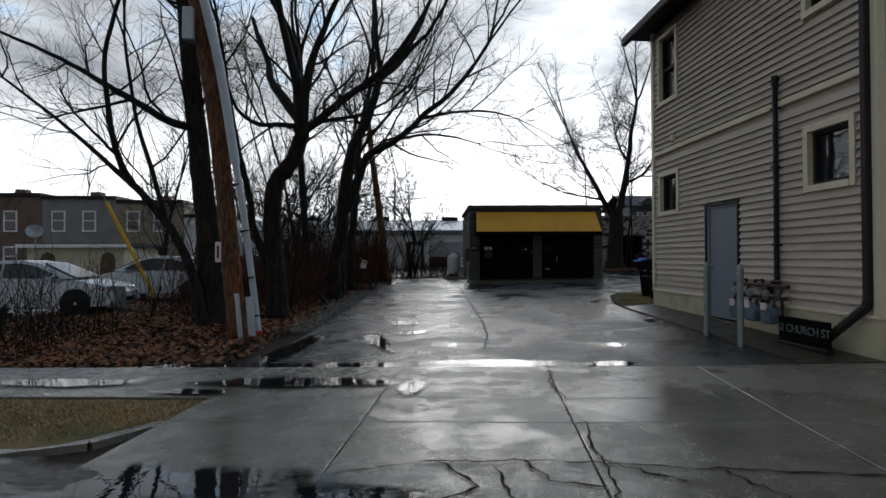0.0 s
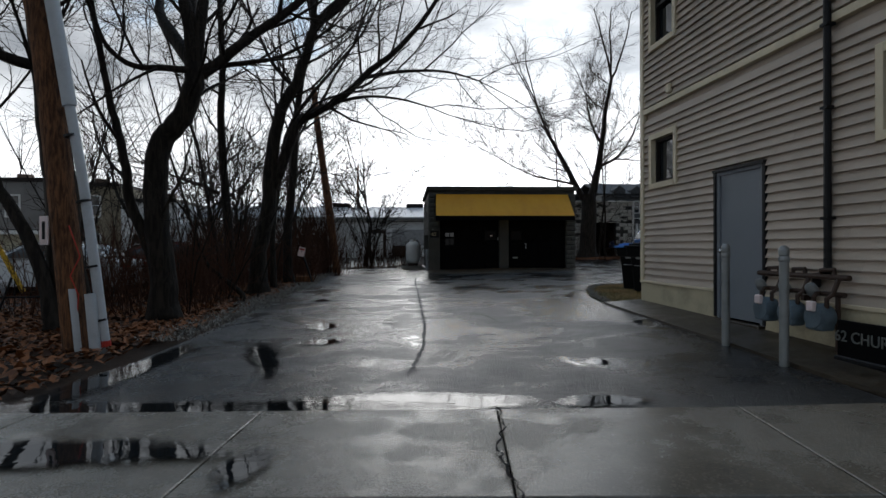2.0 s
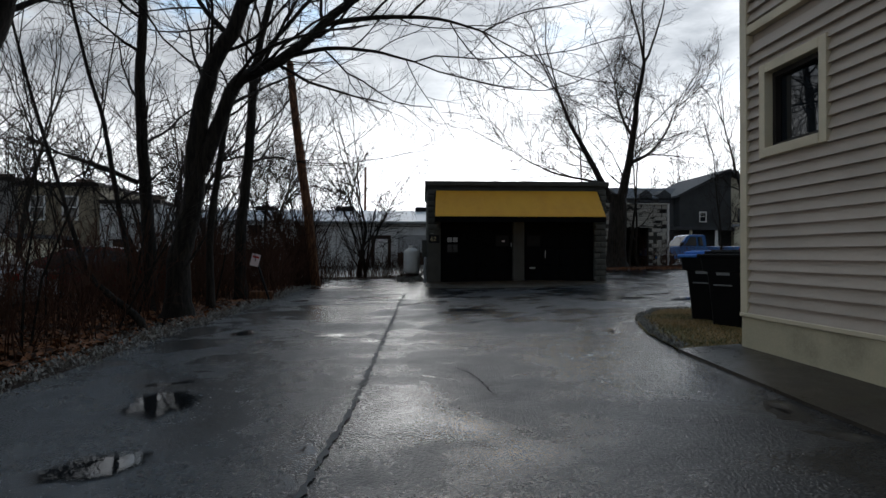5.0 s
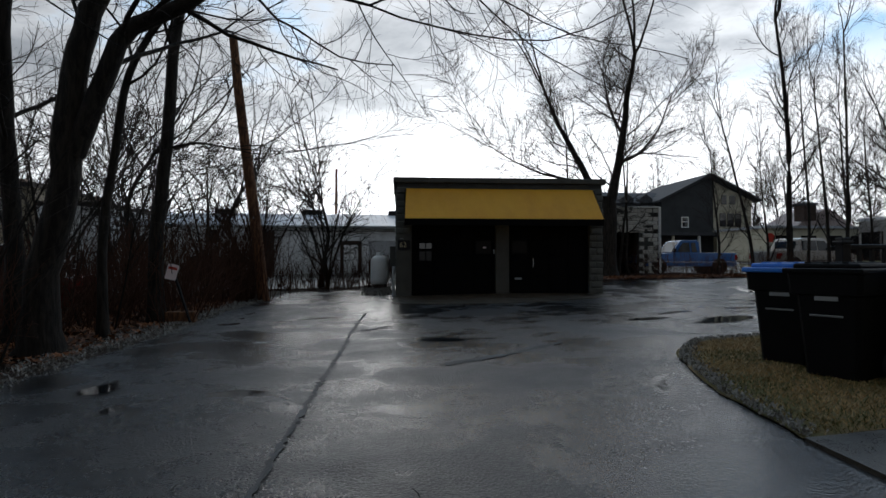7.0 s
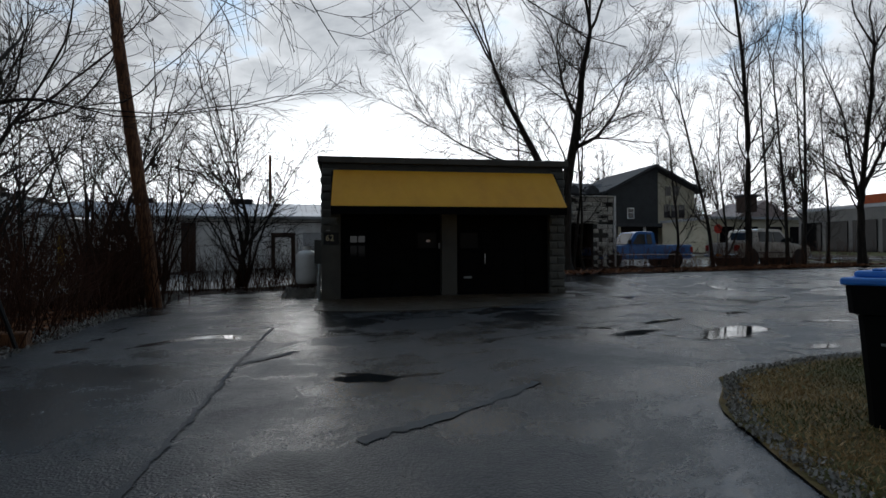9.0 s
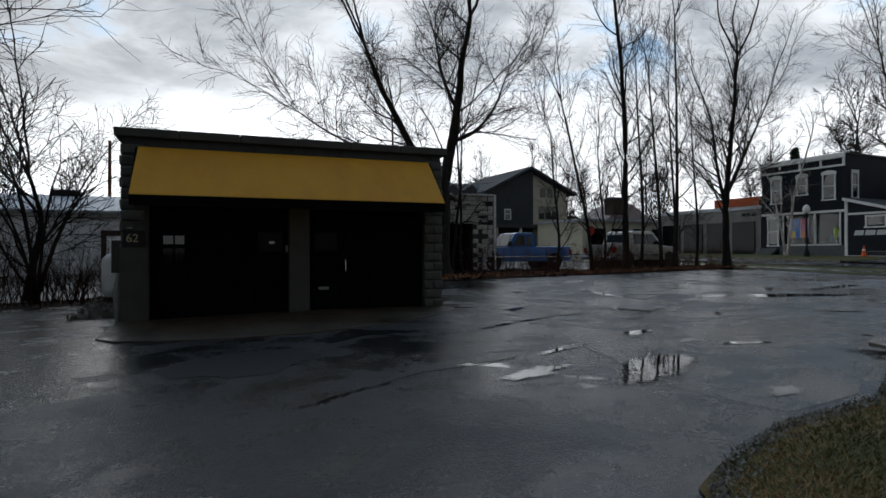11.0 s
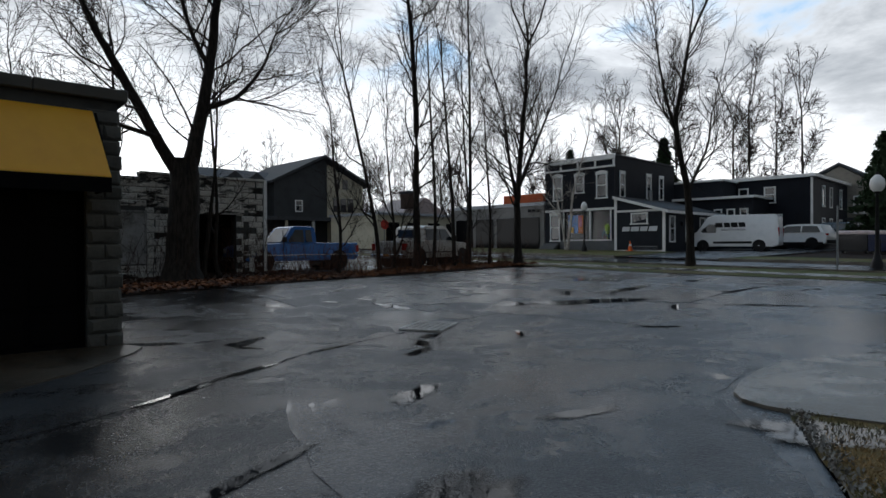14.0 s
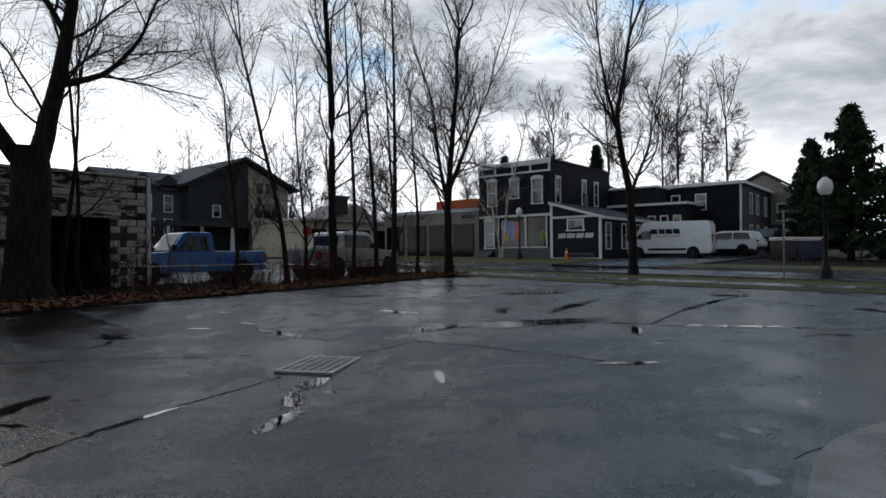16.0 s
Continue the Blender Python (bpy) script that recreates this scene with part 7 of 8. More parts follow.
# ---------------------------------------------------------------- ruined block shed
ruin = thing("ruined_shed", pose(0, 0, 0), "roofless stained white concrete-block shed with a dark doorway", "shed")
RH = [(14.8, 16.45, 0.4, 2.92), (12.25, 13.25, 1.2, 2.9)]
RTOP = [(9.4, 13.08, 4.0), (13.08, 17.55, 4.22)]
bm = bmesh.new()
for x0, x1, zt in RTOP:
    wall_with_holes(bm, x0, x1, 0.4, zt, 39.34, 39.6, [h for h in RH if x0 < h[0] < x1 and h[1] < x1] or [(h[0], min(h[1], x1), h[2], h[3]) for h in RH if x0 < h[0] < x1] or [(x0, h[1], h[2], h[3]) for h in RH if h[0] < x0 < h[1]], "x")
box(bm, 17.3, 17.55, 39.6, 46, 0.4, 4.2)
box(bm, 9.4, 9.65, 39.6, 46, 0.4, 4.0)
box(bm, 9.65, 17.3, 45.8, 46, 0.4, 4.0)
part("wall", bm, MORTAR, ruin, "dark mossy mortar and stained back of the blocks")
part("corner_trim", B(17.56, 17.68, 39.28, 39.45, 0.4, 4.3), WHITEP, ruin, "white painted corner board")
part("lintel", B(14.45, 16.75, 39.27, 39.62, 2.92, 3.10, 0.015), CRUST, ruin, "crusted concrete lintel")
part("boarding", B(12.27, 13.23, 39.30, 39.36, 1.22, 2.88), PLYWOOD, ruin, "stained grey board over a window")
bm = bmesh.new()
for x0, x1, z0, z1 in ((12.20, 12.28, 1.14, 2.96), (13.22, 13.30, 1.14, 2.96), (12.28, 13.22, 2.88, 2.96), (12.28, 13.22, 1.14, 1.22)):
    box(bm, x0, x1, 39.26, 39.34, z0, z1, 0.006)
part("board_frame", bm, PLYWOOD, ruin)
for x0, x1, zt in RTOP:
    n = int((x1 - x0) / 1.2) + 1
    w = (x1 - x0) / n
    for i in range(n):
        part("coping_slab", B(x0 + i * w, x0 + (i + 1) * w - 0.01, 39.2, 39.66, zt, zt + 0.08 + 0.02 * (i % 2), 0.015), CRUST, ruin, "blackened coping slab")
# added slab, unseen below the wall tops, keeps light out of the shed
part("roof", B(9.66, 17.29, 39.61, 45.79, 3.85, 3.95), SLATE, ruin)
# near-black sheet gives the doorway its shade by colour
part("dark_room", B(9.7, 17.2, 41.5, 41.6, 0.4, 3.84), UNLITDARK, ruin)
for i, (pts, r) in enumerate((([(14.55, 37.6, 0.6), (14.6, 37.6, 1.3), (14.81, 37.6, 3.1), (14.95, 37.6, 4.3), (15.04, 37.6, 6.2)], 0.10), ([(15.1, 37.7, 0.6), (14.98, 37.7, 1.45), (15.05, 37.7, 3.2), (14.91, 37.7, 5.5), (14.8, 37.7, 7.0)], 0.085),
                              ([(11.7, 37.6, 0.5), (11.78, 37.6, 1.6), (11.96, 37.6, 3.47), (11.94, 37.6, 5.26), (11.85, 37.6, 7.4)], 0.10))):
    tree("tree", [(pts, r, 0.03, 0.7)], 84 + i, "slim bare grey-barked stem before the ruined wall", bark=BARK2, l1=(6, 0.9, 2.2), l2=(6, 0.5, 1.3), l3=(5, 0.3, 0.8), tw_r=0.0045, lo=0.45, up=0.12, group="stems before the ruin")

# ---------------------------------------------------------------- warehouse behind
WHW = plain("whitewashed_block_wall", (0.66, 0.66, 0.65), 0.75, var=0.3, scale=0.8, fine=12, bump=0.3, tint=(0.30, 0.28, 0.26))
METALROOF = plain("grey_metal_roofing", (0.36, 0.38, 0.41), 0.4, metal=0.3, var=0.2, scale=0.6, bump=0.1)
ware = thing("warehouse", pose(0, 0, 0), "long low whitewashed warehouse with a grey metal roof", "warehouse")
part("wall", B(-6.0, 9.0, 50.0, 62.0, 0.2, 3.72), WHW, ware)
part("left_wall", B(-13.0, -6.0, 48.5, 62.0, 0.2, 3.5), WHW, ware)
bm = bmesh.new()
prism(bm, [(49.6, 3.68), (56, 4.95), (62.4, 3.68), (62.4, 3.80), (56, 5.07), (49.6, 3.80)], -13.3, 9.3, "x")
part("roof", bm, METALROOF, ware)
part("gutter", B(-13.3, 9.3, 49.45, 49.6, 3.62, 3.74), GALV, ware)
part("cable", T([(-8, 49.9, 3.5), (0, 49.85, 3.42), (8, 49.9, 3.5)], 0.02, 5), BLACKM, ware)
part("white_door", B(0.42, 1.38, 49.9, 50.0, 0.5, 2.5, 0.01), WHITEP, ware, "white side door")
bm = bmesh.new()
for x0, x1, z0, z1 in ((0.18, 0.42, 0.4, 2.78), (1.38, 1.62, 0.4, 2.78), (0.42, 1.38, 2.5, 2.78)):
    box(bm, x0, x1, 49.86, 50.0, z0, z1)
part("door_surround", bm, RUST, ware, "rotting brown door surround")
part("pale_panel", B(2.1, 5.2, 49.92, 50.0, 1.5, 2.8), plain("grey_board", (0.34, 0.34, 0.34), 0.7, var=0.2), ware)
part("rust_panel", B(2.1, 4.4, 49.9, 50.0, 0.45, 1.5), RUST, ware, "rusted sheet panel")
part("dark_recess", B(-5.0, -4.2, 49.85, 50.0, 0.4, 3.4), RUST, ware, "dark rusty recess")
# panel on the uncut wall, coloured like the shade in an opening
part("high_opening", B(-8.2, -7.4, 48.4, 48.5, 2.6, 3.4), UNLITDARK, ware, "dark panel standing for a shaded high opening")
part("yellow_post", B(-11.0, -10.7, 48.3, 48.45, 0.8, 2.6), YELLOWP, ware)
for x in (-9.5, -3.0, 3.6):
    part("roof_vent", B(x, x + 1.5, 55.5, 56.6, 4.9, 5.35, 0.03), BLACKM, ware, "dark roof vent")
dump = thing("dumpster", at(-5.6, 40.0, 5), "dark green steel dumpster behind the brush", "dumpster")
part("tub", B(-1.0, 1.0, -0.7, 0.7, 0.1, 1.2, 0.04), BLACKC, dump)
part("dumpster_lid", B(-1.0, 1.0, -0.72, 0.72, 1.2, 1.28, 0.02), BINPL, dump)

# ---------------------------------------------------------------- side street houses
BRICKY = plain("painted_yellow_brick", (0.52, 0.46, 0.33), 0.8, var=0.2, scale=1.5, fine=14, bump=0.4)
shed = thing("brick_shed", pose(0, 0, 0), "cream painted brick outbuilding with an arched brown door", "shed")
part("wall", B(-23.6, -17.7, 38.0, 43.0, -0.4, 2.2), BRICKY, shed)
part("roof", B(-24.0, -17.3, 37.6, 43.4, 2.2, 2.42), SLATE, shed)
part("eave", B(-24.0, -17.3, 37.55, 37.6, 2.14, 2.36), WHITEP, shed)
BROWND = plain("brown_plank_door", (0.11, 0.07, 0.04), 0.7, var=0.3, bump=0.2)
for x in (-18.65, -22.3):
    bm = bmesh.new()
    prism(bm, [(x - 0.42, -0.3), (x + 0.42, -0.3), (x + 0.42, 1.45), (x + 0.3, 1.72), (x, 1.85), (x - 0.3, 1.72), (x - 0.42, 1.45)], 37.93, 38.0)
    part("arched_door", bm, BROWND, shed, "arched brown plank door")
BROWNB = plain("brown_row_brick", (0.15, 0.105, 0.08), 0.85, var=0.3, scale=0.8, fine=10, bump=0.3)
TANB = plain("tan_row_siding", (0.25, 0.21, 0.15), 0.8, var=0.25, scale=0.8, fine=10, bump=0.2)
GREYB = plain("grey_row_siding", (0.22, 0.21, 0.20), 0.8, var=0.25, scale=0.8, fine=10, bump=0.2)
for i, (x0, x1, h, mt) in enumerate(((-44, -33.5, 6.6, BROWNB), (-33.5, -27.5, 6.2, BROWNB), (-27.5, -22.0, 6.0, GREYB), (-22.0, -17.0, 5.7, TANB), (-17.0, -13.2, 4.6, WHW))):
    hs = thing("row_house", pose(0, 0, 0), "two-storey flat-roofed row house seen through bare trees", "house", "row houses")
    part("wall", B(x0, x1 - 0.02, 46, 56, -0.6, h), mt, hs)
    part("cornice", B(x0, x1 - 0.02, 45.8, 56, h, h + 0.25), FASCIA, hs)
    part("chimney", B(x0 + 1.4, x0 + 2.2, 50, 50.8, h + 0.2, h + 1.0), BROWNB, hs)
    n = int((x1 - x0) / 2.2)
    for j in range(n):
        for z in (0.7, 3.4):
            xx = x0 + 0.8 + j * (x1 - x0 - 1.0) / n
            if z + 1.6 < h:
                side_window(hs, xx, xx + 0.8, z + 0.3, z + 1.6, 46.0)
dish = thing("satellite_dish", pose(-18.2, 30.0, 0), "grey satellite dish on a post", "satellite dish")
part("dish_bowl", lathe(bmesh.new(), [(0.02, 0), (0.2, 0.03), (0.38, 0.12), (0.37, 0.13), (0.02, 0.02)], 18, pose(0, 0, 2.75, 60, 0, 30)), GALV, dish, smooth=True)
part("mast", T([(0, 0, -0.5), (0, 0.1, 2.75)], 0.03, 6), GALV, dish)

# ---------------------------------------------------------------- buildings beyond the hedge row
DSLATE = plain("dark_slate_siding", (0.035, 0.038, 0.04), 0.7, var=0.3, scale=0.8, bump=0.1)
CREAMS = plain("cream_house_siding", (0.50, 0.46, 0.35), 0.7, var=0.2, scale=0.8, bump=0.1)
GREYS = plain("grey_house_siding", (0.085, 0.088, 0.09), 0.7, var=0.25, scale=0.8, bump=0.1)
DH = 75.0
big_house = thing("apartment_house", pose(0, 0, 0), "three-storey dark slate and cream gabled apartment house", "house")
bm = bmesh.new()
prism(bm, [(36.6, 0.8), (43.2, 0.8), (43.2, 11.4), (42.7, 11.4), (36.6, 8.6)], DH, DH + 12)
part("slate_wall", bm, DSLATE, big_house, "dark slate gable half")
bm = bmesh.new()
prism(bm, [(43.2, 0.8), (48.6, 0.8), (48.6, 8.8), (43.2, 11.3)], DH + 0.6, DH + 12)
part("cream_wall", bm, CREAMS, big_house, "cream gable half")
part("wing_wall", B(30.6, 36.6, DH + 1.5, DH + 12, 0.8, 8.3), GREYS, big_house, "grey side wing")
bm = bmesh.new()
prism(bm, [(36.0, 8.35), (42.7, 11.65), (49.3, 8.6), (49.3, 8.85), (42.7, 11.95), (36.0, 8.6)], DH - 0.6, DH + 12.4)
part("roof", bm, SLATE, big_house)
bm = bmesh.new()
prism(bm, [(DH + 1.0, 8.2), (DH + 6.5, 10.1), (DH + 12.5, 8.2), (DH + 12.5, 8.4), (DH + 6.5, 10.3), (DH + 1.0, 8.4)], 30.0, 42, "x")
part("wing_roof", bm, SLATE, big_house)
for x in (32.0, 34.4):
    bm = bmesh.new()
    prism(bm, [(x, 7.9), (x + 1.6, 7.9), (x + 1.6, 8.9), (x + 0.8, 9.5), (x, 8.9)], DH + 1.0, DH + 4)
    part("dormer", bm, SLATE, big_house)
for x0, x1, z0, z1 in ((44.6, 45.3, 8.3, 9.4), (45.7, 46.4, 8.3, 9.4), (44.4, 45.2, 5.6, 7.2), (45.4, 46.2, 5.6, 7.2), (46.4, 47.2, 5.6, 7.2)):
    part("window", B(x0, x1, DH + 0.52, DH + 0.6, z0, z1), GLASS, big_house)
for x0, z0 in ((31.5, 6.0), (33.0, 6.0), (35.0, 6.0), (31.5, 4.9 - 1.2), (33.2, 3.7), (35.0, 3.7)):
    side_window(big_house, x0, x0 + 0.7, z0, z0 + 1.4, DH + 1.5)
side_window(big_house, 39.2, 39.9, 5.6, 6.6, DH)
part("porch_roof", B(30.0, 50.5, DH - 2.2, DH + 0.6, 4.35, 4.75), SLATE, big_house)
for i in range(7):
    x = 30.6 + i * 3.2
    part("porch_column", T([(x, DH - 1.9, 0.8), (x, DH - 1.9, 4.35)], [0.28, 0.16], 8), WHITEP if i % 2 else CREAMS, big_house, "tapered porch column")
cream = thing("cream_shop_row", pose(0, 0, 0), "low cream stuccoed shop row with dark windows", "building")
part("wall", B(40.5, 53.0, 62, 70, 0.8, 4.6), CREAMS, cream)
part("roof", B(40.2, 53.3, 61.6, 70, 4.6, 4.85), METALROOF, cream)
bm = bmesh.new()
prism(bm, [(46.5, 4.85), (50.4, 7.0), (54.3, 4.85)], 66, 72)
part("gable_roof", bm, plain("pinkish_metal_roof", (0.34, 0.27, 0.25), 0.5, var=0.2), cream)
part("cupola", B(47.0, 48.4, 65, 66.4, 5.6, 7.2), RUST, cream)
part("cupola_cap", B(46.8, 48.6, 64.8, 66.6, 7.2, 7.5, 0.1), SLATE, cream)
for x in (41.5, 44.2, 47.0, 49.6):
    part("window", B(x, x + 1.6, 61.9, 62.0, 2.0, 3.9), GLASSDIM, cream)
store = thing("white_storefront", pose(0, 0, 0), "low white storefront with wide dark glazing", "shop")
part("wall", B(46.8, 58, 47.2, 58.0, 0.9, 5.0), GREYB, store)
part("parapet", B(46.7, 58, 47.1, 58.1, 5.0, 5.3), METALROOF, store)
for i in range(4):
    y = 47.7 + i * 2.6
    part("window", B(46.68, 46.8, y, y + 2.1, 1.3, 4.0), GLASSDIM, store, "wide dark glazed bay")
part("orange_band", B(46.6, 52, 47.2, 51.5, 5.3, 6.0), plain("orange_red_tile", (0.42, 0.09, 0.03), 0.7, var=0.3), store, "orange-red roof band")
for i in range(3):
    part("sign_bar", B(46.66, 46.69, 47.6 + i * 0.45, 47.95 + i * 0.45, 4.45, 4.7), BLACKM, store, "plain dark sign bar")
stop = thing("stop_sign", at(33.5, 52), "red octagonal road sign on a steel post", "road sign")
part("sign_plate", lathe(bmesh.new(), [(0.38, -0.01), (0.38, 0.01)], 8, pose(0, 0, 2.1, 90, 22.5, 0)), REDP, stop)
part("post", B(-0.03, 0.03, 0.02, 0.06, -0.1, 2.2), GALV, stop)

# ---------------------------------------------------------------- more distant trees
SEED = {"n": 100}


def simple_tree(x, y, h, r, dens, label, twig=None, bark=None, up=0.14, l1=(8, 2.0, 4.5), l2=(6, 0.9, 2.2), l3=(5, 0.5, 1.3), name="tree", group="distant bare trees", tw=0.012, lo=0.3):
    SEED["n"] += 1
    g = np.random.default_rng(SEED["n"])
    z = ground_z(x, y)
    pts = [(x, y, z), (x + g.normal(0, 0.1), y, z + h * 0.2), (x + g.normal(0, 0.25), y, z + h * 0.45), (x + g.normal(0, 0.4), y, z + h * 0.7)]
    return tree(name, [(pts, r, r * 0.3, dens)], SEED["n"], label, bark=bark or BARK2, l1=l1, l2=l2, l3=l3, lo=lo, up=up, twig=twig, group=group, tw_r=tw)


FARL = "distant bare grey-brown tree"
for x, y, h in ((-16, 60, 10), (-9, 66, 11), (-4.5, 70, 9), (-26, 62, 11), (-12, 30, 7.5), (-7.5, 33, 6.5), (-3.0, 34.5, 5.5), (-5.2, 29, 6.5), (0.3, 34.0, 4.8), (-32, 60, 12)):
    simple_tree(x, y, h, 0.10 + h * 0.008, 1.3, FARL)
for x, y, h in ((68, 52, 17), (76, 49, 19), (80, 42, 21), (86, 38, 21), (84, 45, 20), (90, 42, 20), (74, 57, 16), (52, 88, 12), (58, 84, 12), (64, 78, 12), (46, 95, 12), (74, 66, 13)):
    simple_tree(x, y, h * 1.1, 0.26, 2.1, FARL, tw=0.022, up=0.05, l1=(10, 3.0, 6.5), l2=(9, 1.3, 3.0), l3=(7, 0.6, 1.6))
for x, y, h in ((40, 102, 13), (44, 98, 12), (50, 100, 14), (55, 96, 12), (61, 92, 13), (66, 88, 12), (70, 80, 12), (78, 72, 13)):
    simple_tree(x, y, h, 0.22, 1.6, FARL, tw=0.024, l1=(8, 2.2, 5.0), l2=(7, 1.0, 2.6), l3=(5, 0.6, 1.5))
simple_tree(50, 16.5, 11, 0.22, 1.5, "bare street tree across the road", tw=0.012, group="")
tree("birch_tree", [([(44.6, 43.6, 1.2), (44.6, 43.8, 2.6), (44.6, 44.2, 4.4), (44.6, 44.7, 6.6), (44.6, 45.6, 8.2)], 0.11, 0.035, 0.9),
                    ([(44.5, 43.4, 1.2), (44.5, 43.1, 3.2), (44.5, 42.9, 5.4), (44.5, 42.2, 7.6), (44.5, 41.6, 9.5)], 0.12, 0.04, 1.0),
                    ([(44.6, 44.0, 3.6), (44.6, 44.9, 4.8), (44.6, 46.2, 6.2)], 0.05, 0.02, 0.8)], 77, "twin-stemmed white birch before the shop", bark=BIRCH, l1=(7, 1.0, 2.4), lo=0.5)


def conifer(x, y, h, w, label, seed):
    """Whorled drooping boughs with dense needle sprays."""
    rng = np.random.default_rng(seed)
    z0 = ground_z(x, y)
    root = thing("evergreen_tree", pose(x, y, z0), label, "evergreen tree", "dark evergreens")
    part("trunk", tubes_mesh("trunk", [(np.array([(0, 0, -0.3), (0, 0, h * 0.5), (0, 0, h)]), [0.22, 0.12, 0.02])], 8, BARK), None, root)
    vs, fs, boughs = [], [], []
    z = h * 0.10
    while z < h:
        reach = w * (1 - z / h) ** 0.75 * (0.75 + 0.5 * rng.random())
        for j in range(7):
            a = rng.uniform(0, 6.28)
            d = np.array((math.cos(a), math.sin(a), 0.1))
            line, rad = limb(rng, np.array((0, 0, z)), d, reach * rng.uniform(0.7, 1.1), 0.03, 0.10, -0.05, 5)
            boughs.append((line, rad))
            for _ in range(44):
                t = rng.uniform(0.2, 1) * 5
                i = min(int(t), 4)
                p = line[i] + (line[i + 1] - line[i]) * (t - i) + rng.normal(0, 0.10, 3)
                u = rng.normal(0, 1, 3)
                u /= np.linalg.norm(u)
                v = np.cross(u, rng.normal(0, 1, 3))
                v /= np.linalg.norm(v) + 1e-9
                s = rng.uniform(0.16, 0.42)
                o = len(vs)
                vs += [tuple(p - u * s), tuple(p + v * s * 0.5), tuple(p + u * s - np.array((0, 0, s * 0.4)))]
                fs.append((o, o + 1, o + 2))
        z += h * 0.035
    part("boughs", tubes_mesh("boughs", boughs, 3, BARK), None, root)
    part("needles", data_mesh("needles", vs, fs, EVERGREEN), None, root, "dense dark needle sprays")


for i, (x, y, h, w) in enumerate(((52, 23.0, 9.4, 3.8), (53, 19.0, 9.6, 4.4), (50.5, 15.2, 9.0, 4.2), (56, 25.5, 8.0, 3.0), (58, 17.5, 9.5, 4.0), (75, 50, 13, 3.2), (70, 60, 12, 2.8))):
    conifer(x, y, h, w, "dense dark evergreen tree", 300 + i)


# ---------------------------------------------------------------- loose cover
def scatter(name, mat, n, region, size, label, category, seed, curl=0.4, dz=0.0, flatness=0.35, aspect=0.6):
    """Many small curled flakes lying on the ground inside a region(x, y) -> density."""
    rng = np.random.default_rng(seed)
    (xa, xb, ya, yb), keep = region
    vs, fs = [], []
    made = 0
    while made < n:
        x, y = rng.uniform(xa, xb), rng.uniform(ya, yb)
        if rng.random() > keep(x, y):
            continue
        made += 1
        s = rng.uniform(*size)
        a = rng.uniform(0, 6.28)
        u = np.array((math.cos(a), math.sin(a), rng.normal(0, flatness)))
        v = np.array((-math.sin(a), math.cos(a), rng.normal(0, flatness))) * aspect
        p = np.array((x, y, ground_z(x, y) - 0.02 + dz + rng.uniform(0, 0.03)))
        h = np.array((0, 0, s * curl * rng.random()))
        o = len(vs)
        vs += [tuple(p - u * s), tuple(p - v * s * 0.9 + h), tuple(p + u * s + h * 0.5), tuple(p + v * s + h)]
        fs += [(o, o + 1, o + 2), (o, o + 2, o + 3)]
    return tagged(new(name, data_mesh(name, vs, fs, mat)), label, category, kind="stuff")


def lot_edge(y):
    return -2.0 + 0.5 * min(1, max(0, (y - 9) / 6)) + 0.35 * min(1, max(0, (y - 17) / 4)) + 0.4 * min(1, max(0, (y - 24) / 5))


def bank(x, y):
    if x > lot_edge(y) - 0.35 or y < 8.35 + (-2 - x) * 0.145:
        return 0.0
    f = 1.0 if x > -7 else 0.5
    return f * (0.35 + 0.65 * min(1, (lot_edge(y) - x) / 1.2)) * (0.4 + 0.6 * (noise.noise((x * 0.5, y * 0.5, 2)) > -0.1)) * (1.0 if y < 16 else 0.5)


scatter("fallen_leaves", LEAFM, 17000, ((-9.5, -1.5, 8.4, 30), bank), (0.04, 0.085), "thick litter of wet brown fallen leaves", "leaves", 1)
DEADLEAF = plain("dark_wet_leaf", (0.045, 0.022, 0.013), 0.6, var=0.4, bump=0, spec=0.15)
scatter("dark_leaves", DEADLEAF, 9000, ((-9.5, -1.3, 8.3, 32), bank), (0.035, 0.075), "dark rotting leaves under the trees", "leaves", 2)


def hedge_strip(x, y):
    back = 34.05 if x < 18 else 33.9
    return (1.0 if back + 0.1 < y < back + 2.4 else 0.0) if 9.6 < x < 28.5 else 0.0


scatter("hedge_leaves", LEAFM, 6000, ((9.6, 28.5, 33.8, 36.5), hedge_strip), (0.05, 0.10), "brown leaves along the hedge row", "leaves", 3, dz=0.06)
scatter("ruin_leaves", DEADLEAF, 3500, ((9.6, 18.5, 34, 39), lambda x, y: 1.0), (0.05, 0.10), "dark rotting leaves before the ruin", "leaves", 4, dz=0.05)


def gravel_edge(x, y):
    d = lot_edge(y) - x
    return math.exp(-((d - 0.25) / 0.35) ** 2) if 11.5 < y < 31 and d > -0.2 else 0.0


scatter("edge_gravel", GRAVELM, 8000, ((-3.2, -0.4, 10, 31.5), gravel_edge), (0.008, 0.02), "loose pale gravel along the drive edge", "gravel", 5, curl=1.2, dz=0.02, flatness=0.8, aspect=0.9)


def island_rim(x, y):
    best = 9.0
    for (xa, ya), (xb, yb) in zip(ISLAND[:9], ISLAND[1:10]):
        t = max(0, min(1, ((x - xa) * (xb - xa) + (y - ya) * (yb - ya)) / ((xb - xa) ** 2 + (yb - ya) ** 2)))
        best = min(best, math.hypot(x - xa - t * (xb - xa), y - ya - t * (yb - ya)))
    return best


def inside(x, y, poly):
    c = False
    for (xa, ya), (xb, yb) in zip(poly, poly[1:] + poly[:1]):
        if (ya > y) != (yb > y) and x < (xb - xa) * (y - ya) / (yb - ya) + xa:
            c = not c
    return c


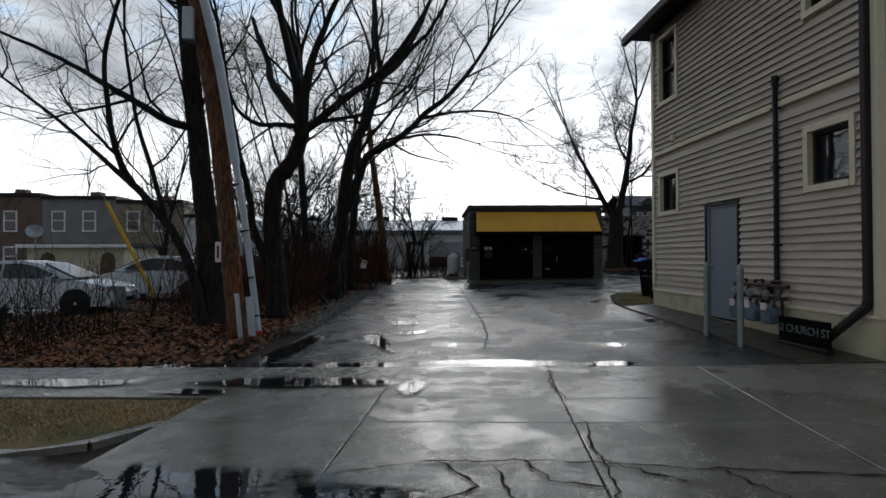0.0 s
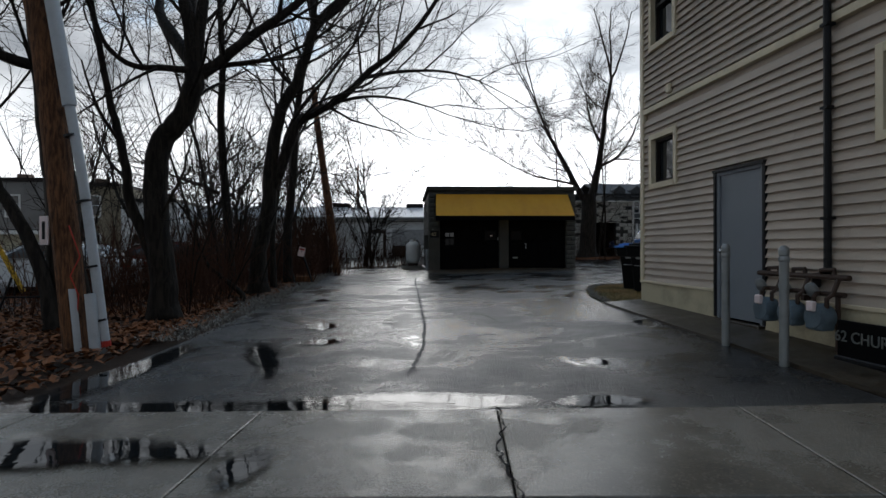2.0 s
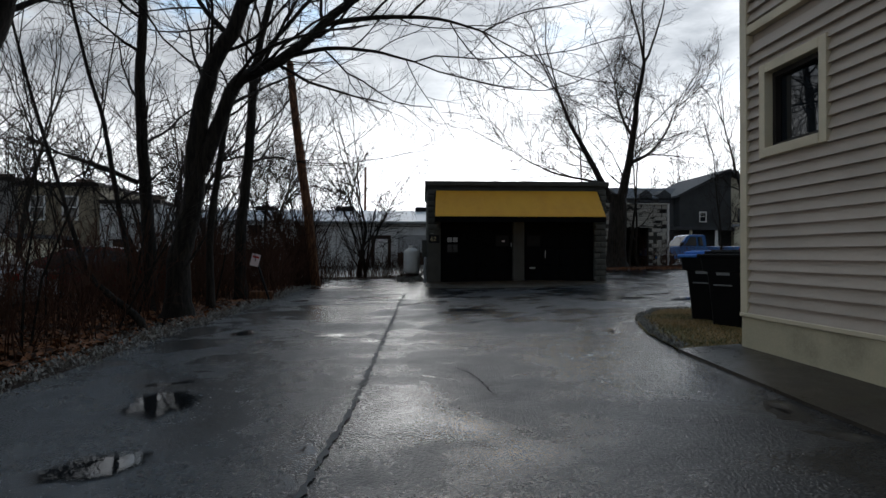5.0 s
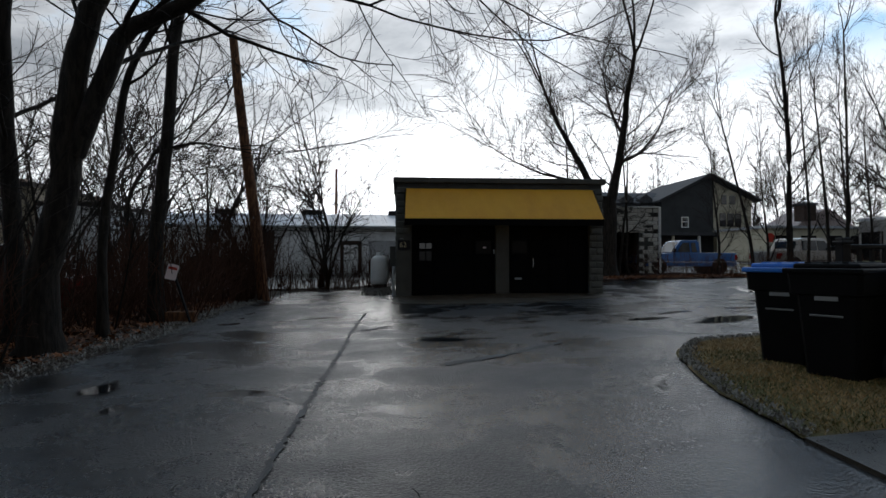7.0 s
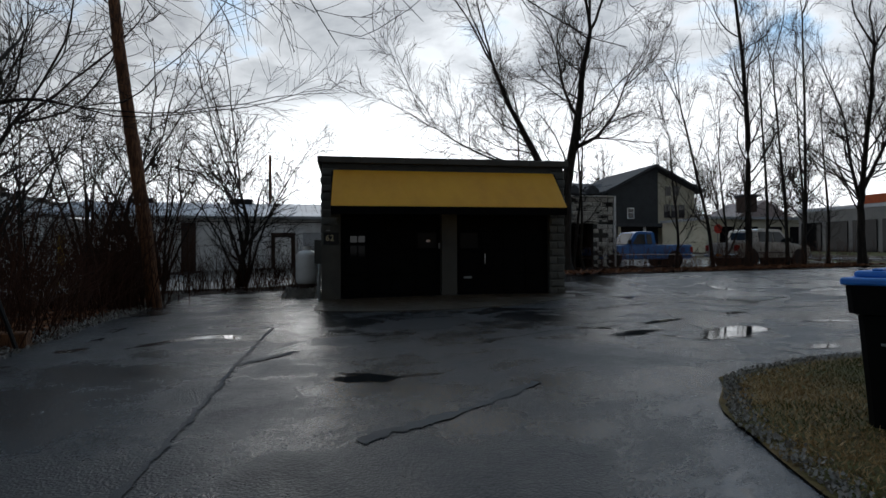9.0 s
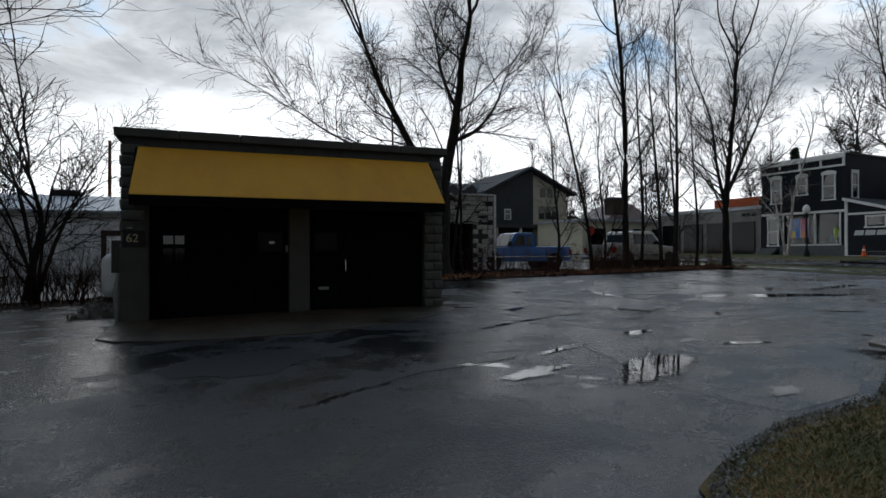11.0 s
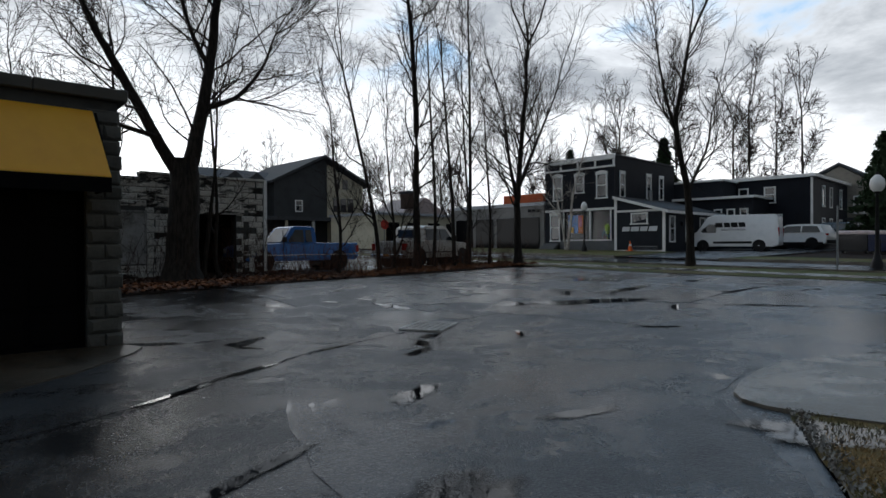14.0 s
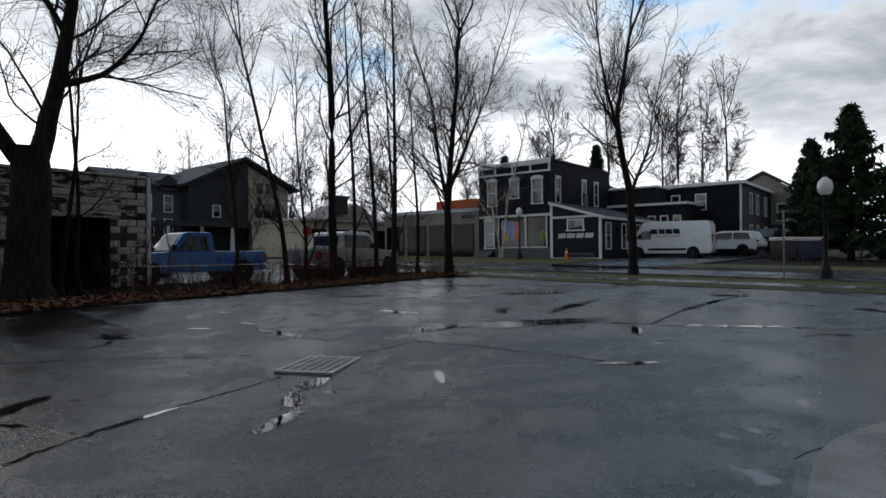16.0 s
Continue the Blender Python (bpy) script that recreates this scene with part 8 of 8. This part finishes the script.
scatter("island_gravel", GRAVELM, 3500, ((5.0, 12.6, 13.6, 20), lambda x, y: math.exp(-(island_rim(x, y) / 0.12) ** 2) if inside(x, y, ISLAND) else 0.0), (0.007, 0.016), "loose pale gravel round the lawn", "gravel", 6, curl=1.2, dz=0.035, flatness=0.8, aspect=0.9)
scatter("garage_gravel", GRAVELM, 1500, ((2.0, 3.0, 28.2, 31.6), lambda x, y: 1.0 if x > 2.25 else 0.3), (0.02, 0.045), "pale gravel beside the garage", "gravel", 7, curl=1.2, dz=0.03, flatness=0.8, aspect=0.9)


def blades(name, mat, n, region, hlo, hhi, label, seed, dz):
    rng = np.random.default_rng(seed)
    (xa, xb, ya, yb), keep = region
    vs, fs = [], []
    made = 0
    while made < n:
        x, y = rng.uniform(xa, xb), rng.uniform(ya, yb)
        if rng.random() > keep(x, y):
            continue
        made += 1
        h, a = rng.uniform(hlo, hhi), rng.uniform(0, 6.28)
        w, lx, ly = 0.006, rng.normal(0, h * 0.7), rng.normal(0, h * 0.7)
        z = ground_z(x, y) + dz
        o = len(vs)
        vs += [(x - w * math.cos(a), y - w * math.sin(a), z), (x + w * math.cos(a), y + w * math.sin(a), z), (x + lx, y + ly, z + h)]
        fs.append((o, o + 1, o + 2))
    return tagged(new(name, data_mesh(name, vs, fs, mat)), label, "grass", kind="stuff")


GREENB = plain("green_grass_blade", (0.085, 0.085, 0.026), 0.6, var=0.5, scale=1.5, bump=0, tint=(0.21, 0.145, 0.06))
STRAWB = plain("straw_grass_blade", (0.34, 0.225, 0.10), 0.7, var=0.4, scale=1.5, bump=0)
blades("lawn_grass", GREENB, 22000, ((5.2, 12.4, 13.7, 19.6), lambda x, y: max(0.0, 0.35 + noise.noise((x * 0.9, y * 0.9, 5))) if inside(x, y, ISLAND) and island_rim(x, y) > 0.18 else 0.0), 0.015, 0.045, "short green winter grass", 8, 0.012)
blades("lawn_straw", STRAWB, 36000, ((5.2, 12.4, 13.7, 19.6), lambda x, y: max(0.0, 0.45 - noise.noise((x * 0.9, y * 0.9, 5))) if inside(x, y, ISLAND) and island_rim(x, y) > 0.12 else 0.0), 0.012, 0.04, "matted straw-coloured grass", 9, 0.012)
VERGE = [street(-9, 4.75), street(-3.7, 4.9), street(-3.05, 5.5), street(-2.95, 6.2), street(-9, 6.2)]
blades("verge_straw", STRAWB, 14000, ((-9, -1.5, 4.0, 8.0), lambda x, y: max(0.0, 0.5 + noise.noise((x * 1.1, y * 1.1, 8))) if inside(x, y, VERGE) else 0.0), 0.015, 0.05, "trampled straw-coloured grass", 10, 0.0)
blades("moss_tufts", GREENB, 2500, ((-4.9, -3.2, 8.35, 8.95), lambda x, y: 1.0), 0.015, 0.04, "green tufts along the sidewalk", 11, -0.04)


# ---------------------------------------------------------------- brush and thickets
def thicket(name, n, place, hlo, hhi, label, seed, mat=None, lean=0.25, r=0.008, kids=5):
    rng = np.random.default_rng(seed)
    stems = []
    for _ in range(n):
        x, y = place(rng)
        h = rng.uniform(hlo, hhi)
        d = rng.normal(0, lean, 3)
        d[2] = 1
        p = np.array((x, y, ground_z(x, y) - 0.08))
        line, rad = limb(rng, p, d / np.linalg.norm(d), h, r * (0.8 + h * 0.35), 0.13, -0.03, 5)
        stems.append((line, np.maximum(rad, 0.003)))
        for c, rc in spread(rng, line, rad, 0.2, 1.0, kids, 0.6, 0.6, h * 0.2, h * 0.5, 0.2, 0.0, 3, 0.006):
            stems.append((c, np.maximum(rc, 0.0025)))
    me = tubes_mesh(name, stems, 3, mat or BRUSH)
    return tagged(new(name, me), label, "brush", kind="stuff")


def shrub(x, y, h, seed, label="spreading bare shrub with arching stems"):
    """Many arching stems from one foot, with a rounded crown of fine twigs."""
    g = np.random.default_rng(seed)
    z = ground_z(x, y)
    stems = []
    for i in range(6):
        a = 2 * math.pi * i / 6 + g.uniform(-0.4, 0.4)
        f = g.uniform(0.25, 0.55) * h
        dx, dy = math.cos(a) * f, math.sin(a) * f
        stems.append(([(x, y, z), (x + dx * 0.25, y + dy * 0.25, z + h * 0.35), (x + dx * 0.6, y + dy * 0.6, z + h * 0.66), (x + dx, y + dy, z + h * g.uniform(0.78, 0.95))], 0.045, 0.014, 0.8))
    return tree("shrub", stems, seed, label, bark=BARK2, l1=(6, 0.7, 1.7), l2=(6, 0.5, 1.2), l3=(5, 0.3, 0.8), tw_r=0.0055, lo=0.3, up=-0.02, category="shrub", group="bare shrubs by the yard")


for i, (x, y, h) in enumerate(((-4.6, 27.5, 4.4), (-3.2, 30.5, 4.6), (-1.8, 32.5, 4.2), (0.6, 33.4, 4.2), (-5.6, 32.0, 4.8), (-4.6, 23.5, 3.8))):
    shrub(x, y, h, 300 + i)
thicket("bank_brush", 750, lambda g: (g.uniform(-6.5, -2.4), g.uniform(14.5, 24)), 0.7, 2.2, "tangled bare reddish brush under the trees", 41)
thicket("back_brush", 900, lambda g: (g.uniform(-6.0, -1.2) + 0.0, g.uniform(22, 33)), 0.8, 2.6, "dense bare brush behind the trees", 42)
thicket("fence_brush", 330, lambda g: (g.uniform(-1.3, 3.0), g.normal(33.2, 0.6)), 0.6, 1.9, "reddish bare brush along the yard edge", 43)
thicket("verge_brush", 260, lambda g: (g.uniform(-9.8, -5.6), g.uniform(9.6, 13.5)), 0.6, 1.9, "thin bare brush in the leaf litter", 44, BARK)
thicket("pole_vines", 220, lambda g: (g.normal(-1.5, 0.45), g.normal(27.8, 0.5)), 1.2, 3.2, "vines and brush round the leaning pole", 45, lean=0.12)
thicket("row_brush", 560, lambda g: (g.uniform(15.5, 28.3), g.normal(35.2, 0.55)), 0.4, 1.5, "bare brush between the hedge row trees", 46, lean=0.2)
thicket("ruin_brush", 130, lambda g: (g.uniform(11.5, 18), g.normal(38.0, 0.5)), 0.6, 2.6, "bare brush before the ruined wall", 47, lean=0.2)
thicket("tall_saplings", 70, lambda g: (g.uniform(-7.5, -1.8), g.uniform(15, 31)), 3.0, 6.0, "thin bare saplings on the bank", 48, BARK, lean=0.16, r=0.008, kids=12)


# ---------------------------------------------------------------- pieces of walls and paving
def loft_box(vs8, name, mat):
    fs = [(0, 1, 2, 3), (7, 6, 5, 4), (0, 4, 5, 1), (1, 5, 6, 2), (2, 6, 7, 3), (3, 7, 4, 0)]
    return data_mesh(name, vs8, fs, mat)


# clapboards: each board a thin wedge, cut at the openings
EXPO = 0.117
CUT = [(y0 - 0.085, y1 + 0.085, z0 - 0.085, z1 + 0.085) for y0, y1, z0, z1 in OPEN]
CUT[2] = (10.03, 11.15, 0.2, 2.42)


def clap(y0, y1, z):
    h = EXPO + 0.012
    return loft_box([(HX - 0.046, y0, z), (HX - 0.046, y1, z), (HX + 0.03, y1, z), (HX + 0.03, y0, z),
                     (HX + 0.002, y0, z + h), (HX + 0.002, y1, z + h), (HX + 0.03, y1, z + h), (HX + 0.03, y0, z + h)], "clapboard", SIDING)


rngc = random.Random(5)
for i in range(60):
    z = 0.70 + i * EXPO
    if z + EXPO > HTOP:
        break
    if z < 3.83 and z + EXPO > 3.735:
        continue
    spans = [(HY0 + 0.08, HY1 - 0.09)]
    for c in CUT:
        if z + EXPO * 0.6 > c[2] and z + EXPO * 0.4 < c[3]:
            spans = [s for lo, hi in spans for s in ((lo, min(hi, c[0])), (max(lo, c[1]), hi)) if s[1] - s[0] > 0.02]
    for lo, hi in spans:
        joints = [lo, hi]
        if hi - lo > 2.5:
            joints = [lo, lo + (hi - lo) * rngc.uniform(0.3, 0.7), hi]
        for a, b2 in zip(joints, joints[1:]):
            ob = new("clapboard", clap(a + 0.0015, b2 - 0.0015, z + rngc.uniform(-0.001, 0.001)))
            ob.parent = wall


# rock-faced blocks
def rock_mesh(w, h, seed, mat, bulge=0.03):
    rng = random.Random(seed)
    a, b2 = w / 2 - 0.006, h / 2 - 0.006
    vs = [(-a, 0.04, -b2), (a, 0.04, -b2), (a, 0.04, b2), (-a, 0.04, b2), (-a, -0.005, -b2), (a, -0.005, -b2), (a, -0.005, b2), (-a, -0.005, b2)]
    nx, nz = 3, 2
    inner = []
    for j in range(nz):
        for i in range(nx):
            inner.append(len(vs))
            vs.append((-a * 0.78 + 2 * a * 0.78 * i / (nx - 1) + rng.uniform(-0.015, 0.015), -bulge * rng.uniform(0.45, 1.3), -b2 * 0.62 + 2 * b2 * 0.62 * j / (nz - 1) + rng.uniform(-0.01, 0.01)))
    p = inner
    fs = [(0, 4, 5, 1), (1, 5, 6, 2), (2, 6, 7, 3), (3, 7, 4, 0),
          (p[0], p[1], p[4], p[3]), (p[1], p[2], p[5], p[4]),
          (4, p[0], p[3], 7), (5, 6, p[5], p[2]), (4, 5, p[2], p[1], p[0]), (7, p[3], p[4], p[5], 6)]
    return data_mesh("block", vs, fs, mat)


gwall = [o for o in garage.children if o.name.startswith("wall")][0]
FULL = [rock_mesh(0.40, 0.20, s, BLOCK) for s in range(6)]
HALF = [rock_mesh(0.22, 0.20, 20 + s, BLOCK) for s in range(4)]
rngb = random.Random(9)


def lay(x, y, z, rz, meshes, parent, name="block"):
    ob = new(name, rngb.choice(meshes))
    ob.parent = parent
    ob.matrix_basis = pose(x, y, z, 0, 0, rz)
    return ob


course = 0.2
for j in range(17):
    z = 0.40 + j * course
    zz = z + 0.1
    if zz > 3.68:
        break
    # front: both piers, and the band above the awning
    wide = zz > 3.5
    if wide:
        for i in range(16):
            x = -3.13 + 0.2 * (j % 2) + 0.2 + i * 0.4
            if x + 0.2 < 3.14:
                lay(x, 0.05, zz, 0, FULL, gwall)
    else:
        if zz > 1.75:
            lay(-2.91 if j % 2 else -2.99, 0.05, zz, 0, FULL if j % 2 else HALF, gwall)
        lay(2.92, 0.05, zz, 0, FULL, gwall) if j % 2 else (lay(2.81, 0.05, zz, 0, HALF, gwall), lay(3.03, 0.05, zz, 0, HALF, gwall))
    # side wall towards the bank
    for i in range(15):
        y = 0.25 + 0.2 * (j % 2) + i * 0.4
        if y < 6.1:
            lay(-3.10, y, zz, -90, FULL, gwall)

rwall = [o for o in ruin.children if o.name.startswith("wall")][0]
RF = [rock_mesh(0.56, 0.22, 40 + k2, CRUST, 0.05) for k2 in range(6)]
RH2 = [rock_mesh(0.28, 0.22, 60 + k2, PALEBLOCK, 0.025) for k2 in range(3)]
RP = [rock_mesh(0.56, 0.22, 50 + k2, PALEBLOCK, 0.022) for k2 in range(6)]
for j in range(17):
    z = 0.55 + j * 0.222
    for i in range(15):
        x = 9.66 + 0.28 * (j % 2) + i * 0.56
        top = RTOP[0][2] if x < 13.08 else RTOP[1][2]
        if x > 17.6 or z + 0.1 > top or rngb.random() < 0.02:
            continue
        if x > 17.3:
            lay(17.40, 39.33, z, 0, RH2, rwall)
            continue
        near = [h for h in RH if h[0] - 0.28 < x < h[1] + 0.28 and h[2] - 0.12 < z < h[3] + 0.12]
        if near:
            if x < near[0][0] + 0.02:
                lay(near[0][0] - 0.15, 39.33, z, 0, RH2, rwall)
            elif x > near[0][1] - 0.02:
                lay(near[0][1] + 0.15, 39.33, z, 0, RH2, rwall)
            continue
        lay(x, 39.33 + rngb.uniform(-0.014, 0.014), z, rngb.uniform(-1.5, 1.5), RP if z < 2.9 and rngb.random() < 0.85 else RF, rwall)

# sidewalk and drive apron, slab by slab
pav = thing("sidewalk", pose(0, 0, 0), "wet grey-brown concrete sidewalk and drive apron in slabs", "pavement", kind="structure")


def slab(s0, s1, n0, n1, dz=0.018, tilt=0.0):
    g, t = 0.006, 0.10
    c = [street(s0 + g, n0 + g), street(s1 - g, n0 + g), street(s1 - g, n1 - g), street(s0 + g, n1 - g)]
    top = [(x, y, ground_z(x, y) + dz + tilt * (i in (1, 2))) for i, (x, y) in enumerate(c)]
    b2 = 0.008
    ci = [street(s0 + g + b2, n0 + g + b2), street(s1 - g - b2, n0 + g + b2), street(s1 - g - b2, n1 - g - b2), street(s0 + g + b2, n1 - g - b2)]
    vs = [(x, y, z - t) for x, y, z in top] + [(x, y, z - 0.005) for x, y, z in top] + [(x, y, ground_z(x, y) + dz + tilt * (i in (1, 2))) for i, (x, y) in enumerate(ci)]
    fs = [(3, 2, 1, 0)] + [(i, (i + 1) % 4, 4 + (i + 1) % 4, 4 + i) for i in range(4)] + [(4 + i, 4 + (i + 1) % 4, 8 + (i + 1) % 4, 8 + i) for i in range(4)] + [(8, 9, 10, 11)]
    ob = new("slab", data_mesh("slab", vs, fs, CONCRETE))
    ob.parent = pav


COLS = [-2.95, -1.157, 0.68, 2.52, 4.4, 6.3]
rngp = random.Random(3)
for a, b2 in zip(COLS, COLS[1:]):
    for n0, n1 in ((6.28, 7.81), (5.47, 6.28), (2.2, 5.47)):
        slab(a, b2, n0, n1, 0.018)
for i in range(10):
    slab(-2.95 - 2.6 * (i + 1), -2.95 - 2.6 * i, 6.28, 7.81, 0.018 + rngp.uniform(0, 0.004))
    slab(6.3 + 2.0 * i, 6.3 + 2.0 * (i + 1), 5.9, 7.45, 0.018)
kb = kerb("drive_kerb", [street(-9, 4.45), street(-5.2, 4.5), street(-4.0, 4.62), street(-3.3, 4.95), street(-2.98, 5.5)], 0.14, 0.0)
kb["label"] = "broken low concrete kerb curving into the drive"
